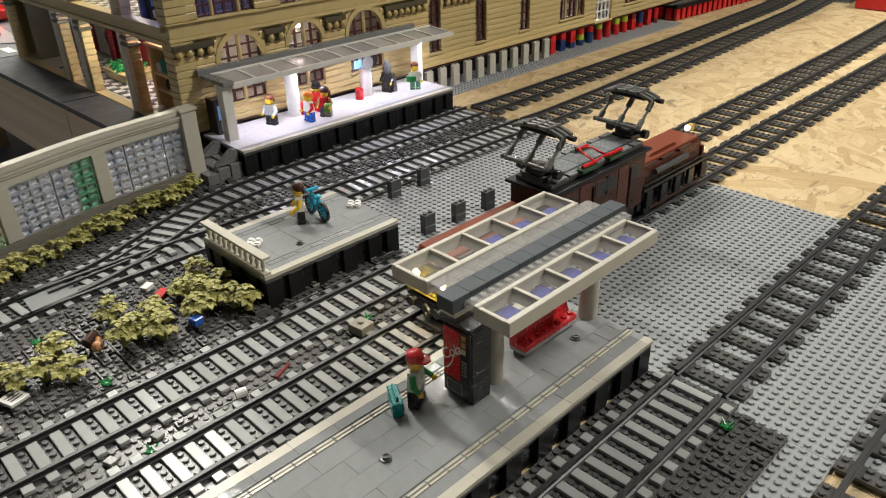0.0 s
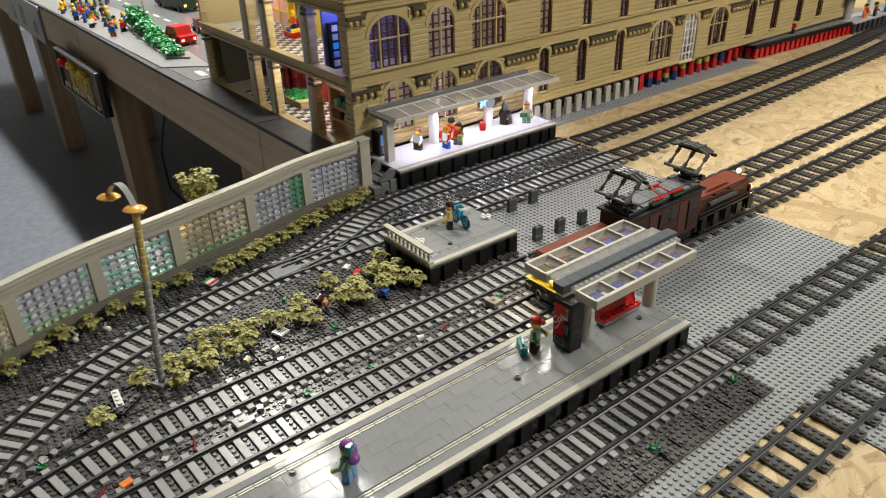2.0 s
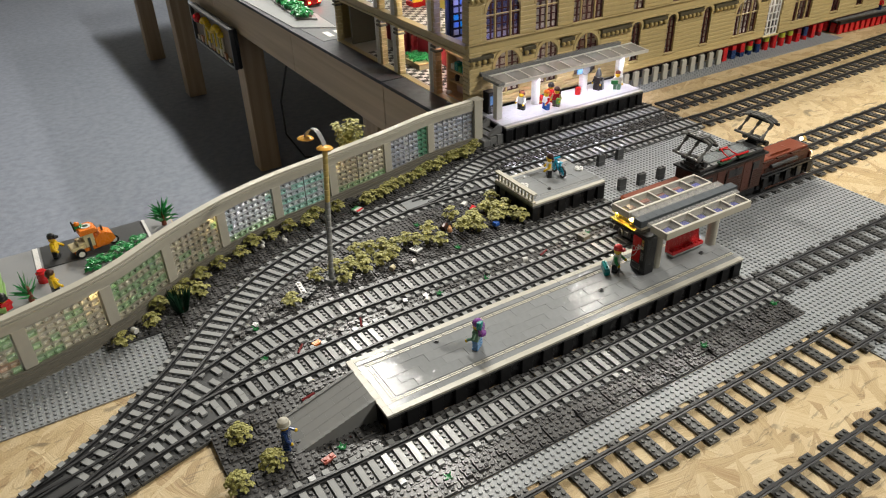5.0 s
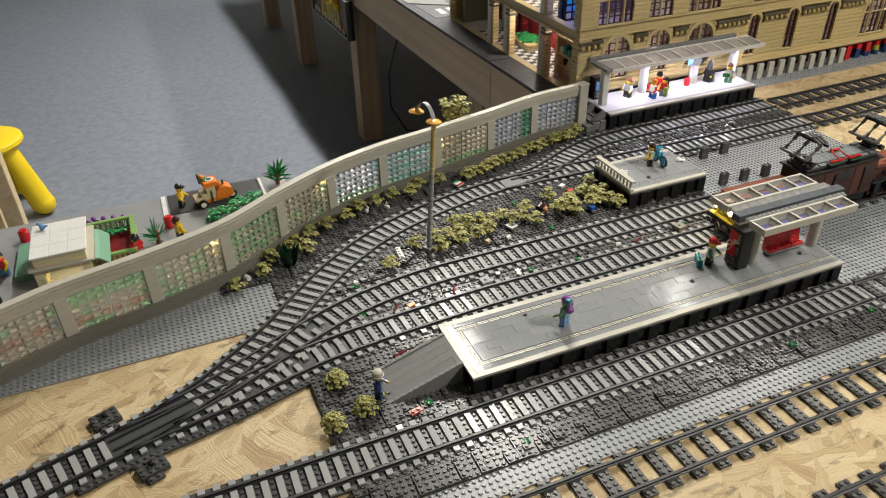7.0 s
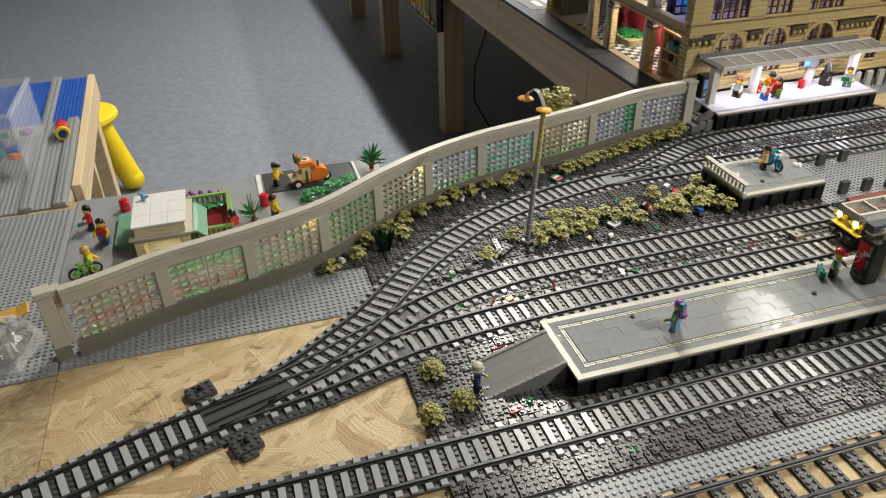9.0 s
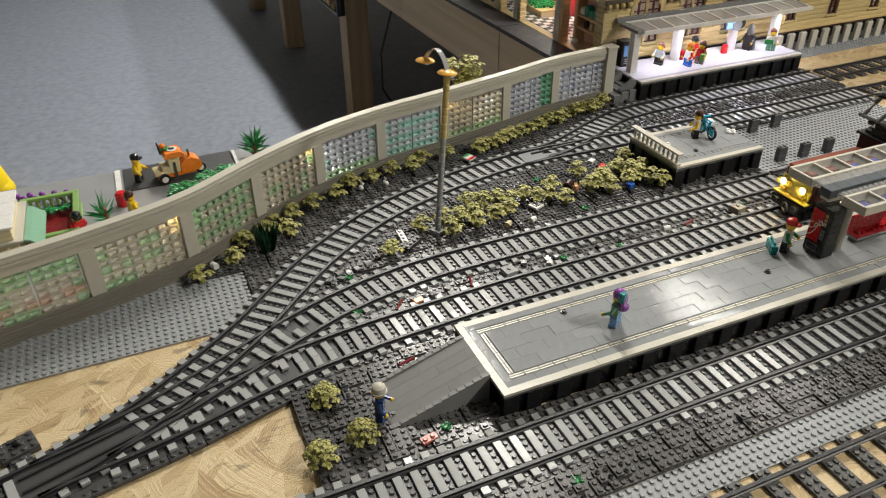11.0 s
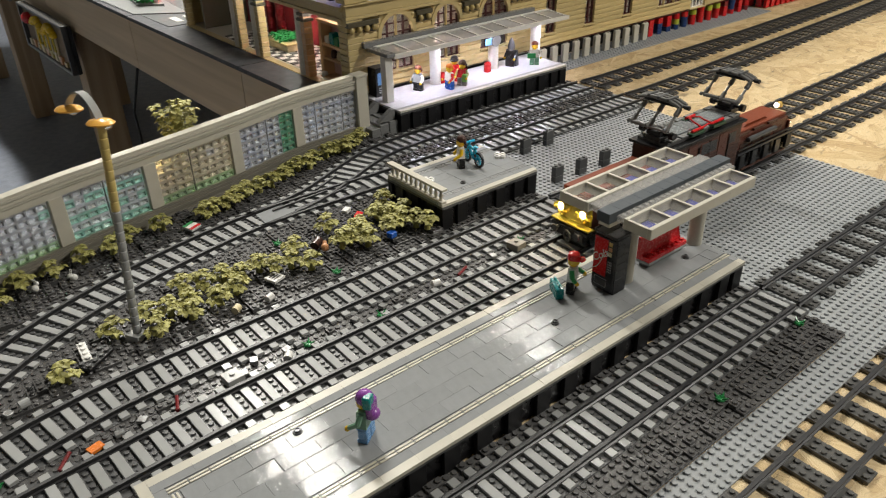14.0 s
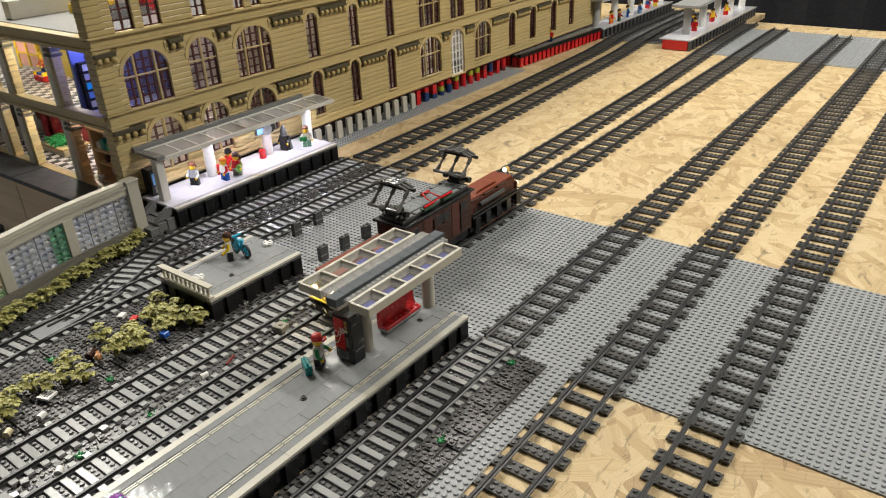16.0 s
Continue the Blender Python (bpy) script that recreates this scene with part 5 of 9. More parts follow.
    # small warm lights fixed behind every second pillar
    for m, d in ((marks[3], 7), (marks[5], -7), (marks[7], -7)):
        x, y, ang = path[m + d]
        t = thing("wall_light", "tiny warm light fixed behind the garden wall", "light", (x - 0.0092 * math.sin(radians(ang)), y + 0.0092 * math.cos(radians(ang)), 0.0), ang)
        part("stalk", Geo().tube((0, 0.002, 0.0), (0, 0.002, 0.064), 0.0012, n=7).box(-0.003, 0.003, 0.0002, 0.0044, 0.064, 0.0676, 0.0003), DKGREY, t)
        part("bulb", Geo().ball((0, 0.0006, 0.0700), 0.0024, 10, 7), WALLBULB, t, "glowing warm bulb", True)
        data = bpy.data.lights.new("wall_light", "POINT")
        data.energy, data.color, data.shadow_soft_size = 0.055, (1.0, 0.74, 0.32), 0.003
        new("wall_light", data).location = (x - 0.0115 * math.sin(radians(ang)), y + 0.0115 * math.cos(radians(ang)), 0.0740)
    x, y, ang = path[marks[-1]]
    t = thing("wall_end_pillar", "square cream end pillar where the garden wall stops", "pillar", (x - 2.3 * S, y + 0.2 * S, 0), ang)
    part("foot", Geo().box(-1.1 * S, 1.25 * S, -1.1 * S, 1.1 * S, 0, 0.0190, 0.0004), STONE, t, "grey-tan foot")
    part("shaft", Geo().box(-1.0 * S, 1.2 * S, -0.95 * S, 0.95 * S, 0.0191, 0.0960, 0.0005), WHITE, t)
    part("cap", Geo().box(-1.2 * S, 1.2 * S, -1.2 * S, 1.2 * S, 0.0961, 0.1040, 0.0005), WHITE, t)
    part("jamb", Geo().box(1.25 * S, 2.4 * S, -0.0062, 0.0062, H0, H1, 0.0004), WHITE, t, "cream jamb beside the panel")
    part("coping_end", Geo().box(1.22 * S, 2.6 * S, -0.0058, 0.0058, H1 + 0.0002, H1 + 0.0080, 0.0003).box(1.22 * S, 2.6 * S, -0.0080, 0.0080, H1 + 0.0082, H1 + 0.0208, 0.0004), WHITE, t, "cream coping end")
    t = thing("wall_end_pillar", "tall cream end pillar of the garden wall", "pillar", (67.0 * S, 78.4 * S, 0), 5)
    part("shaft", Geo().box(-1.3 * S, 1.3 * S, -1.1 * S, 1.1 * S, 0, 0.0990, 0.0005), WHITE, t)
    part("cap", Geo().box(-1.5 * S, 1.5 * S, -1.3 * S, 1.3 * S, 0.0992, 0.1030, 0.0005), WHITE, t)


WALLBULB = glow("warm_wall_bulb", (1.0, 0.66, 0.16), 7.0)
STONE = plastic("stone_grey_plastic", (0.20, 0.185, 0.15), 0.3)
wall_panels()


def street_lamp():
    x, y = 0.0715, 0.3215
    t = thing("street_lamp", "tall grey toy street lamp with two yellow shades", "lamp")
    part("foot", Geo().box(-S, S, -S, S, 0, 0.0082, 0.0004), LTGREY, t, "grey base brick")
    n = 21
    for k in range(n):
        z0 = 0.0082 + k * 0.0096
        g = Geo().lathe([(0.0036, 0.0001), (0.0039, 0.0006), (0.0039, 0.0086), (0.0034, 0.0092), (0.0034, 0.0097)], 12, (0, 0, z0))
        part("pole_piece", g, LTGREY if k < 13 else YCREAM, t, smooth=True)
    top = 0.0082 + n * 0.0096
    for k, (px, pz) in enumerate(((0.0, top + 0.002), (-0.034, top + 0.010))):
        g = Geo().lathe([(0.0024, 0.0052), (0.0092, 0.0036), (0.0118, 0.0012), (0.0112, 0.0), (0.0095, 0.0010), (0.0020, 0.0034)], 20, (px, 0, pz))
        part("shade", g, SHADE, t, "translucent yellow lamp shade", True)
        bx = px + (0.004 if k == 0 else 0.0)
        part("bulb", Geo().ball((bx, 0.0035, pz - 0.0014), 0.0042, 10, 7, 0.8), CLEAR, t, "clear bulb", True)
    v, f, m = [], [], 14
    for k in range(m + 1):
        a = k / m
        px, pz = -0.034 * a, top + 0.007 + 0.008 * a + 0.017 * math.sin(math.pi * a) ** 0.8
        for dy in (-0.0040, 0.0040):
            v += [(px, dy, pz), (px, dy, pz - 0.0016)]
    for k in range(m):
        o = 4 * k
        f += [(o, o + 4, o + 6, o + 2), (o + 1, o + 3, o + 7, o + 5), (o, o + 1, o + 5, o + 4), (o + 2, o + 6, o + 7, o + 3)]
    f += [(0, 2, 3, 1), (4 * m, 4 * m + 1, 4 * m + 3, 4 * m + 2)]
    part("arm", Geo().add(v, f), LTGREY, t, "bowed grey arm")
    up = Vector((0.092 - x, 0.3345 - y, 0.212)).normalized()
    tilt = Vector((0, 0, 1)).rotation_difference(up).to_matrix().to_4x4()
    t.matrix_basis = Matrix.Translation((x, y, 0.0026)) @ tilt @ pose(0, 0, 0, 0, 0, -62)


YCREAM = plastic("yellowed_cream_plastic", (0.52, 0.40, 0.14), 0.3)
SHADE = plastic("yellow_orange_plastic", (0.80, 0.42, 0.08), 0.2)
street_lamp()


# ---------------------------------------------------------------- the short platform with a balustrade
def short_platform():
    x0, x1, y0, y1, top = 54.0, 74.0, 37.2, 51.2, 0.0368
    t = thing("short_platform", "short grey tiled platform on dark bricks with cream balustrade", "platform")
    z = top - PL
    brick_base(t, x0, x1, y0, y1, z)
    e4, g4, big, gr = flat_tile(4, 1, WHITE), flat_tile(4, 1, TILE), flat_tile(4, 2, TILE), grille_tile(LTGREY)
    for k in range(5):
        for row, me, nm in ((0, e4, "edge_tile"), (1, g4, "tile"), (12, g4, "tile"), (13, e4, "edge_tile")):
            lay(nm, me, t, x0 + 4 * k, y0 + row, z, 0.2)
        for r in range(4):
            lay("tile", big, t, x0 + 4 * k, y0 + 3 + 2 * r, z, 0.3)
    for k in range(10):
        for row in (2, 11):
            lay("grille_tile", gr, t, x0 + 2 * k, y0 + row, z, 0.15)
    b = thing("balustrade", "cream toy balustrade of turned posts on the platform end", "balustrade", (x0 * S, y0 * S, top))
    part("base_rail", Geo().box(0, S, 0.2 * S, 13.8 * S, 0, 0.0030, 0.0003), WHITE, b)
    part("top_rail", Geo().box(-0.0006, S + 0.0006, 0, 14 * S, 0.0165, 0.0195, 0.0004), WHITE, b)
    for k in range(11):
        g = Geo().lathe([(0.0024, 0.0030), (0.0015, 0.0048), (0.0026, 0.0085), (0.0014, 0.0128), (0.0024, 0.0165)], 10, (S / 2, (0.9 + 1.22 * k) * S, 0))
        part("post", g, WHITE, b, smooth=True)
    put("stud", shared(Geo().lathe([(0.0038, 0), (0.0038, 0.0012), (0.0024, 0.0014), (0.0024, 0.003)], 12), DKGREY, "stud"), t, pose(61.5 * S, 41.2 * S, top))
    for x, y in ((73.0, 45.0), (57.6, 45.2)):
        f = thing("white_flower_plate", "small white round plates lying on the platform", "plate", (x * S, y * S, top))
        g = Geo()
        for k in range(4):
            g.lathe([(0.0040, 0), (0.0040, 0.003), (0.0024, 0.0032), (0.0024, 0.0046)], 10, (0.0052 * math.cos(k * 1.57), 0.0052 * math.sin(k * 1.57), 0))
        part("plate", g, PURE, f)
    figure("toy_figure", "toy figure in white top and black trousers beside a bicycle", 65.3, 46.2, top, 150, BLACK, PURE, YELLOW, hair=DKBROWN)
    bicycle(67.6, 45.8, top, 84, AZURE, "bright blue toy bicycle standing on the short platform")


def ring(g, c, r, th, n=18):
    """A wheel ring in the x-z plane."""
    v, f = [], []
    for k in range(n):
        a = 2 * math.pi * k / n
        for q in range(4):
            rr, yy = r + th * (1 if q in (0, 1) else -1), th * (1 if q in (1, 2) else -1)
            v.append((c[0] + rr * math.cos(a), c[1] + yy, c[2] + rr * math.sin(a)))
    for k in range(n):
        for q in range(4):
            f.append((4 * k + q, 4 * k + (q + 1) % 4, 4 * ((k + 1) % n) + (q + 1) % 4, 4 * ((k + 1) % n) + q))
    return g.add(v, f)


def bicycle(x, y, z, turn, colour, label):
    t = thing("bicycle", label, "bicycle", (x * S, y * S, z), turn)
    t.scale = (1.25, 1.25, 1.3)
    for cx in (-0.011, 0.011):
        w = part("wheel", ring(Geo(), (cx, 0, 0.0078), 0.0070, 0.0011), BLACK, t)
        g = Geo()
        for k in range(6):
            a = math.pi * k / 6
            g.tube((cx - 0.0065 * math.cos(a), 0, 0.0078 - 0.0065 * math.sin(a)), (cx + 0.0065 * math.cos(a), 0, 0.0078 + 0.0065 * math.sin(a)), 0.0006, n=5)
        part("spokes", g, colour, w)
    g = Geo()
    for a, b in (((-0.011, 0.0078), (-0.004, 0.0165)), ((-0.011, 0.0078), (0.000, 0.0072)), ((0, 0.0072), (-0.005, 0.0195)), ((0, 0.0072), (0.007, 0.0170)), ((-0.004, 0.0165), (0.007, 0.0175)), ((0.011, 0.0078), (0.006, 0.0225))):
        g.tube((a[0], 0, a[1]), (b[0], 0, b[1]), 0.0016, n=7)
    part("frame", g, colour, t)
    part("handlebar", Geo().tube((0.006, -0.006, 0.0225), (0.006, 0.006, 0.0225), 0.0013, n=7), colour, t)
    part("saddle", Geo().box(-0.0085, -0.0025, -0.0018, 0.0018, 0.0192, 0.0208, 0.0005), colour, t)


short_platform()
for x, y in ((80.4, 38.4), (85.9, 37.9), (91.8, 37.6), (85.2, 50.9), (91.4, 51.0)):
    t = thing("bollard", "dark grey stacked brick bollard on the baseplate", "bollard", (x * S, y * S, 0), group="dark grey bollards")
    part("lower_brick", Geo().box(-S, S, -0.5 * S, 0.5 * S, 0, 0.0095, 0.0003), DKGREY, t)
    part("upper_brick", Geo().box(-S, S, -0.5 * S, 0.5 * S, 0.0097, 0.0235, 0.0003).stud(-S / 2, 0, 0.0235).stud(S / 2, 0, 0.0235), DKGREY, t)


# ---------------------------------------------------------------- small things on the ballast
def bit(name, label, category, x, y, geo, material, turn=0.0, dz=0.0018, tilt=0.0):
    ob = part(name, geo, material)
    ob.matrix_basis = pose(x * S, y * S, ground_at(x, y) + dz, tilt, 0, turn)
    return tagged(ob, label, category)


bit("tan_brick", "weathered tan jumper brick lying between the tracks", "brick", 58.4, 25.9, Geo().box(-S, S, -S, S, 0, 0.0085, 0.0004).stud(0, 0, 0.0085), STONE, 8, 0.002)
bit("grey_brick", "light grey jumper brick lying between the tracks", "brick", 14.3, 25.4, Geo().box(-S, S, -S, S, 0, 0.0068, 0.0004).stud(0, 0, 0.0068), LTGREY, 4, 0.002)
g = Geo().box(-0.008, 0.008, -0.008, 0.008, 0, PL, 0.0003)
t = bit("printed_tile", "white printed tile lying in the ballast", "tile", 27.7, 40.9, g, PURE, 20)
for k in range(3):
    part("print_bar", Geo().box(-0.005, 0.005, -0.0045 + 0.0035 * k, -0.003 + 0.0035 * k, PL, PL + 0.0001), DKGREY, t)
t = bit("flag_tile", "tile striped green, white and red lying by the wall", "tile", 25.1, 62.6, Geo().box(-0.008, 0.008, -0.008, 0.008, 0, PL, 0.0003), PURE, 25, tilt=4)
part("green_stripe", Geo().box(-0.0079, 0.0079, 0.003, 0.0079, PL, PL + 0.0001), GREEN, t)
part("red_stripe", Geo().box(-0.0079, 0.0079, -0.0079, -0.003, PL, PL + 0.0001), RED, t)
for x, y, turn in ((2.1, 59.2, 40), (7.0, 59.4, 200)):
    t = thing("white_figurine", "small white plastic figurine in front of the bushes", "figurine", (x * S, y * S, ground_at(x, y) + 0.001), turn)
    g = Geo().ball((0, 0, 0.0036), 0.0040, 10, 7).ball((0.0036, 0, 0.0078), 0.0027, 10, 6).tube((0.003, -0.001, 0.0095), (0.001, -0.0014, 0.0145), 0.0009, 0.0006, 6).tube((0.003, 0.001, 0.0095), (0.001, 0.0014, 0.0145), 0.0009, 0.0006, 6)
    part("body", g, PURE, t, smooth=True)
bit("brown_log", "dark brown round brick among the bushes", "brick", 36.7, 44.8, Geo().tube((-0.006, 0, 0.006), (0.006, 0, 0.008), 0.0052, n=12), DKBROWN, 30)
bit("nougat_piece", "light orange toy piece leaning on the bushes", "toy piece", 36.5, 42.2, Geo().ball((0, 0, 0.006), 0.0048, 10, 7).tube((0, 0, 0.005), (0.009, 0, 0.008), 0.0026, n=8), NOUGAT, 60)
bit("blue_crate", "small blue toy crate beside the bushes", "crate", 46.2, 39.5, Geo().box(-0.0050, 0.0050, -0.0044, 0.0044, 0, 0.0072, 0.0008), BLUE, 12)
bit("red_tile", "red tile half hidden behind the bushes", "tile", 46.4, 48.8, Geo().box(-0.008, 0.008, -0.004, 0.004, 0, PL, 0.0003), RED, 40, tilt=10)
bit("white_tile", "white tile lying near the short platform", "tile", 46.1, 51.8, Geo().box(-0.006, 0.006, -0.004, 0.004, 0, 0.005, 0.0003), PURE, 30)
for x, y, c in ((24.9, 37.0, PURE), (20.5, 37.4, CREAM), (-4.6, 35.4, LTGREY), (43.4, 25.6, PURE), (20.8, 24.6, PURE), (-26.0, 44.4, PURE)):
    bit("round_brick", "small pale round brick lying in the ballast", "brick", x, y, Geo().tube((-0.004, 0, 0.0042), (0.0045, 0, 0.0042), 0.0040, n=12), c, 37 * x % 180)
bit("orange_tile", "orange tile lying between the tracks", "tile", -0.7, 24.6, Geo().box(-0.006, 0.006, -0.004, 0.004, 0, PL, 0.0003), ORANGE, 15)
bit("coral_plate", "coral pink plate lying in front of the ramp", "plate", -9.2, 0.2, Geo().box(-0.008, 0.008, -0.004, 0.004, 0, 0.0028, 0.0003).studs(-0.008, 2, -0.004, 1, 0.0028), plastic("coral_plastic", (0.50, 0.13, 0.09)), 12)
for x, y in ((-6.8, 0.9), (3.0, -11.5), (34.0, 24.9), (32.6, 49.3), (35.0, 36.9), (-8.0, 34.2), (71.3, -9.6), (52.0, -11.2), (24.0, 25.6), (-9.5, 25.6), (60.4, 27.2)):
    t = thing("green_sprig", "tiny dark green plant sprig growing in the ballast", "plant", (x * S, y * S, ground_at(x, y) + 0.0016), 40 * x % 360, "green sprigs")
    part("ring", Geo().lathe([(0.0036, 0.0), (0.0046, 0.0010), (0.0036, 0.0022), (0.0022, 0.0012)], 10), GREEN, t)
    for k in range(4):
        a = radians(90 * k)
        part("leaf", Geo().tube((0.002 * math.cos(a), 0.002 * math.sin(a), 0.001), (0.0062 * math.cos(a), 0.0062 * math.sin(a), 0.0042), 0.0013, 0.0004, 5), GREEN, t)
for x, y, turn in ((8.0, 25.5, 70), (48.2, 25.9, 20), (-3.6, 24.6, 50), (-7.0, 12.8, 10)):
    bit("red_stick", "thin dark red bar lying in the ballast", "bar", x, y, Geo().tube((-0.009, 0, 0.002), (0.009, 0, 0.003), 0.0016, n=7), DKRED, turn)
bit("white_plate", "white one stud wide plate lying by the tracks", "plate", 3.0, 40.6, Geo().box(-0.016, 0.016, -0.004, 0.004, 0, PL, 0.0003).studs(-0.016, 4, -0.004, 1, PL), PURE, 86, 0.0052)
t = thing("studded_plate", "black studded plate lying by the tracks", "plate", (3.6 * S, 38.8 * S, ground_at(3.6, 38.8) + 0.0018), 35)
part("plate", Geo().box(-0.016, 0.016, -0.008, 0.008, 0, PL, 0.0003), BLACK, t)
part("studs", Geo().studs(-0.016, 4, -0.008, 2, PL), DKGREY, t)

# ---------------------------------------------------------------- the station building
SB = 0.042         # level of its ground floor
FX, FY = 71.4, 88.0   # its corner, in studs
DKRED2 = plastic("maroon_window_plastic", (0.055, 0.012, 0.014), 0.3)
WINGLASS = clear("window_pane_plastic", (0.80, 0.80, 0.86), 0.05)
BRICKS = {}


def course(parent, x0, x1, z, face, material):
    """A run of log-faced bricks, one brick high, whose outer side is at face (y, in studs)."""
    w = round(x1 - x0, 2)
    key = (w, material.name)
    if key not in BRICKS:
        out = [(0.0, 0.0), (-0.0004, 0.0008), (-0.0016, 0.0014), (-0.0018, 0.0048), (-0.0016, 0.0082), (-0.0004, 0.0088), (0.0, 0.0095), (0.0070, 0.0095), (0.0070, 0.0)]
        BRICKS[key] = shared(Geo().prism(out, 0.0001, w * S - 0.0001, "x"), material, "brick")
    return put("brick", BRICKS[key], parent, pose(x0 * S, face * S, z))


def arch_outline(w, h, rise, n=10):
    pts = [(0, 0), (w, 0), (w, h - rise)]
    for k in range(1, n):
        a = math.pi * k / n
        pts.append((w / 2 + w / 2 * math.cos(a), h - rise + rise * math.sin(a)))
    return pts + [(0, h - rise)]


def window(parent, x0, x1, z0, z1, face, arched, lights=1, rows=4, frame=None, head=0.004):
    """A window with tan uprights, maroon glazing bars and clear panes; x in studs, z in metres."""
    frame = frame or DKRED2
    w, h = (x1 - x0) * S, z1 - z0
    rise = min(w / 2, h * 0.36) if arched else 0.0
    win = part("window", Geo().prism(arch_outline(w, h, rise) if arched else [(0, 0), (w, 0), (w, h), (0, h)], 0.0050, 0.0056), WINGLASS, parent)
    win.matrix_basis = pose(x0 * S, face * S, z0)
    win.visible_shadow = False
    top = lambda x: h - rise + (rise * math.sqrt(max(0.0, 1 - ((x - w / 2) / (w / 2)) ** 2)) if arched else 0.0)
    bars = max(2, round(w / (1.9 * S)))
    for k in range(bars + 1):
        x = w * k / bars
        x = min(max(x, 0.0017), w - 0.0017)
        part("glazing_bar", Geo().box(x - 0.0017, x + 0.0017, 0.0036, 0.0066, 0, max(0.002, top(x) - 0.0004)), frame, win)
    for r in range(rows + 1):
        z = min(max(h * r / rows, 0.0007), h - 0.0007)
        if arched and z > h - rise:
            half = w / 2 * math.sqrt(max(0.0, 1 - ((z - h + rise) / rise) ** 2))
        else:
            half = w / 2
        if half > 0.002:
            part("glazing_bar", Geo().box(w / 2 - half, w / 2 + half, 0.0042, 0.0064, z - 0.0013, z + 0.0013), frame, win)
    if lights > 1:
        for k in range(1, lights):
            x = w * ((0.27, 0.73)[k - 1] if lights == 3 else k / lights)
            part("mullion", Geo().tube((x, 0.0026, 0), (x, 0.0026, top(x) - 0.001), 0.0026, n=10), TAN, win, "dark tan mullion", True)
        part("transom", Geo().box(0, w, 0.0006, 0.0046, h * 0.56 - 0.0012, h * 0.56 + 0.0012, 0.0003), TAN, win)
    # surround
    if arched:
        n, v, f = 14, [], []
        for k in range(n + 1):
            a = math.pi * k / n
            c, s = math.cos(a), math.sin(a)
            for r0, r1 in ((w / 2, rise), (w / 2 + 0.007, rise + 0.007)):
                for y in (-0.0030, 0.0060):
                    v.append((w / 2 + r0 * c, y, h - rise + r1 * s))
        for k in range(n):
            o = 4 * k
            f += [(o, o + 4, o + 6, o + 2), (o + 1, o + 3, o + 7, o + 5), (o + 2, o + 6, o + 7, o + 3), (o, o + 1, o + 5, o + 4)]
        f += [(0, 2, 3, 1), (4 * n, 4 * n + 1, 4 * n + 3, 4 * n + 2)]
        # tan infill over the arch
        for s_ in (-1, 1):
            pts = [(w / 2 + s_ * (w / 2) * math.cos(math.pi / 2 * k / 8), h - rise + rise * math.sin(math.pi / 2 * k / 8)) for k in range(9)]
            pts += [(w / 2, h + head), (w / 2 + s_ * w / 2, h + head)]
            part("spandrel", Geo().prism(pts, 0.0008, 0.0058), TAN, win)
        part("arch", Geo().add(v, f), TAN, win, "dark tan arch")
    part("sill", Geo().box(-0.003, w + 0.003, -0.0040, 0.0070, -0.0030, -0.0002, 0.0004), TAN, win)
    return win


def corbels(parent, x0, x1, z, face):
    """A dark bracket course with a row of tan domes beneath."""
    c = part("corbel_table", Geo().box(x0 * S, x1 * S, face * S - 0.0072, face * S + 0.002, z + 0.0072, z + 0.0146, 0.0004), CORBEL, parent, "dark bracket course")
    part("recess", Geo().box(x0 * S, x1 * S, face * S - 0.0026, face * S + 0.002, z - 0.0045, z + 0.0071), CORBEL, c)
    n = max(2, round((x1 - x0) / 1.75))
    for k in range(n):
        x = (x0 + (k + 0.5) * (x1 - x0) / n) * S
        g = Geo().lathe([(0.0014, -0.0058), (0.0034, -0.0046), (0.0048, -0.0018), (0.0050, 0.0008), (0.0036, 0.0030), (0.0030, 0.0042)], 12, (x, face * S - 0.0056, z + 0.0028))
        part("dome", g, TANGOLD, c, smooth=True)


TANGOLD = plastic("pearl_tan_plastic", (0.44, 0.335, 0.14), 0.22, 0.10)
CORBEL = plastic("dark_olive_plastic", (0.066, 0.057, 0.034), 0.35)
LOWER = [(79.3, 87.6, 1), (93.4, 100.6, 1), (107.0, 115.4, 1), (128.4, 132.0, 0), (143.0, 146.6, 0), (158.6, 162.2, 0), (174.2, 184.8, 1), (190.2, 197.6, 2), (204.0, 213.6, 1), (225.4, 229.8, 0), (240.2, 244.4, 0), (256.0, 260.4, 0), (271.0, 275.0, 0)]
UPPER = [(76.6, 87.4, 1), (92.6, 100.2, 1), (105.6, 116.4, 1), (128.2, 132.4, 0), (144.0, 147.6, 0), (159.2, 162.8, 0), (174.4, 185.0, 1), (190.4, 198.0, 1), (204.4, 214.0, 1), (225.6, 230.0, 0), (240.4, 244.6, 0), (256.0, 260.4, 0), (271.0, 275.0, 0)]
TOPROW = [(77.0, 81.6, 0), (83.6, 88.0, 0), (95.6, 99.4, 0), (107.0, 110.0, 0), (112.0, 115.0, 0), (128.6, 132.0, 0), (144.0, 147.4, 0), (159.4, 162.6, 0)]
FAR_END = 300.0


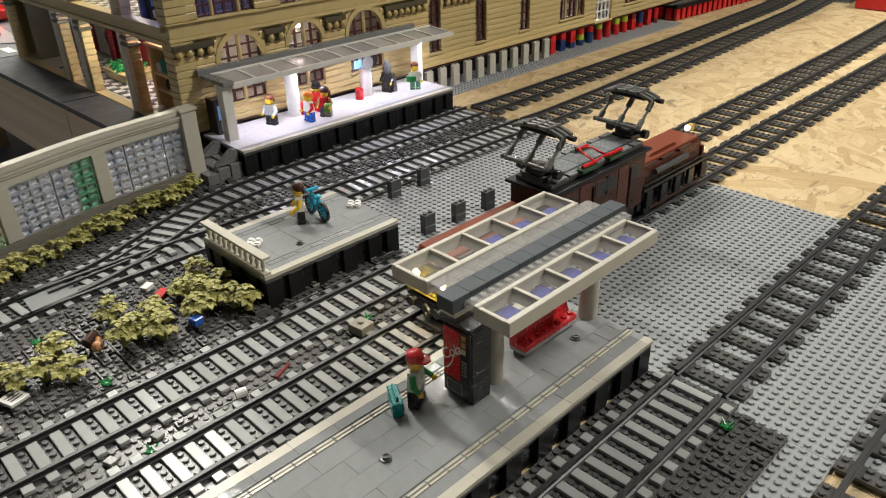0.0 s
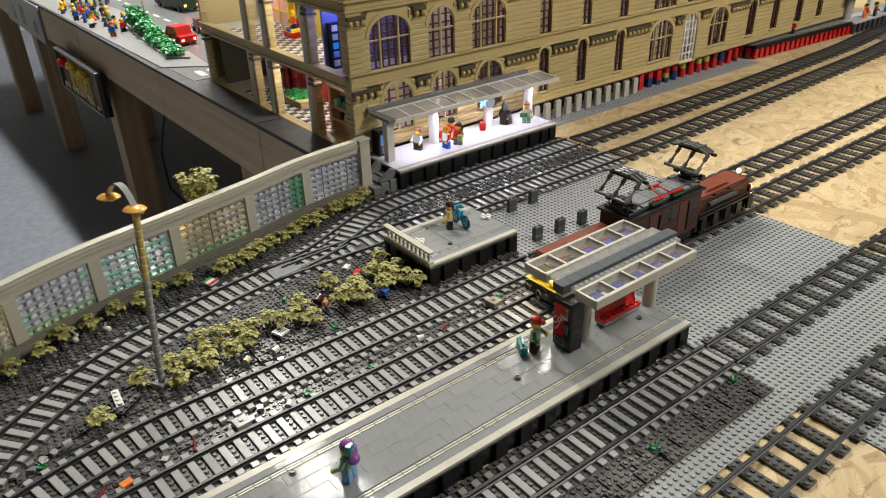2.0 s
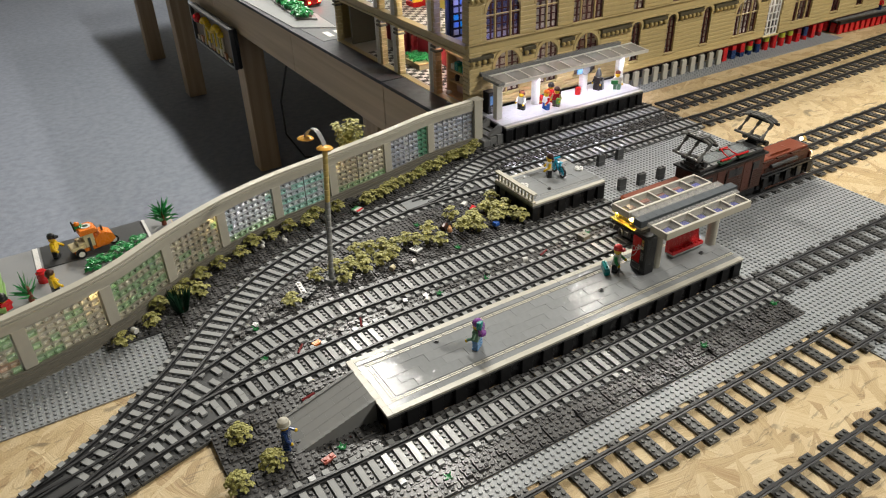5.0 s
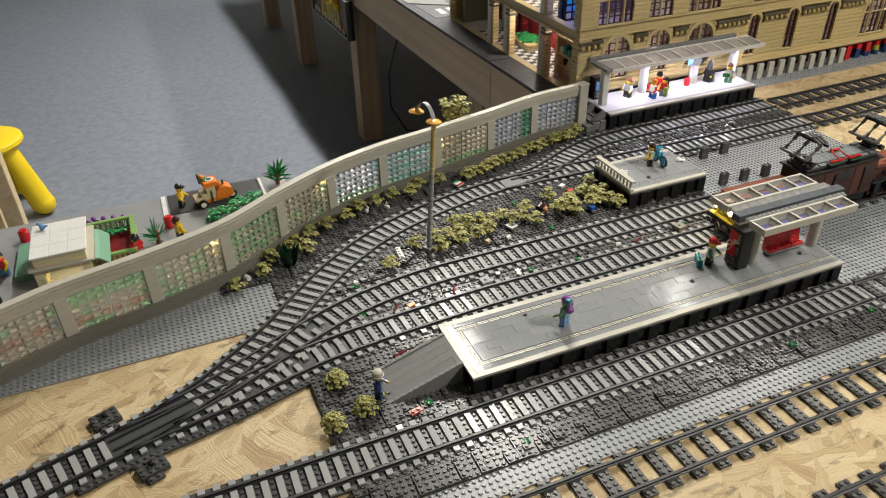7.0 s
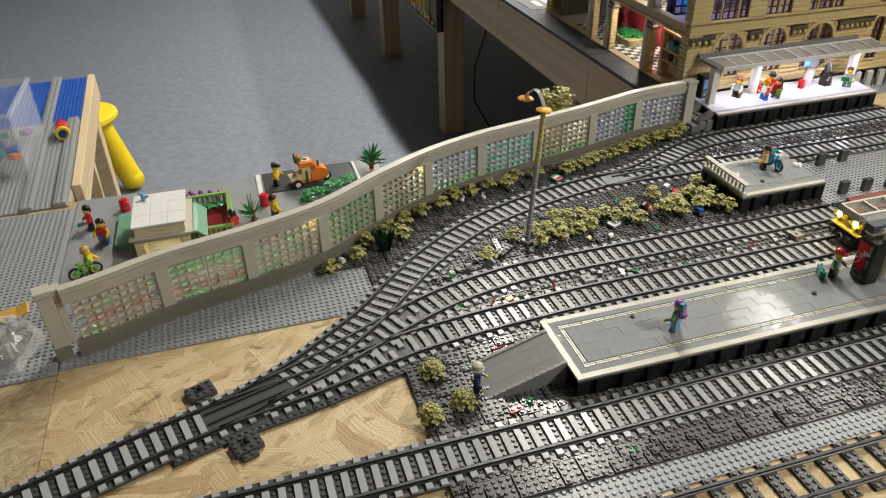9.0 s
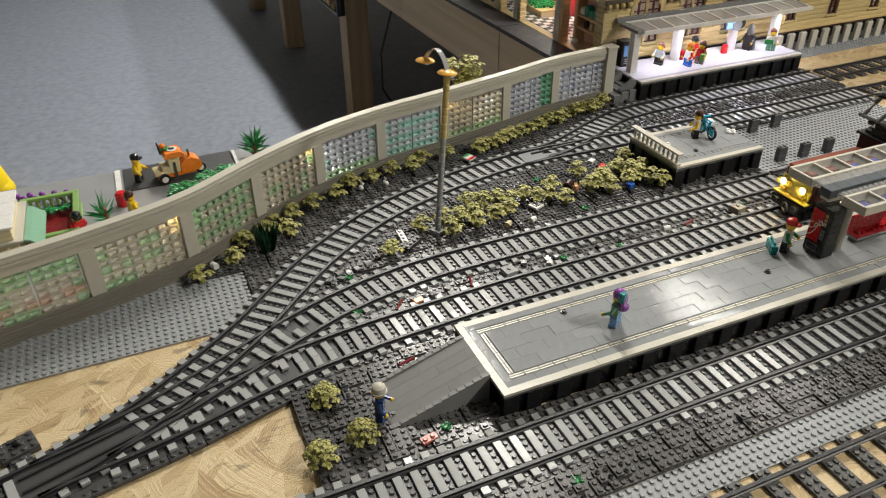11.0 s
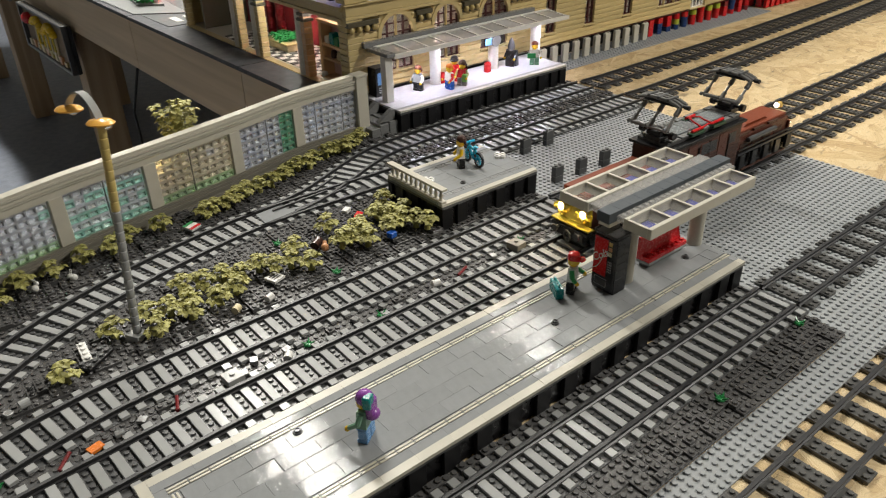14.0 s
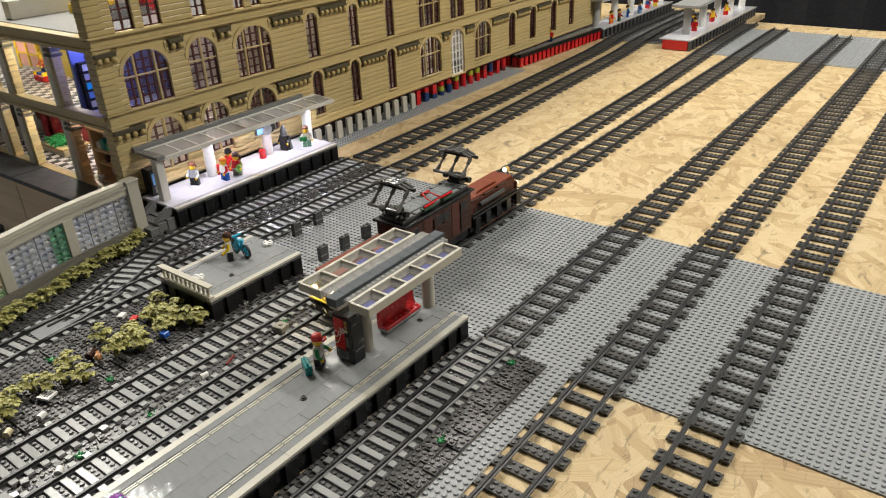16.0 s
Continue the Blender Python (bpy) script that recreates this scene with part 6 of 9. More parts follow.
def facade(t):
    rows = (
        (LOWER, SB, 10, TANLT, FAR_END),            # ground storey: from its floor up
        (UPPER, 0.1875, 9, TAN, FAR_END),
        (TOPROW, 0.3130, 9, TAN, 200.0),
    )
    for level, (wins, z0, n, material, end) in enumerate(rows):
        spans = {0: (SB + 0.024, 0.160), 1: (0.1885, 0.279), 2: (0.3140, 0.398)}[level]
        for k in range(n + (3 if level == 0 else 1)):
            z = z0 + k * BR
            if z + BR > (0.163, 0.292, 0.405)[level]:
                break
            # runs of brick between the openings
            x = FX + 0.4
            for a, b, kind in wins + [(end, end, 9)]:
                low, high = spans
                if level == 0 and kind == 2:
                    low = SB
                if kind == 1 and level == 0 and a < 120:
                    low = SB + 0.026
                hit = low - 0.004 < z + BR * 0.6 and z < high
                if hit or kind == 9:
                    if a - x > 0.3:
                        course(t, x, a, z, FY, (TANLT if level == 0 and x < 120 else TAN))
                    x = b
            # rounded corner of the storey is left to the quoins
        for a, b, kind in wins:
            low, high = spans
            if level == 0 and kind == 2:
                window(t, a, b, SB + 0.001, high, FY, True, 1, 6, PURE, 0.003)
            else:
                low = SB + 0.026 if (kind == 1 and level == 0 and a < 120) else low
                window(t, a, b, low, high, FY, kind > 0 or level < 2, 3 if b - a > 9 else 2 if kind else 1, 6 if level < 2 else 5, None, (0.003, 0.0125, 0.004)[level])
    # plain backing of the walls
    for wins, lo, hi, end in ((LOWER, SB, 0.1631, FAR_END), (UPPER, 0.1874, 0.2921, FAR_END), (TOPROW, 0.3129, 0.4059, 200.0)):
        x = FX + 0.6
        for a, b, kind in wins + [(end, end, 9)]:
            if a - x > 0.4:
                part("backing", Geo().box((x + 0.02) * S, (a - 0.02) * S, (FY + 0.3) * S, (FY + 0.98) * S, lo, hi), TAN, t)
            x = b
    # mouldings between the storeys
    for z0, z1, out, end in ((0.1632, 0.1680, 0.4, FAR_END), (0.1682, 0.1850, 0.15, FAR_END), (0.1852, 0.1873, 0.7, FAR_END), (0.2922, 0.2970, 0.5, FAR_END), (0.2972, 0.3090, 0.2, FAR_END), (0.3092, 0.3128, 0.9, FAR_END), (0.406, 0.420, 0.6, 200)):
        part("cornice", Geo().box((FX - out) * S, end * S, (FY - out) * S, (FY + 1) * S, z0, z1, 0.0004), TAN, t, "dark tan moulding")
    for wins, z in ((LOWER, 0.1450), (UPPER, 0.2720)):
        x = FX - 1.1
        for a, b, kind in wins:
            if a - x > 4.2:
                corbels(t, x + 0.8, a - 0.8, z, FY)
            x = b
    # quoins at the corner
    for z0, z1 in ((SB, 0.163), (0.1875, 0.292), (0.313, 0.405)):
        n = round((z1 - z0) / BR)
        for k in range(n):
            q = (z1 - z0) / n
            g = Geo().box((FX - 0.35) * S, (FX + 3.6) * S, (FY - 0.35) * S, (FY + 3) * S, z0 + k * q + 0.0002, z0 + (k + 1) * q - 0.0006, 0.0008)
            part("quoin", g, TAN, t)


def side(t):
    """The open side of the building towards the hall: piers, ledges and rooms."""
    deep = 175.0
    for z0, z1, out in ((SB - 0.004, SB, 0.3), (0.158, 0.164, 0.5), (0.1642, 0.1760, 0.2), (0.1762, 0.1830, 0.8), (0.288, 0.294, 0.5), (0.2942, 0.3060, 0.2), (0.3062, 0.3128, 0.9)):
        part("ledge", Geo().box((FX - out) * S, (FX + 1.5) * S, (FY + 1.02) * S, deep * S, z0, z1, 0.0005), TAN, t, "dark tan ledge")
    for level, (z0, z1) in enumerate(((SB, 0.158), (0.183, 0.288))):
        for y in (106.0, 128.0, 139.5, 173.6):
            n = int((z1 - z0) / BR)
            for k in range(n):
                g = Geo().box((FX - 0.2) * S, (FX + 1.8) * S, (y - 0.8) * S, (y + 0.8) * S, z0 + k * (z1 - z0) / n + 0.0002, z0 + (k + 1) * (z1 - z0) / n - 0.0004, 0.0006)
                part("pier_brick", g, TAN if level or y > 110 else NOUGAT2, t)
            part("capital", Geo().box((FX - 0.7) * S, (FX + 2.0) * S, (y - 1.5) * S, (y + 1.5) * S, z1 - 0.018, z1 - 0.0135, 0.0005).box((FX - 0.6) * S, (FX + 1.9) * S, (y - 1.4) * S, (y + 1.4) * S, z1 - 0.009, z1 - 0.004, 0.0005), CORBEL, t, "dark capital")
            if y < 170:
                part("pilaster", Geo().tube(((FX + 0.4) * S, (y + 2.2) * S, z0), ((FX + 0.4) * S, (y + 2.2) * S, z1), 0.0080, n=14), PURE, t, "white pilaster", True)
    # slabs and inner walls
    for z in (SB - 0.006, 0.164, 0.294):
        part("floor_slab", Geo().box((FX + 1.5) * S, 200 * S, (FY + 1.05) * S, deep * S, z, z + 0.006), WHITE, t)
    part("roof", Geo().box(121 * S, FAR_END * S, (FY + 1.05) * S, deep * S, 0.4205, 0.4265), DKGREY, t)
    part("terrace", Geo().box((FX + 2) * S, 121 * S, (FY + 1.1) * S, deep * S, 0.3001, 0.3128, 0.0004), LTGREY, t, "light grey roof terrace")
    part("terrace_wall", Geo().box((FX + 4) * S, 121 * S, 128 * S, 131 * S, 0.3129, 0.345, 0.0006), WHITE, t, "cream terrace wall")
    part("terrace_end", Geo().box(121 * S, 122 * S, (FY + 1.1) * S, 128 * S, 0.3129, 0.42), TAN, t)
    part("skylight", Geo().box(86 * S, 96 * S, 104 * S, 116 * S, 0.3129, 0.324, 0.0006).studs(86 * S, 10, 104 * S, 12, 0.324), STEPGREY, t, "dark studded roof block")
    part("roof_box", Geo().box(97 * S, 105 * S, 108 * S, 116 * S, 0.3129, 0.345, 0.0006), RED, t, "red roof box")
    part("roof_box", Geo().box(87 * S, 96 * S, 118 * S, 124 * S, 0.3129, 0.330, 0.0006), YELLOW, t, "yellow roof box")
    part("back_wall", Geo().box((FX + 1) * S, FAR_END * S, (deep + 0.02) * S, (deep + 1) * S, SB, 0.42), TAN, t)
    part("end_wall", Geo().box((FAR_END + 0.02) * S, (FAR_END + 1) * S, FY * S, deep * S, SB, 0.42), TAN, t)
    part("plinth", Geo().box((FX + 0.5) * S, FAR_END * S, (FY + 5.4) * S, deep * S, -0.0015, SB - 0.0062), DKGREY, t)
    for z0, z1, wall in ((SB, 0.164, RED2), (0.170, 0.294, YELLOW2), ):
        xw = 86.5 if z0 < 0.1 else 90
        part("room_wall", Geo().box(xw * S, (xw + 1) * S, 112 * S, (deep if z0 < 0.1 else 146.9) * S, z0, z1), wall, t)
        if z0 > 0.1:
            part("room_wall", Geo().box(xw * S, (xw + 1) * S, 147.02 * S, deep * S, z0, z1), WHITE, t, "white wall of the end room")
        part("room_wall", Geo().box((FX + 3) * S, 200 * S, 104.0 * S, 104.8 * S, z0, z1), WHITE if z0 < 0.1 else BLUE_LIT_WALL if z0 < 0.2 else WHITE, t)
        part("inner_wall", Geo().box(97 * S, 290 * S, 100.0 * S, 100.8 * S, z0, z1), WHITE, t)
    # wall added to stop the lamp light; its dark colour gives the dim room
    part("room_wall", Geo().box((FX + 2) * S, 86.4 * S, 166 * S, 167 * S, SB, 0.164), CORBEL, t, "added inner wall, coloured dark for the unlit room")
    # chequered floors
    dark = shared(Geo().box(0.0002, 2 * S - 0.0002, 0.0002, 2 * S - 0.0002, 0, 0.0016, 0.0002), BLACK, "floor_tile")
    pale = shared(Geo().box(0.0002, 2 * S - 0.0002, 0.0002, 2 * S - 0.0002, 0, 0.0016, 0.0002), PURE, "floor_tile")
    for z in (SB + 0.0001, 0.1701):
        for i in range(10):
            for j in range(29 if z > 0.1 else 24):
                put("floor_tile", dark if (i + j) % 2 else pale, t, pose((FX + 2 + 2 * i) * S, (106 + 2 * j) * S, z))


NOUGAT2 = plastic("light_nougat_plastic", (0.62, 0.40, 0.22), 0.3)
RED2 = plastic("red_room_wall_plastic", (0.30, 0.03, 0.035), 0.35)
YELLOW2 = plastic("yellow_room_wall_plastic", (0.72, 0.55, 0.10), 0.35)
# the room's blue LED light is also put into this wall colour
BLUE_LIT_WALL = plastic("blue_lit_room_wall_plastic", (0.10, 0.13, 0.30), 0.35)


def station():
    t = thing("station_building", "large dark tan brick-built toy station with arched windows", "building")
    facade(t)
    side(t)
    return t


station()


# furniture seen through the open side
def room_things():
    t = thing("planter_table", "low tan table covered with bright green plants", "table", (80.6 * S, 131.6 * S, SB + 0.0018))
    part("box", Geo().box(-0.026, 0.026, -0.044, 0.044, 0.0, 0.012, 0.001), CREAM, t)
    part("rim", Geo().box(-0.029, 0.029, -0.047, 0.047, 0.0121, 0.0165, 0.0008), TAN, t)
    plant = shared(leaf_mesh().turned(Matrix.Diagonal((1.7, 1.7, 1.8, 1))), GREEN, "plant")
    for k in range(15):
        a = k * 2.4
        put("plant", plant, t, pose(0.022 * math.cos(a) * (0.35 + 0.04 * k), 0.040 * math.sin(a) * (0.35 + 0.04 * k), 0.019 + 0.002 * (k % 3), 0, 0, 40 * k))
    t = thing("poster", "white wall panel with a round red emblem", "poster", (86.4 * S, 154.4 * S, SB))
    part("panel", Geo().box(-0.0012, 0, -0.042, 0.060, 0.002, 0.118), PURE, t)
    part("disc", Geo().tube((-0.0014, 0, 0.038), (-0.0030, 0, 0.038), 0.0125, n=20), DKRED, t)
    for y in (142.0, 147.6):
        t = thing("inner_column", "dark red ribbed column in the ground floor room", "column", (84.6 * S, y * S, SB + 0.0018))
        for k in range(9):
            part("drum", Geo().lathe([(0.0095, 0.0118 * k), (0.0095, 0.0118 * k + 0.010), (0.0080, 0.0118 * k + 0.0117)], 14), DKRED, t)
    t = thing("picture", "pink picture in a broad yellow frame on a white wall", "picture", (89.9 * S, 158.0 * S, 0.172))
    part("panel", Geo().box(-0.0012, 0, -0.044, 0.044, 0.006, 0.062), plastic("pink_print", (0.70, 0.34, 0.28)), t, "pink print")
    for y0, y1, z0, z1 in ((-0.052, 0.052, 0.062, 0.072), (-0.052, -0.0442, 0.0, 0.0618), (0.0442, 0.052, 0.0, 0.0618), (-0.0034, 0.0034, 0.006, 0.0618), (-0.0440, 0.0440, 0.032, 0.036)):
        part("frame", Geo().box(-0.004, -0.0014, y0, y1, z0, z1, 0.0004), YELLOW, t, "yellow frame bar")
    t = thing("curtain", "yellow curtain strip hanging beside the picture", "curtain", (89.7 * S, 148.8 * S, 0.1720))
    out = [(-0.004 - 0.0018 * math.sin(k * 1.3), -0.010 + 0.002 * k) for k in range(11)]
    part("cloth", Geo().prism(out + [(0, y) for x, y in out[::-1]], 0.010, 0.106, "z"), YELLOW, t)
    t = thing("armchair", "red and blue toy armchair on a chequered floor", "chair", (85.4 * S, 141.0 * S, 0.1718))
    part("seat", Geo().box(-0.018, 0.018, -0.020, 0.020, 0, 0.012, 0.001), RED, t)
    part("backrest", Geo().box(0.010, 0.018, -0.020, 0.020, 0.0121, 0.034, 0.001), RED, t)
    for y in (-0.020, 0.0142):
        part("armrest", Geo().box(-0.018, 0.0098, y, y + 0.0058, 0.0121, 0.020, 0.001), YELLOW, t, "yellow armrest")
    part("cushion", Geo().box(-0.014, 0.009, -0.0138, 0.0138, 0.0122, 0.018, 0.001), BLUE, t)
    figure("toy_figure", "toy figure in orange seated in the upper room", 85.2, 141.0, 0.186, 180, DKBLUE, ORANGE, RED, hair=YELLOW)
    t = thing("bookcase", "dark bookcase against a blue lit wall", "bookcase", (79 * S, 103.4 * S, 0.1702))
    part("case", Geo().box(-0.03, 0.045, -0.006, 0.004, 0, 0.085, 0.0006), BLACK, t)
    for k in range(5):
        for j in range(4):
            x = -0.026 + 0.017 * j
            part("book", Geo().box(x, x + 0.012, -0.0085, -0.0062, 0.006 + 0.016 * k, 0.017 + 0.016 * k, 0.0004), (WHITE, MEDBLUE, AZURE, LTGREY)[(k + j) % 4], t)
    t = thing("shop_shelf", "nougat coloured open shelf with teal goods and pink panel", "shelf", (74.2 * S, 98.6 * S, SB + 0.0002))
    for y in (-0.042, 0.032):
        part("upright", Geo().box(-0.004, 0.018, y, y + 0.009, 0, 0.098, 0.0006), NOUGAT2, t)
    for z in (0.0, 0.034, 0.058, 0.0982):
        part("board", Geo().box(-0.006, 0.020, -0.044, 0.043, z, z + 0.0045, 0.0006) if z in (0.0, 0.0982) else Geo().box(-0.003, 0.018, -0.0328, 0.0318, z, z + 0.004, 0.0004), NOUGAT2, t)
    part("back_panel", Geo().box(0.0182, 0.0198, -0.042, 0.041, 0.005, 0.0980), plastic("pale_pink_panel", (0.62, 0.42, 0.40)), t, "pale pink back panel")
    for k, (c, h) in enumerate(((TEAL, 0.018), (GREEN, 0.014), (TEAL, 0.020), (PURE, 0.012))):
        y = -0.030 + 0.0155 * k
        part("box", Geo().box(0.0, 0.014, y, y + 0.012, 0.0622, 0.0622 + h, 0.0008), c, t)
    for k, c in enumerate((PURE, CREAM, DKBROWN)):
        y = -0.028 + 0.019 * k
        part("jar", Geo().lathe([(0.005, 0.0382), (0.006, 0.044), (0.005, 0.050), (0.003, 0.052)], 12, (0.006, y, 0)), c, t, smooth=True)
    ball = thing("white_ball", "small white ball on the shop floor", "ball", (73.9 * S, 102.9 * S, SB + 0.0002))
    part("shell", Geo().ball((0, 0, 0.0062), 0.0062, 12, 8), PURE, ball, "", True)


room_things()


def inner_lamp(where, watts, rgb, r=0.01):
    data = bpy.data.lights.new("room_led", "POINT")
    data.energy, data.color, data.shadow_soft_size = watts, rgb, r
    ob = new("room_led", data)
    ob.location = where
    return ob


inner_lamp((79 * S, 97 * S, 0.275), 0.32, (0.26, 0.30, 1.0))
inner_lamp((80 * S, 162 * S, 0.275), 0.35, (0.95, 0.96, 1.0))
inner_lamp((79 * S, 122 * S, 0.275), 0.55, (1.0, 0.95, 0.88))
inner_lamp((79 * S, 121 * S, 0.150), 0.55, (1.0, 0.95, 0.88))
inner_lamp((78 * S, 97 * S, 0.150), 0.30, (1.0, 0.90, 0.84))
inner_lamp((111 * S, 95 * S, 0.275), 0.12, (1.0, 0.80, 0.78))
inner_lamp((100 * S, 95 * S, 0.150), 0.12, (1.0, 0.80, 0.72))
inner_lamp((150 * S, 95 * S, 0.27), 0.12, (1.0, 0.9, 0.85))
inner_lamp((190 * S, 95 * S, 0.150), 0.14, (1.0, 0.9, 0.85))


# ---------------------------------------------------------------- the platform before the station
STOP = SB - 0.0036  # level of the platform before the station


def station_platform():
    x0, x1, y0, y1, top = 73.6, 121.6, 74.2, 87.6, STOP
    t = thing("station_front_platform", "pale grey platform on dark bricks before the station", "platform")
    z = top - PL
    brick_base(t, x0, x1, y0, y1, z)
    e4, big = flat_tile(4, 1, WHITE), flat_tile(4, 2, LILAC_LIT)
    for k in range(12):
        lay("edge_tile", e4, t, x0 + 4 * k, y0, z, 0.2)
        lay("edge_tile", flat_tile(4, 1, LTGREY), t, x0 + 4 * k, y0 + 1, z, 0.2)
        for r in range(5):
            lay("tile", big, t, x0 + 4 * k, y0 + 2 + 2 * r, z, 0.2)
        lay("tile", flat_tile(4, 1, LILAC_LIT), t, x0 + 4 * k, y0 + 12, z, 0.2)
    s = thing("platform_steps", "dark grey sloped steps at the end of the station platform", "steps", (73.4 * S, 78.5 * S, 0))
    for k, (a, h) in enumerate(((0, 0.024), (-2.2, 0.022), (-4.2, 0.018))):
        part("block", Geo().box((a - 2) * S, a * S - 0.0002, -3.5 * S, 6 * S, 0, h, 0.0004), STEPGREY, s)
    for y in (-3.0, 2.5):
        part("slope", Geo().prism([(-4.2 * S, 0.0242), (-0.2 * S, 0.0242), (-0.2 * S, 0.0405), (-1.0 * S, 0.0405)], y * S, (y + 1.2) * S), STEPGREY, s, "dark sloped brick")
    c = thing("station_canopy", "long grey canopy with clear panes on white columns", "canopy")
    cx0, cx1, zc = 76.3, 127.2, 0.1085
    n = 11
    part("front_rail", Geo().box(cx0 * S, cx1 * S, 79.2 * S, 79.9 * S, zc, zc + 0.0068, 0.0004), CANOPY, c)
    part("back_rail", Geo().box(cx0 * S, cx1 * S, 85.8 * S, 86.5 * S, zc + 0.004, zc + 0.0105, 0.0004), CANOPY, c)
    part("gutter", Geo().box((cx0 - 2) * S, (cx1 - 4) * S, 86.6 * S, 87.9 * S, zc + 0.0085, zc + 0.0170, 0.0004), STEPGREY, c, "mid grey gutter")
    for k in range(n + 1):
        x = cx0 + k * (cx1 - cx0 - 0.5) / n
        out = [(79.9 * S, zc + 0.0004), (85.8 * S, zc + 0.0044), (85.8 * S, zc + 0.0095), (79.9 * S, zc + 0.0060)]
        part("crossbar", Geo().prism(out, x * S, (x + 0.5) * S, "x"), CANOPY, c)
        if k < n:
            out = [(79.9 * S, zc + 0.0030), (85.8 * S, zc + 0.0070), (85.8 * S, zc + 0.0086), (79.9 * S, zc + 0.0046)]
            part("pane", Geo().prism(out, (x + 0.5) * S, (x + (cx1 - cx0 - 0.5) / n) * S, "x"), HAZE, c, "hazy grey roof pane")
    part("end_post", Geo().box(74.6 * S, 76.4 * S, 80 * S, 81.8 * S, STOP, zc + 0.004, 0.0005), CANOPY, c, "square grey end post")
    part("end_beam", Geo().box(74.6 * S, 76.6 * S, 79.2 * S, 86.5 * S, zc + 0.0042, zc + 0.010, 0.0005), STEPGREY, c)
    for x in (90.2, 107.2, 123.0 - 2.2):
        part("column", Geo().lathe([(0.0095, STOP), (0.0095, zc + 0.002)], 18, (x * S, 83.8 * S, 0)), PURE, c, "round white column", True)
    for x in (82, 92, 102, 112, 122):
        part("led_strip", Geo().box((x - 0.6) * S, (x + 0.6) * S, 85.0 * S, 85.4 * S, zc + 0.0005, zc + 0.0015), LEDMAT, c, "white light strip under the roof")
        data = bpy.data.lights.new("canopy_led", "AREA")
        data.shape, data.size, data.size_y, data.energy, data.color = "RECTANGLE", 0.03, 0.008, 0.09, (0.86, 0.84, 1.0)
        ob = new("canopy_led", data)
        ob.matrix_world = look((x * S, 81.0 * S, zc - 0.001), (x * S, 80.2 * S, 0.03))
    k = thing("ticket_machine", "black ticket machine with a lit blue screen panel", "ticket machine", (77 * S, 85.8 * S, STOP))
    part("body", Geo().box(-2 * S, 1 * S, -1.4 * S, 1.4 * S, 0, 0.048, 0.0006), BLACK, k)
    part("poster", Geo().box(-1.5 * S, 0.6 * S, -1.4 * S - 0.0005, -1.4 * S, 0.020, 0.040), MEDBLUE, k, "pale blue screen panel")
    for r in range(3):
        part("print_bar", Geo().box(-1.3 * S, 0.4 * S, -1.4 * S - 0.0009, -1.4 * S - 0.0006, 0.006 + 0.004 * r, 0.008 + 0.004 * r), LTGREY, k)


CANOPY = plastic("canopy_grey_plastic", (0.60, 0.59, 0.55), 0.3)
# pale tile with the lavender light on the platform put into its colour
LILAC_LIT = plastic("lilac_lit_tile_plastic", (0.52, 0.52, 0.56), 0.18, 0.05, 60)
LEDMAT = glow("white_led", (0.85, 0.87, 1.0), 1.2)
station_platform()
figure("toy_figure", "toy figure in white and black with brown hair", 84.4, 82.4, STOP, 200, BLACK, LTGREY, PURE, hair=BROWN)
figure("toy_figure", "small toy figure in red and blue", 90.0, 78.8, STOP, 180, BLUE, PURE, RED, hair=ORANGE)
figure("toy_figure", "toy figure in red with olive coat", 93.6, 78.8, STOP, 210, STONE, RED, OLIVE, hair=DKBROWN, style="long", carry=((0.006, 0.006, 0.008, 0.006, 0.008, 0.012), LIME))
figure("toy_figure", "toy guard figure in red with black cap", 94.6, 82.6, STOP, 190, RED, RED, RED, hair=BLACK, style="helmet")
figure("toy_figure", "toy figure in a long black cloak and pointed hood", 111.6, 82.4, STOP, 200, BLACK, BLACK, BLACK, head=LTGREY, hair=DKGREY, style="cloak", skirt=True)
figure("toy_figure", "toy figure in pale green holding a striped tile", 116.2, 79.4, STOP, 230, SAND, WHITE, WHITE, hair=BROWN, carry=((0.010, -0.006, 0.014, 0.003, 0.014, 0.008), GREEN))
for x, y in ((91.6, 83.4), (104.4, 82.6)):
    t = thing("litter_bin", "red ribbed toy litter bin on the station platform", "bin", (x * S, y * S, STOP))
    part("drum", Geo().lathe([(0.0062, 0), (0.0066, 0.002), (0.0062, 0.004), (0.0066, 0.007), (0.0062, 0.010), (0.0068, 0.014), (0.0058, 0.0155)], 14), RED, t, smooth=True)
    part("lid", Geo().lathe([(0.0058, 0.0155), (0.0058, 0.017), (0.003, 0.018)], 14), RED, t, smooth=True)
t = thing("platform_sign", "blue and white round sign fixed to a column", "sign", (106.2 * S, 82.4 * S, 0.092))
part("board", Geo().box(-0.022, 0.0, -0.0012, 0.0012, -0.006, 0.006, 0.0005), MEDBLUE, t)
part("disc", Geo().tube((0.003, -0.003, 0), (0.003, 0.001, 0), 0.0105, n=20), LTGREY, t)
part("dark_disc", Geo().tube((0.013, -0.002, 0.002), (0.013, 0.002, 0.002), 0.010, n=20), BLACK, t)


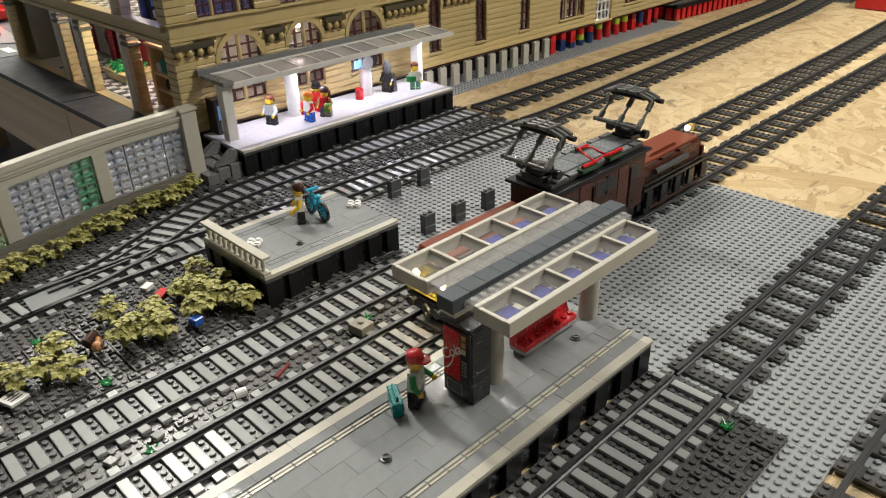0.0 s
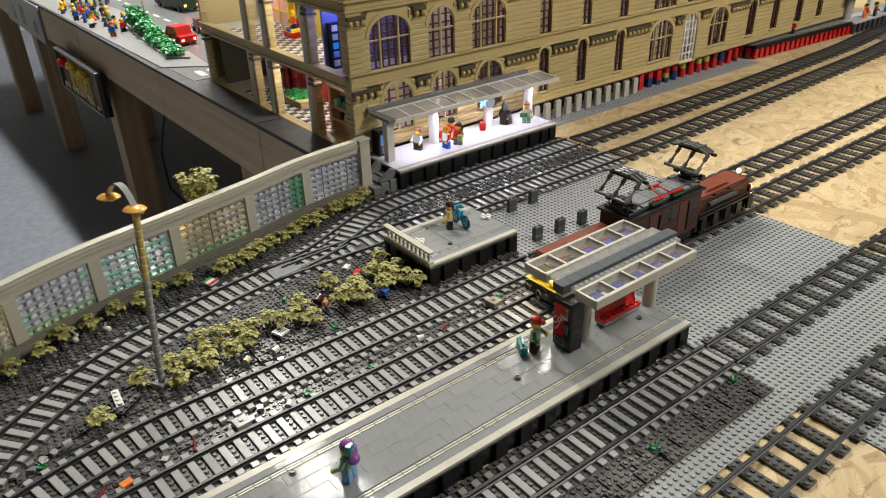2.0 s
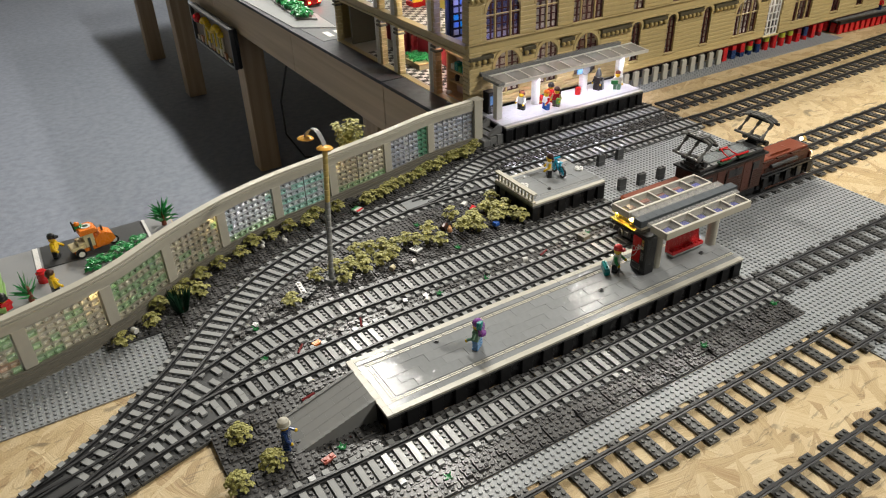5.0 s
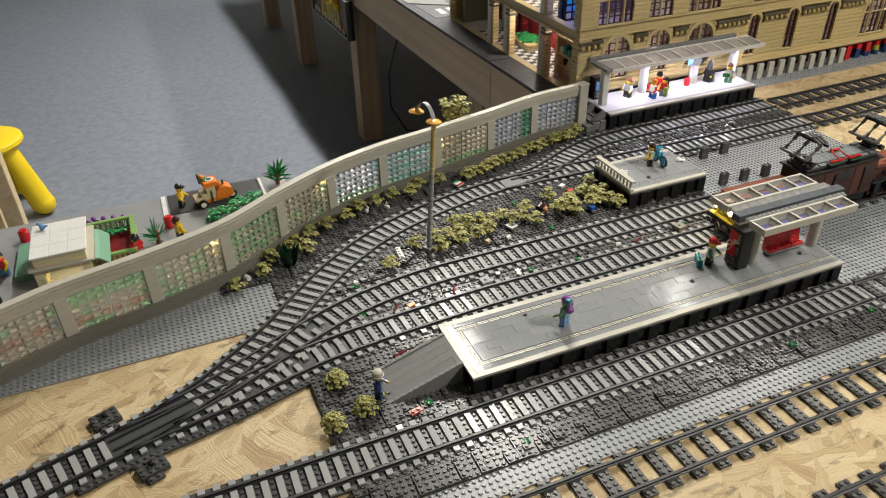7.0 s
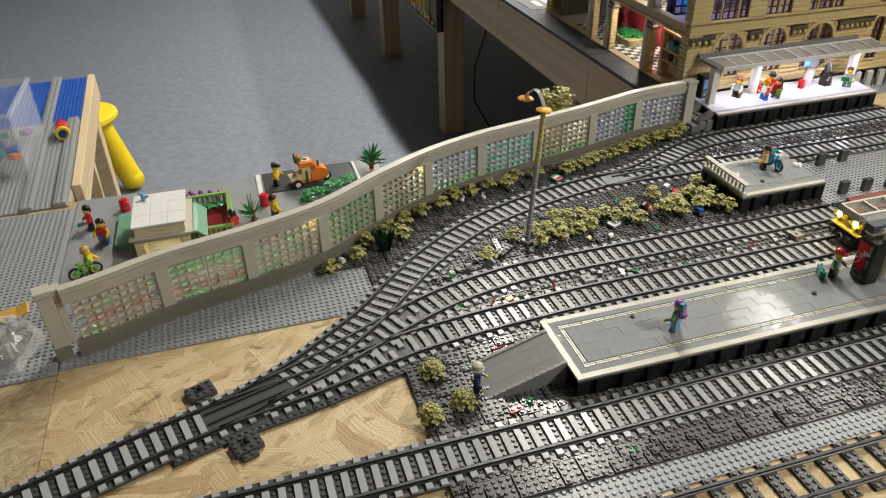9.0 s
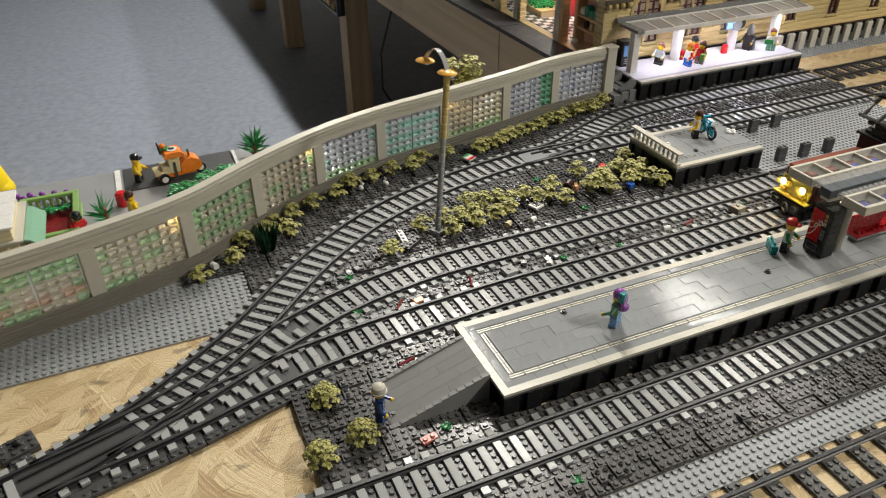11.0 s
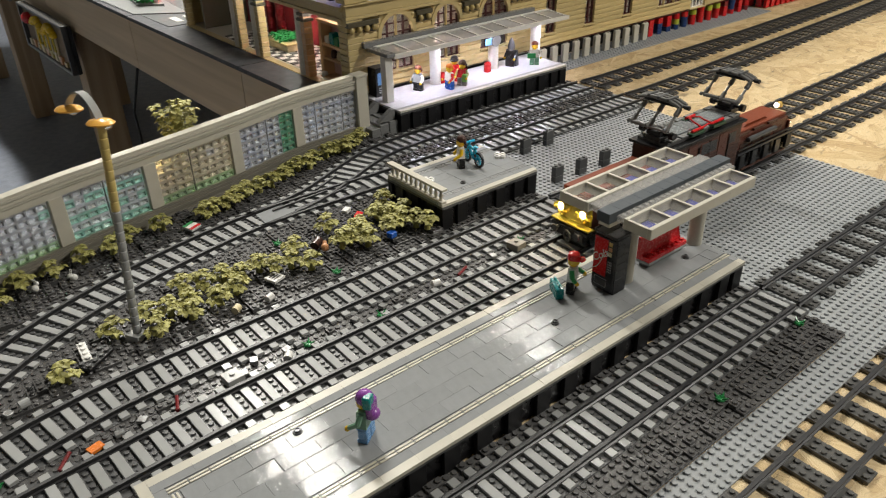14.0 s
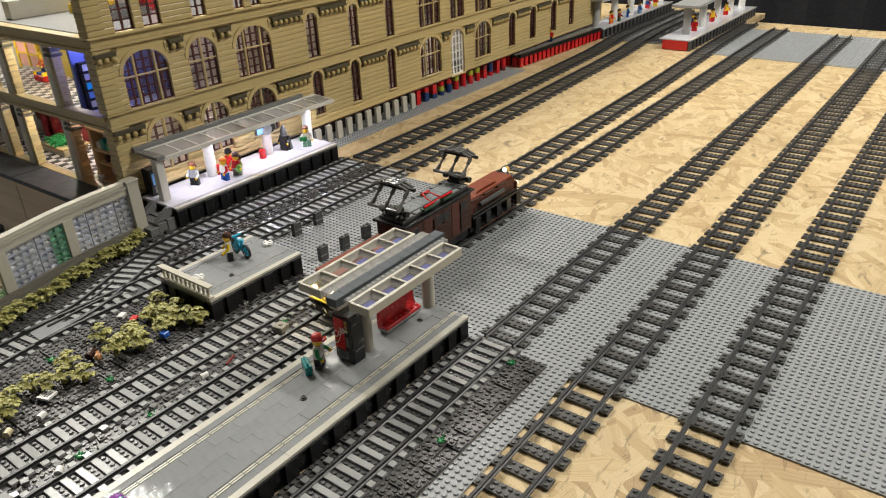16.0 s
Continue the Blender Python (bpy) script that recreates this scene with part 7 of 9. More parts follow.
# ---------------------------------------------------------------- fence, coloured bricks and red platform along the facade
strip = thing("facade_strip", "light grey studded strip along the station foot", "baseplate", kind="structure")
part("plate", Geo().box(121.7 * S, 228 * S, 82.3 * S, 92.3 * S, -0.0018, 0.0, 0.0002), PLATE, strip)
tagged(part("studs", stud_field([((121.7 + k + 0.5) * S, (82.3 + j + 0.5) * S, 0) for k in range(106) for j in range(10)], 6), PLATE, strip), kind="stuff")
post = shared(Geo().box(-S, S, -0.5 * S, 0.5 * S, 0, 0.0375, 0.0006).stud(-0.5 * S, 0, 0.0375).stud(0.5 * S, 0, 0.0375), WHITE, "post")
f = thing("support_posts", "row of cream brick posts under the station wall", "posts")
for k in range(11):
    put("post", post, f, pose((127.6 + 4.1 * k) * S, 87.5 * S, 0))
part("beam", Geo().box(122 * S, FAR_END * S, 88.2 * S, 90.6 * S, 0.0395, SB - 0.0002, 0.0004), DKRED, f, "dark red beam on the posts")
LIMEYELLOW = plastic("olive_yellow_brick_plastic", (0.38, 0.42, 0.04))
f = thing("coloured_supports", "row of red, blue and lime bricks under the station wall", "bricks")
stack = ((RED, RED, RED), (DKBLUE, DKBLUE, RED), (DKBLUE, RED, RED), (DKBLUE, LIMEYELLOW, RED), (DKBLUE, DKBLUE, RED), (RED, RED, LIMEYELLOW), (RED, RED, RED), (RED, RED, LIMEYELLOW), (RED, RED, LIMEYELLOW), (RED, RED, DKRED), (RED, DKBLUE, DKBLUE), (RED, RED, RED), (DKRED, RED, RED))
for k, pile in enumerate(stack):
    x = 173 + 4.2 * k
    for r, c in enumerate(pile):
        if k < 3 or k in (9, 11):
            g = Geo().box((x - 1) * S, (x + 1) * S, 88.4 * S, 90.4 * S, r * 0.0121, r * 0.0121 + 0.0119, 0.0005)
        else:
            g = Geo().tube((x * S, 89.2 * S, r * 0.0121), (x * S, 89.2 * S, r * 0.0121 + 0.0119), 1.02 * S, n=14)
        part("brick", g, c, f)
f = thing("red_platform", "red brick platform with dark grey top beside the station", "platform")
wide = [(230.0 * S, 93.2 * S), (230.0 * S, 85.6 * S), (289.6 * S, 82.2 * S), (289.6 * S, 92 * S)]
part("top", Geo().prism(wide, 0.0325, 0.0362, "z"), STEPGREY, f)
part("edge", Geo().prism([(229.8 * S, 85.5 * S), (289.8 * S, 82.1 * S), (289.8 * S, 83.4 * S), (229.8 * S, 86.8 * S)], 0.0275, 0.0372, "z"), CHARCOAL, f, "black edge band")
part("core", Geo().prism([(231.5 * S, 93.0 * S), (231.5 * S, 87.2 * S), (288.8 * S, 84.0 * S), (288.8 * S, 91.8 * S)], 0, 0.0274, "z"), BLACK, f)
pier = shared(Geo().box(-0.95 * S, 0.95 * S, 0, S, 0, 0.0273, 0.0004), RED, "brick")
for k in range(20):
    x = 231.2 + 3.0 * k
    put("brick", pier, f, pose(x * S, (85.7 - (x - 230) * 0.0567) * S, 0, 0, 0, -3.2))
for y in (88.4, 91.6):
    put("brick", pier, f, pose(230.2 * S, y * S, 0, 0, 0, -90))
figure("toy_figure", "small red toy figure on the red platform", 256, 88, 0.0363, 200, DKBLUE, RED, RED, hair=DKBROWN)


def far_platform(name, label, x0, x1, y0, y1):
    t = thing(name, label, "platform")
    part("top", Geo().box(x0 * S, x1 * S, y0 * S, y1 * S, 0.0288, 0.0325, 0.0004), LILAC_LIT, t)
    part("edge", Geo().box(x0 * S, x1 * S, y0 * S - 0.0006, y0 * S + 0.006, 0.0326, 0.0340, 0.0003), WHITE, t)
    part("core", Geo().box((x0 + 1) * S, (x1 - 1) * S, (y0 + 1) * S, (y1 - 1) * S, 0, 0.0287), BLACK, t)
    pier = shared(Geo().box(-S, S, 0, 0.9 * S, 0, 0.0287, 0.0004), DKGREY, "pier")
    k = x0 + 1
    while k < x1:
        put("pier", pier, t, pose(k * S, (y0 + 0.05) * S, 0))
        k += 4
    part("end_brick", Geo().box(x0 * S, (x0 + 0.9) * S, (y0 + 1.2) * S, (y1 - 1.2) * S, 0, 0.0287, 0.0004), RED, t)
    return t


far_platform("far_platform", "far island platform with a red brick end", 282.5, 368, 41, 53.5)
far_platform("far_platform", "far side platform beside the station hall", 290.2, 368, 81.4, 92)
for y0, y1 in ((42, 52.5), (82.4, 91.5)):
    c = thing("far_canopy", "grey canopy over the far platform", "canopy")
    part("roof", Geo().box(290 * S, 368 * S, y0 * S, y1 * S, 0.118, 0.126, 0.0006), LTGREY, c)
    for k in range(5):
        x = 294 + 18 * k
        g = Geo().lathe([(0.012, 0.0325), (0.012, 0.118)], 14, (x * S, (y0 + y1) / 2 * S, 0))
        part("column", g, PURE if k else LTGREY, c, smooth=True)
    for x in (302, 332, 362):
        part("led_strip", Geo().box((x - 4) * S, (x + 4) * S, (y0 + 1) * S, (y0 + 2) * S, 0.115, 0.1178), LEDMAT, c)
for k, (x, y, c, d) in enumerate(((301, 46.5, RED, RED), (309, 50, BLUE, DKBLUE), (324, 47, RED, YELLOW), (342, 47, RED, YELLOW), (303, 84, ORANGE, RED), (309, 83, DKGREEN, RED), (320, 84, BLUE, AZURE), (331, 83, MEDBLUE, BLUE), (345, 85, RED, BLUE), (352, 84, YELLOW, RED))):
    figure("toy_figure", "bright toy figure waiting on the far platform", x, y, 0.0326, 180 + 20 * k, c, d, c, hair=DKBROWN)

# ---------------------------------------------------------------- the locomotive
LOCO_Y = 21.3
SILVER = plastic("gunmetal_plastic", (0.15, 0.148, 0.142), 0.22)
BULB = glow("warm_headlight", (1.0, 0.78, 0.42), 30.0)


LAMPBACK = glow("soft_white_lamp", (1.0, 0.93, 0.78), 2.0)
ROOFGREY = plastic("slate_grey_plastic", (0.16, 0.175, 0.18), 0.25)
DOORBROWN = plastic("deep_brown_plastic", (0.085, 0.030, 0.020), 0.28)
OCHRE = plastic("olive_yellow_plastic", (0.38, 0.32, 0.04), 0.3)
TRANSYEL = glass_block("clear_yellow_plastic", (0.92, 0.78, 0.16), 0.45)


def pantograph(t, x, z):
    """Raised current collector: a hinge rod over a low base, three sleeved arms and an arched slatted head; x in studs."""
    at = lambda u, v, w: ((x + u) * S, (LOCO_Y + v) * S, z + w)
    p = part("pantograph", Geo().box(*(q * S for q in (x - 1.7, x + 1.3, LOCO_Y - 1.5, LOCO_Y + 1.5)), z, z + 0.0062, 0.0006), BLACK, t, "black and gunmetal raised pantograph")
    part("base", Geo().box(*(q * S for q in (x - 1.6, x + 1.0, LOCO_Y - 1.2, LOCO_Y + 1.2)), z + 0.0062, z + 0.0128, 0.0010), CHARCOAL, p)
    for v in (-2.7, 2.7):
        g = Geo().tube(at(-0.4, v * 0.4, 0.0085), at(-0.4, v * 0.86, 0.0085), 0.0020, n=10).tube(at(-0.4, v * 0.86, 0.0085), at(-0.4, v * 1.12, 0.0085), 0.0048, 0.0046, n=16)
        part("insulator", g, BLACK, p, "black round knob", True)
    hinge, head = (-2.6, 0.0195), (0.5, 0.0440)
    for v in (-1.1, 1.1):
        part("lower_arm", Geo().tube(at(0.2, v, 0.0125), at(hinge[0], v, hinge[1]), 0.0019, n=8).tube(at(-0.5, v, 0.0143), at(-1.5, v, 0.0169), 0.0027, n=10), SILVER, p, smooth=True)
    part("hinge_rod", Geo().tube(at(hinge[0], -3.0, hinge[1]), at(hinge[0], 3.7, hinge[1]), 0.0017, n=8).tube(at(hinge[0], 0.6, hinge[1]), at(hinge[0], 3.0, hinge[1]), 0.0025, n=10).ball(at(hinge[0], 3.7, hinge[1]), 0.0026, 8, 6), SILVER, p, smooth=True)
    for v in (-2.8, 0.1, 3.1):
        lo, hi = Vector(at(hinge[0], v, hinge[1])), Vector(at(head[0], v * 0.98, head[1] - 0.002))
        g = Geo().tube(lo, hi, 0.0018, n=8)
        for f0, f1 in ((0.02, 0.30), (0.66, 0.95)):
            g.tube(lo.lerp(hi, f0), lo.lerp(hi, f1), 0.0031, 0.0029, n=12)
        g.ball(lo, 0.0028, 8, 6)
        part("arm", g, SILVER, p, smooth=True)
    part("head_rod", Geo().tube(at(head[0], -4.0, head[1]), at(head[0], 3.5, head[1]), 0.0018, n=8).tube(at(head[0], -4.2, head[1]), at(head[0], -3.4, head[1]), 0.0027, n=10), CHARCOAL, p, smooth=True)
    part("head_block", Geo().box(*(q * S for q in (x + head[0] - 1.0, x + head[0] + 1.0, LOCO_Y - 2.2, LOCO_Y + 3.0)), z + head[1] - 0.001, z + head[1] + 0.0022, 0.0008), CHARCOAL, p)
    for u in (-0.85, 0.0, 0.85):
        pts = [at(head[0] + u, v, head[1] + 0.0052 - 0.0052 * (abs(v - 0.5) / 3.6) ** 2.6) for v in np.linspace(-3.1, 4.1, 11)]
        part("slat", Geo().pipe(pts, 0.0023), SILVER, p, "arched grey slat", True)
    for v in (-1.2, 0.5, 2.2):
        part("clip", Geo().box(*(q * S for q in (x + head[0] - 1.25, x + head[0] + 1.25, LOCO_Y + v - 0.22, LOCO_Y + v + 0.22)), z + head[1] + 0.0035, z + head[1] + 0.0078, 0.0006), DKGREY, p)


def loco():
    t = thing("electric_locomotive", "reddish brown articulated electric toy locomotive with two pantographs", "locomotive")
    L, R = LOCO_Y - 3.2, LOCO_Y + 3.2
    for a, b, nose in ((64.2, 81.0, -1), (101.4, 119.4, 1)):
        zf, zr = (0.0265, 0.0045) if nose < 0 else (0.0405, 0.0)
        # running frame with side rods
        part("frame", Geo().box(a * S, b * S, (L - 0.2) * S, (R + 0.2) * S, zf, zf + 0.0035, 0.0004), BLACK, t)
        part("sole_bar", Geo().box(a * S, b * S, (L + 0.6) * S, (R - 0.6) * S, 0.0165, zf - 0.0001, 0.0005), BLACK, t)
        for k in range(4):
            x = a + 2.4 + k * (b - a - 4.8) / 3
            for y in (LOCO_Y - 2.5, LOCO_Y + 2.5):
                s = -1 if y < LOCO_Y else 1
                g = Geo().tube((x * S, y * S - 0.0025, 0.0175), (x * S, y * S + 0.0025, 0.0175), 0.0085, n=20).tube((x * S, y * S + s * 0.0026, 0.0175), (x * S, y * S + s * 0.0034, 0.0175), 0.0060, 0.0050, n=16)
                w = part("wheel", g, BLACK, t, smooth=True)
                part("crank", Geo().tube((x * S, y * S + s * 0.0034, 0.0175), (x * S, y * S + s * 0.0060, 0.0175), 0.0022, n=8), SILVER, w)
        for y in (LOCO_Y - 3.3, LOCO_Y + 3.3):
            part("side_rod", Geo().box((a + 2) * S, (b - 2) * S, y * S - 0.0010, y * S + 0.0010, 0.0160, 0.0190, 0.0004), DKBROWN, t)
            for k in range(5):
                x = a + 1.5 + k * (b - a - 3) / 4
                part("spring_box", Geo().box((x - 0.8) * S, (x + 0.8) * S, y * S - 0.002, y * S + 0.002, 0.0205, zf - 0.0004, 0.0005), BLACK if k % 2 else CHARCOAL, t)
        # hood
        h0, h1 = (a + 1.4, b) if nose < 0 else (a, b - 1.4)
        part("hood", Geo().box(h0 * S, h1 * S, (LOCO_Y - 2.5) * S, (LOCO_Y + 2.9) * S, zf + 0.0035, 0.0640 + zr, 0.0007), DOORBROWN, t)
        part("hood_roof", Geo().box(h0 * S, h1 * S, (LOCO_Y - 2.0) * S, (LOCO_Y + 2.8) * S, 0.0641 + zr, 0.0685 + zr, 0.0010), ROOFBROWN, t)
        for k in range(3):
            part("hood_rib", Geo().box((h0 + 1.0 + 4.6 * k) * S, (h0 + 4.4 + 4.6 * k) * S, (LOCO_Y - 2.5) * S, (LOCO_Y - 2.05) * S, 0.0641 + zr, 0.0668 + zr, 0.0004), DKBROWN, t)
        part("hood_hatch", Geo().prism([((h0 + 4) * S, 0.0686 + zr), ((h1 - 5) * S, 0.0686 + zr), ((h1 - 6) * S, 0.0718 + zr), ((h0 + 5) * S, 0.0718 + zr)], (LOCO_Y - 1.2) * S, (LOCO_Y + 1.2) * S), ROOFBROWN, t)
        for k in range(4):
            x = h0 + 1.6 + k * 3.6
            for y, s in ((LOCO_Y - 2.5, -1), (LOCO_Y + 2.5, 1)):
                part("louvre", Geo().box(x * S, (x + 2.6) * S, y * S - 0.0008, y * S + 0.0008, max(0.040, zf + 0.005), 0.0545, 0.0004), DKBROWN, t)
        part("walkway_rail", Geo().tube((h0 * S, (L - 0.1) * S, zf + 0.008), (h1 * S, (L - 0.1) * S, zf + 0.008), 0.0012, n=7), BLACK, t)
        part("tank", Geo().tube(((h0 + 3) * S, (LOCO_Y - 3.0) * S, 0.0575), ((h1 - 5) * S, (LOCO_Y - 3.0) * S, 0.0575), 0.0034, n=12), DKGREY, t, "grey round tank along the hood", True)
        # nose with buffer beam and lights
        e = a if nose < 0 else b
        part("buffer_beam", Geo().box(min(e, e - nose * 1.2) * S, max(e, e - nose * 1.2) * S, (L - 0.3) * S, (R + 0.3) * S, *((0.0328, 0.0350) if nose < 0 else (0.0230, 0.0302)), 0.0005), OCHRE if nose < 0 else DKGREY, t, "yellow buffer beam" if nose < 0 else "dark buffer beam")
        part("nose_panel", Geo().box(min(e - nose * 0.9, e - nose * 1.4) * S, max(e - nose * 0.9, e - nose * 1.4) * S, (LOCO_Y - 2.9) * S, (LOCO_Y + 2.9) * S, 0.0360, 0.0580, 0.0006), TRANSYEL if nose < 0 else BROWN, t)
        for y, z in ((LOCO_Y - 2.0, 0.0508), (LOCO_Y + 2.0, 0.0508)) + (((LOCO_Y, 0.0735),) if nose > 0 else ()):
            x0 = (e - nose * 0.9) * S
            g = Geo().tube((x0, y * S, z), (x0 + nose * 0.0050, y * S, z), 0.0046, 0.0050, n=14)
            lamp = part("headlight", g, GOLD, t, "round headlight", True)
            part("lens", Geo().tube((x0 + nose * 0.0050, y * S, z), (x0 + nose * 0.0062, y * S, z), 0.0042, 0.0030, n=14), BULB, lamp, "glowing lens", True)
            if nose > 0:
                part("lamp_glass", Geo().ball((x0 - 0.004, y * S, z + 0.001) if z > 0.06 else (x0 + 0.0075, y * S, z), 0.0038, 12, 8), LAMPBACK, lamp, "glowing white lamp back", True)
            data = bpy.data.lights.new("headlight", "POINT")
            data.energy, data.color, data.shadow_soft_size = 0.035, (1.0, 0.78, 0.45), 0.003
            ob = new("headlight", data)
            ob.location = (x0 + nose * 0.010, y * S, z)
        if nose < 0:
            for y in (LOCO_Y - 2.0, LOCO_Y + 2.0):
                for dy, dz in ((-0.9, 0), (0.9, 0), (0, -0.0062)):
                    part("lamp_bracket", Geo().box((e + 0.1) * S, (e + 1.0) * S, (y + dy - 0.4) * S, (y + dy + 0.4) * S, 0.0462 + dz, 0.0520 + dz, 0.0006), TRANSYEL, t, "clear yellow bracket")
            part("coupling_ring", ring(Geo(), (0, 0, 0), 0.0062, 0.0011).turned(pose((e - 0.3) * S, LOCO_Y * S, 0.020, 0, 0, 70)), DKGREY, t, "dark coupling ring")
        for y in (LOCO_Y - 2, LOCO_Y + 2):
            g = Geo().tube((e * S, y * S, 0.026), ((e + nose * 0.7) * S, y * S, 0.026), 0.0016, n=8).tube(((e + nose * 0.7) * S, y * S, 0.026), ((e + nose * 0.9) * S, y * S, 0.026), 0.0044, n=14)
            part("buffer", g, DKGREY, t, smooth=True)
    # centre cab
    a, b = 81.4, 101.0
    part("cab", Geo().box(a * S, b * S, (L - 0.1) * S, (R + 0.1) * S, 0.0300, 0.0905, 0.0007), DKBROWN, t, "dark brown cab body")
    part("underframe", Geo().box(a * S, b * S, (L + 0.8) * S, (R - 0.8) * S, 0.0130, 0.0299, 0.0005), BLACK, t)
    part("roof_edge", Geo().box((a - 0.6) * S, (b + 0.6) * S, (L - 0.5) * S, (R + 0.5) * S, 0.0907, 0.0940, 0.0005), CHARCOAL, t)
    part("roof_base", Geo().box((a + 0.2) * S, (b - 0.2) * S, (L + 0.5) * S, (R - 0.5) * S, 0.0942, 0.0985, 0.0005), DKGREY, t)
    for k in range(6):
        x = a + 0.9 + 3.15 * k
        part("roof_tile", Geo().box(x * S, (x + 3.1) * S, (LOCO_Y - 1.6) * S, (LOCO_Y + 1.6) * S, 0.0986, 0.1013, 0.0004), ROOFGREY if 0 < k < 5 else DKGREY, t)
    for s in (-1, 1):
        for k in range(7):
            x = a + 1 + 2.7 * k
            part("roof_rib", Geo().box(x * S, (x + 2.2) * S, (LOCO_Y + s * 2.3 - 0.45) * S, (LOCO_Y + s * 2.3 + 0.45) * S, 0.0986, 0.1007, 0.0003), STEPGREY, t)
        y = LOCO_Y + s * 3.3
        for x in (a + 1.6, a + 8.6, b - 9.0, b - 3.6):
            w = part("window", Geo().box(x * S, (x + 2.2) * S, y * S - 0.0006, y * S + 0.0006, 0.067, 0.082, 0.0003), BLACK, t, "dark cab window")
            part("window_frame", Geo().box((x - 0.25) * S, (x + 2.45) * S, y * S - 0.0004, y * S + 0.0004, 0.065, 0.084), DOORBROWN, w)
        for x in (a + 5.0, b - 6.4):
            d = part("door", Geo().box(x * S, (x + 2.4) * S, y * S - 0.0008, y * S + 0.0008, 0.034, 0.086, 0.0004), DOORBROWN, t)
            part("handrail", Geo().tube(((x + 2.8) * S, y * S + s * 0.001, 0.036), ((x + 2.8) * S, y * S + s * 0.001, 0.080), 0.0010, n=6), BLACK, d)
    for k in range(6):
        part("rivet_strip", Geo().box((a + 0.2) * S, (b - 0.2) * S, (L - 0.1) * S - 0.0006, (L - 0.1) * S, 0.038 + 0.0045 * k, 0.0395 + 0.0045 * k), DKBROWN, t)
    # red cables over the roof between dark green insulator blocks
    zc = 0.1040
    near, far = LOCO_Y - 2.9, LOCO_Y + 1.1
    for pts, rad in ((((87.2, near, 0), (89.9, near, 0)), 0.0019), (((92.3, near, 0.0006), (95.4, near, 0.0006)), 0.0019), (((91.4, far, 0), (93.8, far, 0)), 0.0017),
                     (((92.0, far, 0.001), (90.8, far - 0.8, 0.005), (89.8, near + 1.6, 0.004), (89.6, near, 0.001)), 0.0011),
                     (((92.2, far - 0.2, 0.001), (92.0, near + 2.0, 0.0055), (91.8, near + 1.0, 0.004), (92.4, near, 0.001)), 0.0011), (((89.9, near, 0), (91.2, near - 0.1, 0.0026), (92.3, near, 0.0006)), 0.0011)):
        part("red_cable", Geo().pipe([(px * S, py * S, zc + dz) for px, py, dz in pts], rad), RED, t, "red roof cable", True)
    for px, py, w in ((88.4, near, 1.7), (94.0, near, 1.7), (92.6, far + 0.2, 1.5)):
        g = Geo().box((px - w) * S, (px + w) * S, (py - 0.5) * S, (py + 0.5) * S, 0.0986, 0.1024, 0.0004)
        part("insulator_block", g, DKGREEN, t)
    pantograph(t, 83.0, 0.0986)
    pantograph(t, 101.6, 0.0986)


ROOFBROWN = plastic("rust_brown_plastic", (0.165, 0.036, 0.014), 0.5)
for matt_, spec_ in ((ROOFBROWN, 0.2), (DOORBROWN, 0.2), (DKBROWN, 0.22)):
    matt_.node_tree.nodes["Principled BSDF"].inputs["Specular IOR Level"].default_value = spec_
loco()

# ---------------------------------------------------------------- café corner behind the wall
def pavement():
    b = thing("cafe_ground", "light grey tiled ground behind the garden wall", "ground", kind="structure")
    part("plate", Geo().prism([(x * S, y * S) for x, y in ((-76, 44), (-54, 44.5), (-28.8, 51.8), (-10.8, 61.5), (-10.8, 86.8), (-76, 86.8))], TABLE + 0.0002, 0.0012, "z"), TILE2, b)
    part("dark_plates", Geo().box(-37 * S, -16.5 * S, 77 * S, 86.6 * S, 0.0013, 0.0030, 0.0003), DKGREY, b, "dark grey parking plates")
    for x in (-38, -16.4):
        part("white_line", Geo().box((x - 0.5) * S, (x + 0.5) * S, 77 * S, 86.6 * S, 0.0013, 0.0030, 0.0003), PURE, b)


TILE2 = plastic("pavement_grey_plastic", (0.25, 0.255, 0.26), 0.3, 0.06, 30)
pavement()


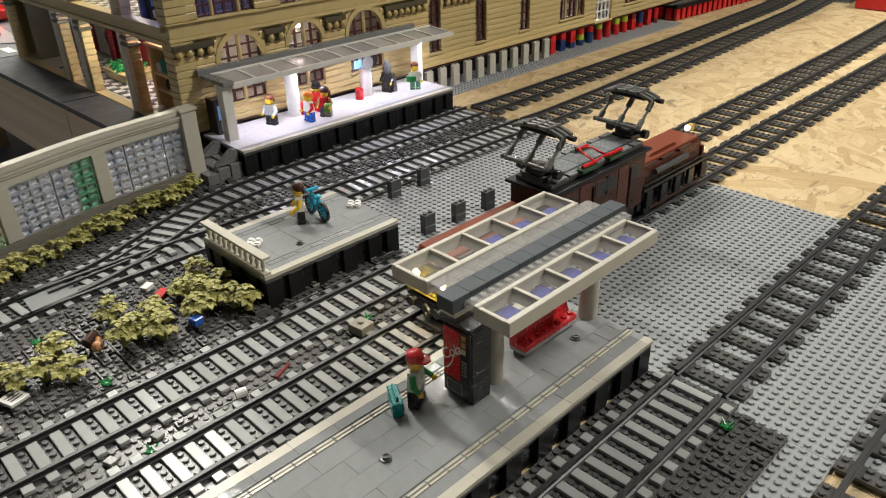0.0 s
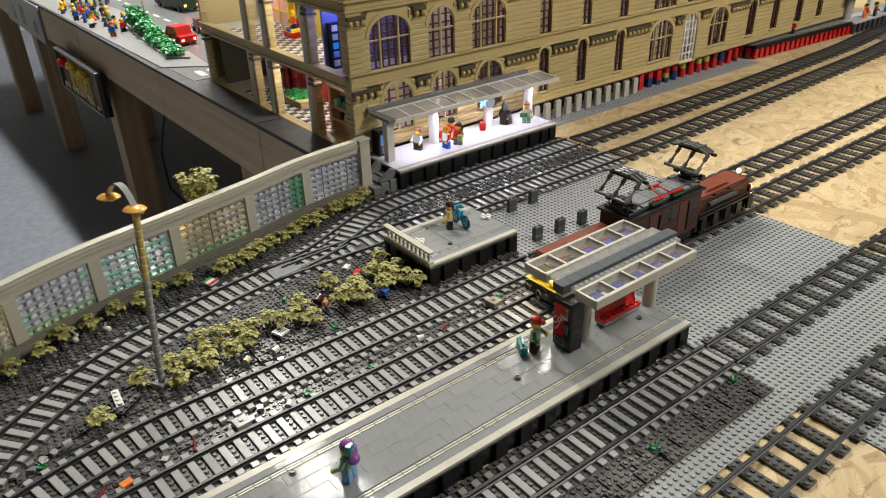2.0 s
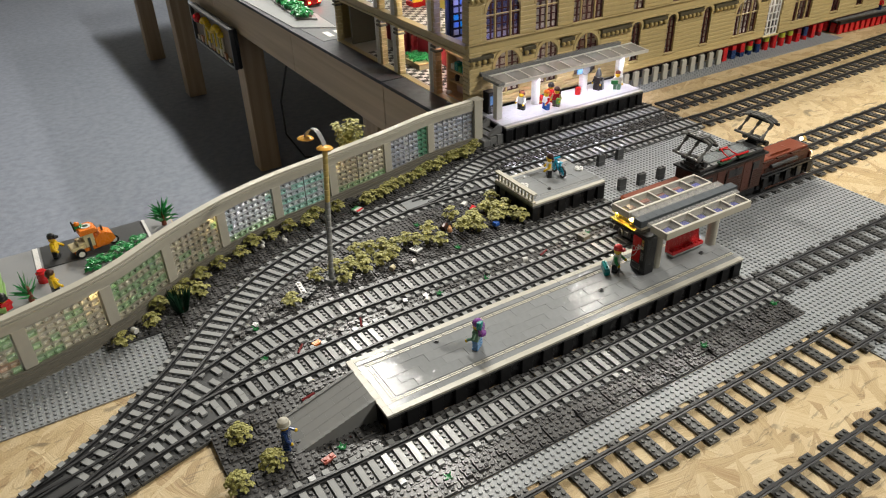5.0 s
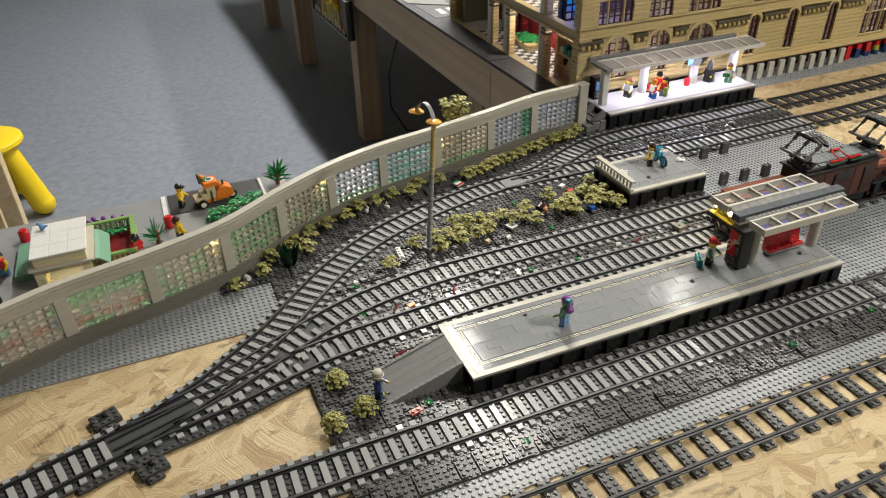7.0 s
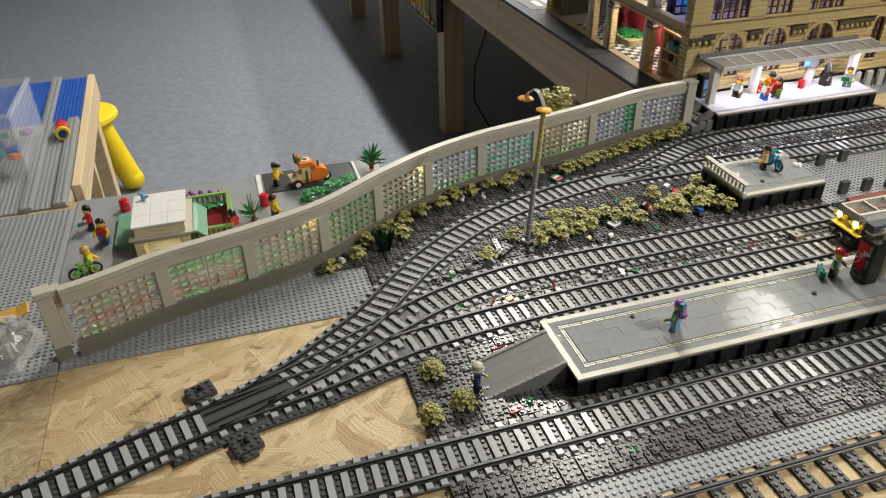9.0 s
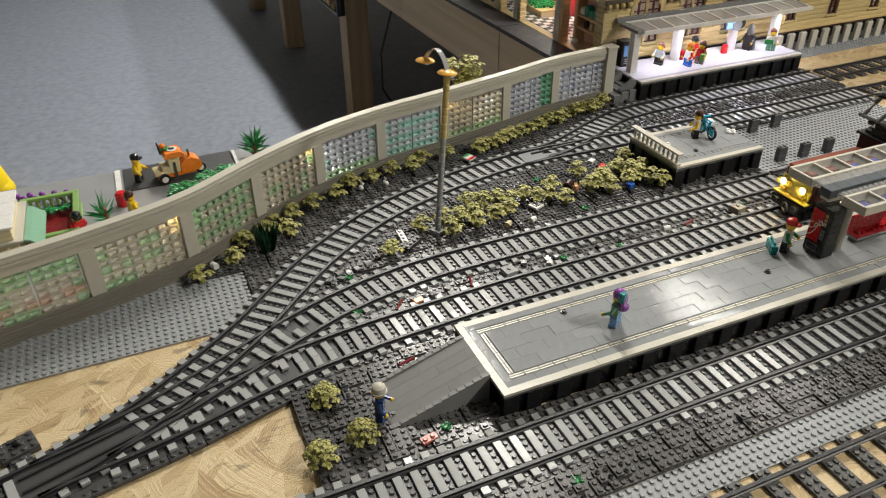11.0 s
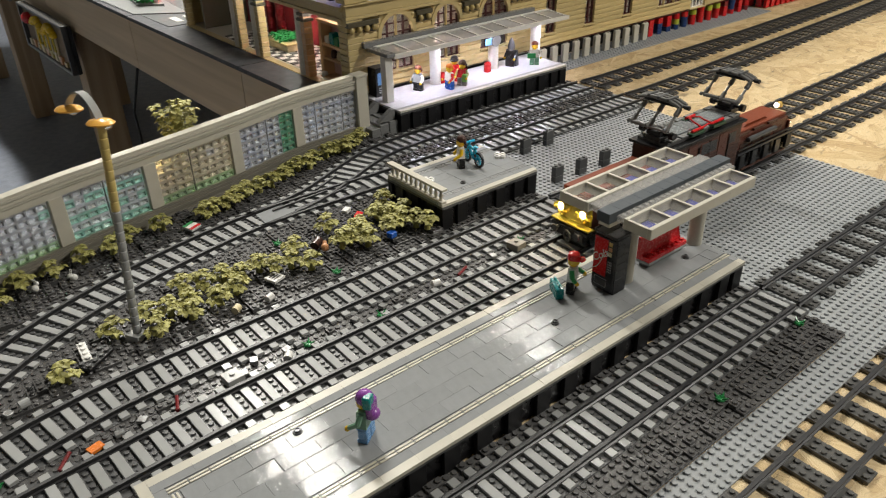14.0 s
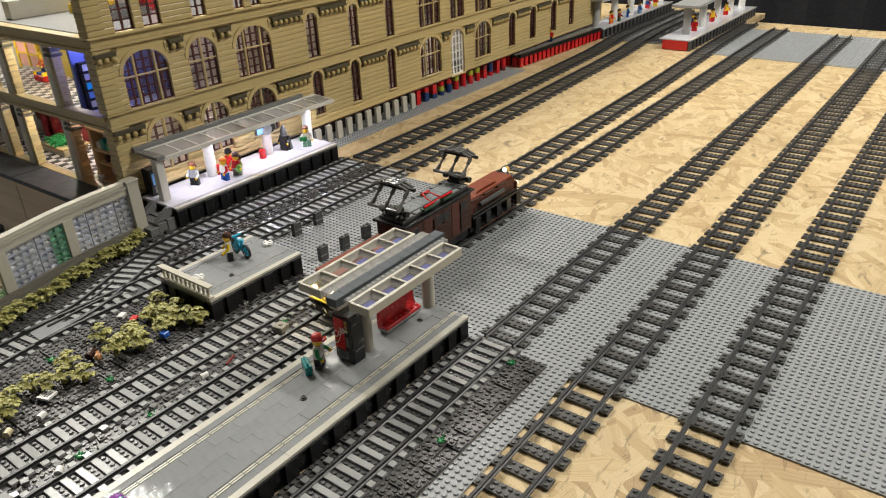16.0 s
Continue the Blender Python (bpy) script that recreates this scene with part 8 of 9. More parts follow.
def cafe():
    t = thing("kiosk_building", "small tan toy kiosk with white flat roof", "building", (-57.4 * S, 64.2 * S, 0.0013))
    for k, (z0, z1) in enumerate(((0.0, 0.0095), (0.0097, 0.0191), (0.0193, 0.0287), (0.0289, 0.0360))):
        for b in ((-5, -3.4, -6.2, 6.2), (3.4, 5, -6.2, 6.2), (-3.4, 3.4, 4.6, 6.2)) + (((-3.4, 3.4, -6.2, -4.8),) if k in (0, 3) else ()):
            part("wall_brick", Geo().box(b[0] * S, b[1] * S - 0.0001, b[2] * S, b[3] * S, z0, z1, 0.0004), CREAM, t)
    part("cornice", Geo().box(-5.7 * S, 5.7 * S, -6.9 * S, 6.6 * S, 0.0361, 0.0395, 0.0005), WHITE, t)
    for k in range(3):
        part("brick_course", Geo().box(-4.5 * S, 4.5 * S, -6.2 * S, 6.0 * S, 0.0396 + 0.0052 * k, 0.0445 + 0.0052 * k, 0.0004), CREAM, t)
    for i in range(3):
        for j in range(3):
            part("roof_tile", Geo().box((-4.9 + 3.27 * i) * S + 0.0002, (-1.63 + 3.27 * i) * S - 0.0002, (-6.5 + 4.3 * j) * S + 0.0002, (-2.2 + 4.3 * j) * S - 0.0002, 0.0553, 0.0583, 0.0004), PURE, t)
    part("awning", Geo().prism([(5.8 * S, 0.038), (6.6 * S, 0.036), (8.2 * S, 0.024), (8.2 * S, 0.022), (6.4 * S, 0.034), (5.8 * S, 0.035)], -6.4 * S, 5 * S), SAND, t, "sand green awning")
    part("side_board", Geo().box(-9.4 * S, -6.4 * S, -1 * S, 11.5 * S, 0, 0.0095, 0.0006), SAND, t, "sand green side bench")
    part("counter_pane", Geo().box(-3.4 * S, 3.4 * S, -5.4 * S, -5.1 * S, 0.0098, 0.0286, 0.0003), CLEAR, t, "clear counter pane")
    part("lamp", Geo().ball((0, -2 * S, 0.030), 0.004, 10, 6), glow("kiosk_lamp_glow", (1.0, 0.78, 0.35), 6.0), t, "warm glowing lamp", True)
    data = bpy.data.lights.new("kiosk_lamp", "POINT")
    data.energy, data.color, data.shadow_soft_size = 0.045, (1.0, 0.80, 0.45), 0.004
    new("kiosk_lamp", data).location = (-57.4 * S, 61.4 * S, 0.024)
    b = thing("blue_bird", "small blue toy bird on the kiosk roof", "toy bird", (-60.2 * S, 68.4 * S, 0.0597), 150)
    part("body", Geo().ball((0, 0, 0.0045), 0.0045, 10, 7).ball((0.004, 0, 0.0092), 0.0030, 10, 6).tube((-0.003, 0, 0.005), (-0.010, 0, 0.0075), 0.0028, 0.0010, 7).tube((0.0062, 0, 0.0092), (0.009, 0, 0.0086), 0.0010, 0.0003, 6), MEDBLUE, b, smooth=True)
    g = thing("planter_bed", "dull green framed flower bed with purple flowers behind it", "planter", (-48.9 * S, 68.4 * S, 0.0013))
    for b in ((-4.6, 4.6, -7.4, -6.5), (-4.6, 4.6, 6.5, 7.4), (-4.6, -3.7, -6.5, 6.5), (3.7, 4.6, -6.5, 6.5)):
        part("rail", Geo().box(b[0] * S, b[1] * S, b[2] * S, b[3] * S, 0.0190, 0.0235, 0.0005), BEDGREEN, g)
        part("base_rail", Geo().box(b[0] * S, b[1] * S, b[2] * S, b[3] * S, 0, 0.0030, 0.0005), BEDGREEN, g)
    for k in range(9):
        for y in (-6.95, 6.95):
            part("baluster", Geo().tube(((-4.2 + 1.05 * k) * S, y * S, 0.003), ((-4.2 + 1.05 * k) * S, y * S, 0.0190), 0.0022, n=8), BEDGREEN, g)
    for k in range(11):
        for x in (-4.15, 4.15):
            part("baluster", Geo().tube((x * S, (-6.0 + 1.2 * k) * S, 0.003), (x * S, (-6.0 + 1.2 * k) * S, 0.0190), 0.0022, n=8), BEDGREEN, g)
    part("earth", Geo().box(-3.65 * S, 3.65 * S, -6.45 * S, 6.45 * S, 0, 0.004, 0.0004), DKRED, g)
    for k in range(10):
        put("plant", shared(leaf_mesh(), DKGREEN if k % 3 == 0 else GREEN, "plant"), g, pose((-3.2 + 0.7 * k) * S, (4.6 + 0.9 * math.sin(2.3 * k)) * S, 0.009 + 0.002 * (k % 3), 0, 0, 37 * k))
    for k in range(13):
        x, y, z = -8.6 + 1.0 * k, 12.6 - 0.28 * k + 0.5 * math.sin(3 * k), 0.009 + 0.003 * (k % 2)
        part("flower", Geo().ball((x * S, y * S, z), 0.0042, 8, 5).ball(((x + 0.4) * S, (y - 0.3) * S, z - 0.003), 0.0030, 7, 5).tube((x * S, y * S, 0.0), (x * S, y * S, z - 0.002), 0.0010, n=5), PURPLE, g, "purple flower", True)


BEDGREEN = plastic("dull_green_plastic", (0.20, 0.34, 0.10), 0.32)
cafe()
figure("toy_figure", "toy figure in red top with black hair by the kiosk", -72.1, 73.4, 0.0013, 200, BLACK, RED, RED, hair=BLACK, carry=((0.012, 0, 0.010, 0.010, 0.006, 0.004), TEAL))
figure("toy_figure", "toy figure in yellow top and blue trousers by the kiosk", -69.0, 66.9, 0.0013, 250, MEDBLUE, RED, YELLOW, hair=BLACK)
figure("toy_figure", "toy figure in red top sitting by a table", -44.4, 62.6, 0.0013, 120, LTGREY, RED, RED, hair=BLACK)
figure("toy_figure", "toy figure in yellow with brown hair near the orange cart", -36.0, 66.2, 0.0013, 20, BLACK, YELLOW, YELLOW, hair=DKBROWN)
figure("toy_figure", "toy figure in yellow with black cap behind the orange cart", -34.2, 80.2, 0.0031, -20, BLACK, YELLOW, YELLOW, hair=BLACK, style="cap")
bicycle(-71.2, 55.4, 0.0013, 20, LIME, "green toy bicycle leaning near the wall")
figure("toy_figure", "toy figure in yellow beside the green bicycle", -70.6, 57.2, 0.0013, -10, SKIN, YELLOW, YELLOW, hair=GOLD)
for x, y in ((-37.6, 72.3), (-65.9, 79.4)):
    t = thing("litter_bin", "red ribbed toy litter bin on the pavement", "bin", (x * S, y * S, 0.0013))
    part("drum", Geo().lathe([(0.0082, 0), (0.0088, 0.003), (0.0080, 0.006), (0.0088, 0.010), (0.0080, 0.013), (0.0088, 0.017), (0.0070, 0.0185)], 14), RED, t, smooth=True)
    part("lid", Geo().lathe([(0.0066, 0.0185), (0.0060, 0.0205), (0.002, 0.021)], 12), RED, t, smooth=True)
spiky_bush(-40.4, 66.4, 0.0013, GREEN, "spiky green toy plant near the wall", 0.028, 30, 0.009, 80, 0.0013)
spiky_bush(-12.4, 82.0, 0.0013, GREEN, "large spiky dark green toy shrub behind the wall", 0.030, 64, 0.009, 88, 0.0013)
for k in range(16):
    x, y = -29.5 + 0.75 * k, 71.0 + 0.42 * k + 1.3 * math.sin(2.1 * k)
    t = thing("low_plant", "bright green toy ground plant", "plant", (x * S, y * S, 0.0013), 47 * k, "green ground plants")
    put("leaf", shared(leaf_mesh(), GREEN, "leaf"), t, pose(0, 0, 0.0045 + 0.003 * (k % 2)))
    put("leaf", shared(leaf_mesh(), GREEN, "leaf"), t, pose(0.003, 0.002, 0.0085 + 0.003 * (k % 3), 8, 6, 30))


def delivery_cart():
    t = thing("delivery_tricycle", "orange three wheeled toy delivery scooter with cream cargo box", "scooter", (-27.4 * S, 79.0 * S, 0.0031), 8)
    part("cargo_box", Geo().box(-0.034, -0.012, -0.012, 0.012, 0.013, 0.019, 0.0008).box(-0.022, -0.012, -0.012, 0.012, 0.0191, 0.024, 0.0006), CREAM, t, "cream stepped cargo box")
    part("chassis", Geo().box(-0.030, 0.026, -0.010, 0.010, 0.006, 0.0128, 0.0008), ORANGE, t)
    part("body", Geo().box(-0.0118, 0.004, -0.011, 0.011, 0.013, 0.037, 0.0008), CREAM, t, "cream cab body")
    part("strap", Geo().box(-0.006, -0.002, -0.0125, -0.0111, 0.006, 0.030, 0.0004), DKGREY, t)
    part("bonnet", Geo().prism([(0.0042, 0.010), (0.030, 0.010), (0.036, 0.016), (0.033, 0.025), (0.022, 0.031), (0.012, 0.030), (0.0042, 0.024)], -0.012, 0.012), ORANGE, t, "rounded orange front")
    part("roof", Geo().prism([(-0.016, 0.0372), (0.012, 0.0372), (0.012, 0.041), (0.006, 0.0455), (-0.014, 0.0455), (-0.016, 0.043)], -0.014, 0.014), ORANGE, t, "thick orange roof")
    part("roof_disc", Geo().lathe([(0.008, 0.0456), (0.008, 0.0466)], 16, (-0.002, 0, 0)), PURE, t, "white round top", True)
    part("roof_emblem", Geo().lathe([(0.0045, 0.0467), (0.0045, 0.0469)], 14, (-0.002, 0, 0)), DKGREEN, t)
    part("windscreen", Geo().prism([(0.014, 0.030), (0.0155, 0.030), (0.0125, 0.041), (0.0121, 0.0371)], -0.011, 0.011), CLEAR, t)
    part("ladder", Geo().tube((-0.017, 0.010, 0.037), (-0.019, 0.010, 0.056), 0.0014, n=6), BLACK, t)
    part("steering_wheel", ring(Geo(), (0, 0, 0), 0.0042, 0.0009, 12).turned(pose(0.020, -0.002, 0.036, 0, 40, 90)), BLACK, t)
    for x, y in ((-0.022, -0.014), (-0.022, 0.014), (0.034, 0)):
        w = part("wheel", Geo().tube((x, y - 0.003, 0.0080), (x, y + 0.003, 0.0080), 0.0080, n=18), BLACK, t, smooth=True)
        part("hub", Geo().tube((x, y - 0.0034, 0.0080), (x, y + 0.0034, 0.0080), 0.0046, n=14), PURE, w, smooth=True)
    part("greens", leaf_mesh().turned(pose(-0.011, 0.004, 0.0475)), GREEN, t)
    part("pumpkin", Geo().ball((-0.013, 0.005, 0.0515), 0.0048, 10, 7, 0.85), ORANGE, t, smooth=True)


delivery_cart()


# ---------------------------------------------------------------- side table, stool
def side_table():
    t = thing("side_table", "narrow side table with raw board edge and studded plates", "table", kind="structure")
    x0, x1, y0, y1 = -142 * S, -77.8 * S, 88 * S, 172 * S
    part("table_top", Geo().box(x0, x1, y0, y1, TABLE - 0.02, TABLE, 0.001), PINE, t)
    part("edge_board", Geo().box(x1, x1 + 0.016, y0 + 0.05, y1, -0.055, 0.004, 0.0012), PALEPLY, t, "pale plywood side board")
    for x, y in ((x1 - 0.03, y0 + 0.12), (x1 - 0.03, y1 - 0.05), (x0 + 0.05, y1 - 0.05)):
        part("leg", Geo().box(x - 0.03, x + 0.03, y - 0.03, y + 0.03, FLOOR, TABLE - 0.0202, 0.002), PALEPLY, t)
    part("brace", Geo().prism([(y0 + 0.235, -0.40), (y0 + 0.260, -0.40), (y0 + 0.292, -0.0553), (y0 + 0.267, -0.0553)], x1 + 0.001, x1 + 0.014, "x"), PALEPLY, t)
    baseplate("baseplate", -142, -73.2, 29, 50)
    baseplate("baseplate", -142, -76.2, 50, 84)
    swing = pose(-77.8 * S, 85 * S, 0, 0, 0, 3.0) @ pose(77.8 * S, -85 * S, 0)
    t.matrix_basis = swing
    for ob in (baseplate("baseplate", -142, -78, 86, 136, z=0.0005), baseplate("baseplate", -142, -78, 136, 171, BLUE, "bright blue studded baseplate", z=0.0005)):
        ob.matrix_basis = swing
    for x in (-86.2, -79.6):
        k = thing("plate_strip", "raised light grey strip of plates along the side table", "plates", (x * S, 86 * S, 0.0006))
        k.matrix_basis = swing @ k.matrix_basis
        part("strip", Geo().box(-1.2 * S, 1.2 * S, 0, (86 if x < -85 else 50) * S, 0, 0.0064, 0.0004).studs(-1.2 * S + 0.0016, 2, 0, 86 if x < -85 else 50, 0.0064), PLATE, k)
    r = thing("toy_rocket", "red and yellow round ended toy on the side table", "toy", (-83.4 * S, 125 * S, 0.0022), 100)
    part("body", Geo().tube((-0.020, 0, 0.0145), (0.014, 0, 0.0145), 0.0125, 0.0138, 18), RED, r, smooth=True)
    part("rim", Geo().tube((-0.027, 0, 0.0145), (-0.020, 0, 0.0145), 0.0132, 0.0142, 18), YELLOW, r, "yellow rim", True)
    part("opening", Geo().tube((-0.0278, 0, 0.0145), (-0.027, 0, 0.0145), 0.0082, 0.0088, 18), DKBLUE, r, smooth=True)
    part("tail", Geo().tube((0.014, 0, 0.016), (0.040, 0, 0.022), 0.0065, 0.0026, 12), RED, r, smooth=True)
    for k in range(8):
        a = 2 * math.pi * k / 8
        part("tooth", Geo().ball((-0.004, 0.0132 * math.cos(a), 0.0145 + 0.0132 * math.sin(a)), 0.0016, 8, 5), WHITE, r)
    b = thing("clear_box", "clear plastic storage box with loose toy bricks", "box", (-97.0 * S, 116 * S, 0.0022))
    w, d, h, th = 0.14, 0.20, 0.12, 0.003
    for s in ((-w / 2, w / 2, -d / 2, -d / 2 + th, 0, h), (-w / 2, w / 2, d / 2 - th, d / 2, 0, h), (-w / 2, -w / 2 + th, -d / 2 + th, d / 2 - th, 0, h), (w / 2 - th, w / 2, -d / 2 + th, d / 2 - th, 0, h)):
        part("side", Geo().box(*s, 0.0008), BOXFILM, b)
    part("rim", Geo().box(-w / 2 - 0.006, w / 2 + 0.006, -d / 2 - 0.006, -d / 2, h - 0.006, h, 0.001).box(w / 2, w / 2 + 0.006, -d / 2, d / 2, h - 0.006, h, 0.001), BOXFILM, b)
    rnd = random.Random(9)
    for k in range(26):
        x, y, z = rnd.uniform(-0.055, 0.055), rnd.uniform(-0.085, 0.085), 0.006 + 0.012 * (k % 3)
        o = part("loose_brick", Geo().box(-0.012, 0.012, -0.008, 0.008, -0.005, 0.005, 0.0006), rnd.choice((BLUE, PURPLE, TEAL, LTGREY, ORANGE, YELLOW)), b)
        o.matrix_basis = pose(x, y, z, rnd.uniform(-20, 20), rnd.uniform(-20, 20), rnd.uniform(0, 180))
    c = thing("yellow_crate", "yellow toy crate on the side table corner", "crate", (-108 * S, 93 * S, 0.0018))
    part("box", Geo().box(-0.06, 0.06, -0.03, 0.03, 0, 0.035, 0.002), YELLOW, c)


BOXFILM = film("cloudy_box_plastic", (0.80, 0.83, 0.86), 0.16)


def parts_bag():
    t = thing("parts_bag", "crumpled clear plastic bag of grey bricks with amber flap", "bag", (-82.5 * S, 37.5 * S, 0.0018), 12)
    rnd = random.Random(6)
    v, f, n, m = [], [], 16, 7
    for i in range(m):
        a = math.pi / 2 * i / (m - 1)
        for k in range(n):
            b = 2 * math.pi * k / n
            q = 1 + rnd.uniform(-0.13, 0.13)
            v.append((0.050 * math.cos(a) * math.cos(b) * q, 0.060 * math.cos(a) * math.sin(b) * q, 0.001 + 0.034 * math.sin(a) * (1 + rnd.uniform(-0.2, 0.2))))
    for i in range(m - 1):
        f += [(i * n + k, i * n + (k + 1) % n, (i + 1) * n + (k + 1) % n, (i + 1) * n + k) for k in range(n)]
    f += [tuple(range(n - 1, -1, -1)), tuple(range((m - 1) * n, m * n))]
    part("film", Geo().add(v, f), film("bag_film", (0.80, 0.80, 0.78), 0.22), t, "crumpled clear film")
    for k in range(30):
        o = part("grey_brick", Geo().box(-0.008, 0.008, -0.008, 0.008, 0, 0.0095, 0.0004).studs(-0.008, 2, -0.008, 2, 0.0095), (DKGREY, STEPGREY, LTGREY)[k % 3], t)
        o.matrix_basis = pose(rnd.uniform(-0.028, 0.028), rnd.uniform(-0.036, 0.036), 0.003 + 0.006 * (k % 3), rnd.uniform(-40, 40), rnd.uniform(-40, 40), rnd.uniform(0, 180))
    part("flap", Geo().prism([(-0.045, 0.012), (0.030, 0.014), (0.042, 0.019), (0.040, 0.0205), (0.026, 0.0165), (-0.045, 0.0145)], 0.040, 0.066), plastic("amber_film", (0.55, 0.32, 0.06), 0.15), t, "amber flap")


PALEPLY = timber("pale_plywood", (0.50, 0.38, 0.22), (0.66, 0.53, 0.34), "Y")
side_table()
parts_bag()


def stool():
    t = thing("child_stool", "bright yellow plastic child stool standing on the floor", "stool", (-110 * S, 278 * S, FLOOR), 20)
    part("seat", Geo().lathe([(0.10, 0.262), (0.125, 0.268), (0.134, 0.280), (0.132, 0.292), (0.118, 0.300), (0.002, 0.302)], 36), STOOL, t, smooth=True)
    for k in range(4):
        a = radians(45 + 90 * k)
        c, s = math.cos(a), math.sin(a)
        g = Geo().tube((0.075 * c, 0.075 * s, 0.266), (0.145 * c, 0.145 * s, 0.035), 0.036, 0.042, 18).ball((0.146 * c, 0.146 * s, 0.042), 0.0415, 16, 10)
        part("leg", g, STOOL, t, smooth=True)


STOOL = plastic("yellow_stool_plastic", (0.78, 0.56, 0.01), 0.4, 0.0, 8)
stool()


# ---------------------------------------------------------------- the street beside the station
def street():
    b = thing("street", "grey toy street with white lane marks beside the station", "road", kind="structure")
    z = 0.0407
    part("pavement", Geo().prism([(x * S, y * S) for x, y in ((64.6, 200), (78, 190), (86, 300), (84, 612), (57.4, 612), (60.4, 420), (62.4, 304))], z, z + 0.0022, "z"), TILE2, b)
    part("roadway", Geo().prism([(x * S, y * S) for x, y in ((66.5, 176.2), (240, 176.2), (240, 612), (84.2, 612), (86.2, 300), (78.2, 189), (66, 197))], z, z + 0.0012, "z"), DKEDGE2, b)
    for k in range(16):
        y = 192 + 14 * k
        part("lane_mark", Geo().box((93.5) * S, (94.7) * S, y * S, (y + 7) * S, z + 0.0013, z + 0.0019), PURE, b)
    for k in range(4):
        part("crossing_bar", Geo().box((70.5 + 4.2 * k) * S, (72.7 + 4.2 * k) * S, 180 * S, 187 * S, z + 0.0013, z + 0.0019), PURE, b)
    h = thing("hedge", "bright green toy hedge along the pavement", "hedge", (76 * S, 238 * S, z + 0.0023))
    part("bed", Geo().prism([(x * S, y * S) for x, y in ((-6, -27), (0, -34), (3, -20), (6, 30), (1, 40), (-2, 20))], 0, 0.006, "z"), LTGREY, h)
    rnd = random.Random(2)
    me = shared(leaf_mesh().turned(Matrix.Diagonal((2.2, 2.2, 2.4, 1))), GREEN, "leaf")
    for k in range(170):
        u = rnd.random() ** 0.9
        put("leaf", me, h, pose((-3 + 6 * u + rnd.uniform(-2.2, 2.2)) * S, (-30 + 66 * u) * S, 0.010 + rnd.uniform(0, 0.012) + rnd.random() * 0.085 * max(0, u - 0.35), rnd.uniform(-30, 30), rnd.uniform(-30, 30), rnd.uniform(0, 60)))


def hanging_board():
    t = thing("display_board", "grey board with dark arched openings hung on the table edge", "board", (59.4 * S, 420 * S, 0))
    part("panel", Geo().box(0, 0.012, -0.42, 0.34, -0.115, 0.034, 0.002), TILE2, t)
    for y, w, h in ((-0.30, 0.03, 0.05), (-0.06, 0.045, 0.085), (0.14, 0.03, 0.06)):
        part("opening", Geo().prism([(y - w, -0.085), (y + w, -0.085), (y + w, -0.085 + h * 0.7), (y + w * 0.6, -0.085 + h), (y - w * 0.6, -0.085 + h), (y - w, -0.085 + h * 0.7)], -0.0012, -0.0002, "x"), BLACK, t)
    p = thing("hedge_lamp", "thin cream lamp post rising out of the hedge", "lamp", (80.5 * S, 262 * S, 0.0432))
    part("post", Geo().tube((0, 0, 0), (0, 0, 0.20), 0.0035, n=10), CREAM, p, smooth=True)
    part("head", Geo().ball((0, 0, 0.205), 0.008, 12, 8), WHITE, p, smooth=True)


DKEDGE2 = plastic("street_grey_plastic", (0.12, 0.125, 0.13), 0.35, 0.05, 20)
street()
hanging_board()
TAIL = glow("tail_light", (1.0, 0.08, 0.03), 22.0)
FRONT = glow("white_light", (1.0, 0.9, 0.7), 8.0)


def toy_car(x, y, turn, colour, label, size=1.0):
    t = thing("toy_car", label, "car", (x * S, y * S, 0.0425), turn)
    k = size
    part("body", Geo().box(-0.050 * k, 0.050 * k, -0.024 * k, 0.024 * k, 0.006, 0.024 * k, 0.003), colour, t)
    part("cabin", Geo().prism([(-0.034 * k, 0.0241 * k), (0.022 * k, 0.0241 * k), (0.010 * k, 0.043 * k), (-0.028 * k, 0.043 * k)], -0.021 * k, 0.021 * k), colour, t)
    part("windscreen", Geo().prism([(0.0225 * k, 0.025 * k), (0.0235 * k, 0.025 * k), (0.0115 * k, 0.042 * k), (0.0105 * k, 0.042 * k)], -0.019 * k, 0.019 * k), BLACK, t)
    for wx in (-0.030, 0.030):
        for wy in (-0.0235, 0.0235):
            w = part("wheel", Geo().tube((wx * k, wy * k - 0.004, 0.010), (wx * k, wy * k + 0.004, 0.010), 0.010, n=16), BLACK, t, smooth=True)
            part("hub", Geo().tube((wx * k, wy * k - 0.0045, 0.010), (wx * k, wy * k + 0.0045, 0.010), 0.005, n=12), LTGREY, w, smooth=True)
    for wy in (-0.016, 0.016):
        part("headlight", Geo().box(0.050 * k, 0.0515 * k, wy * k - 0.004, wy * k + 0.004, 0.013, 0.019, 0.0005), FRONT, t)
        part("tail_light", Geo().box(-0.0515 * k, -0.050 * k, wy * k - 0.004, wy * k + 0.004, 0.013, 0.019, 0.0005), TAIL, t)
    return t


toy_car(82.6, 233, 100, RED, "red toy car with glowing lights on the street", 1.2)
toy_car(97, 246, -95, DKRED, "dark red toy car with glowing tail lights", 0.9)


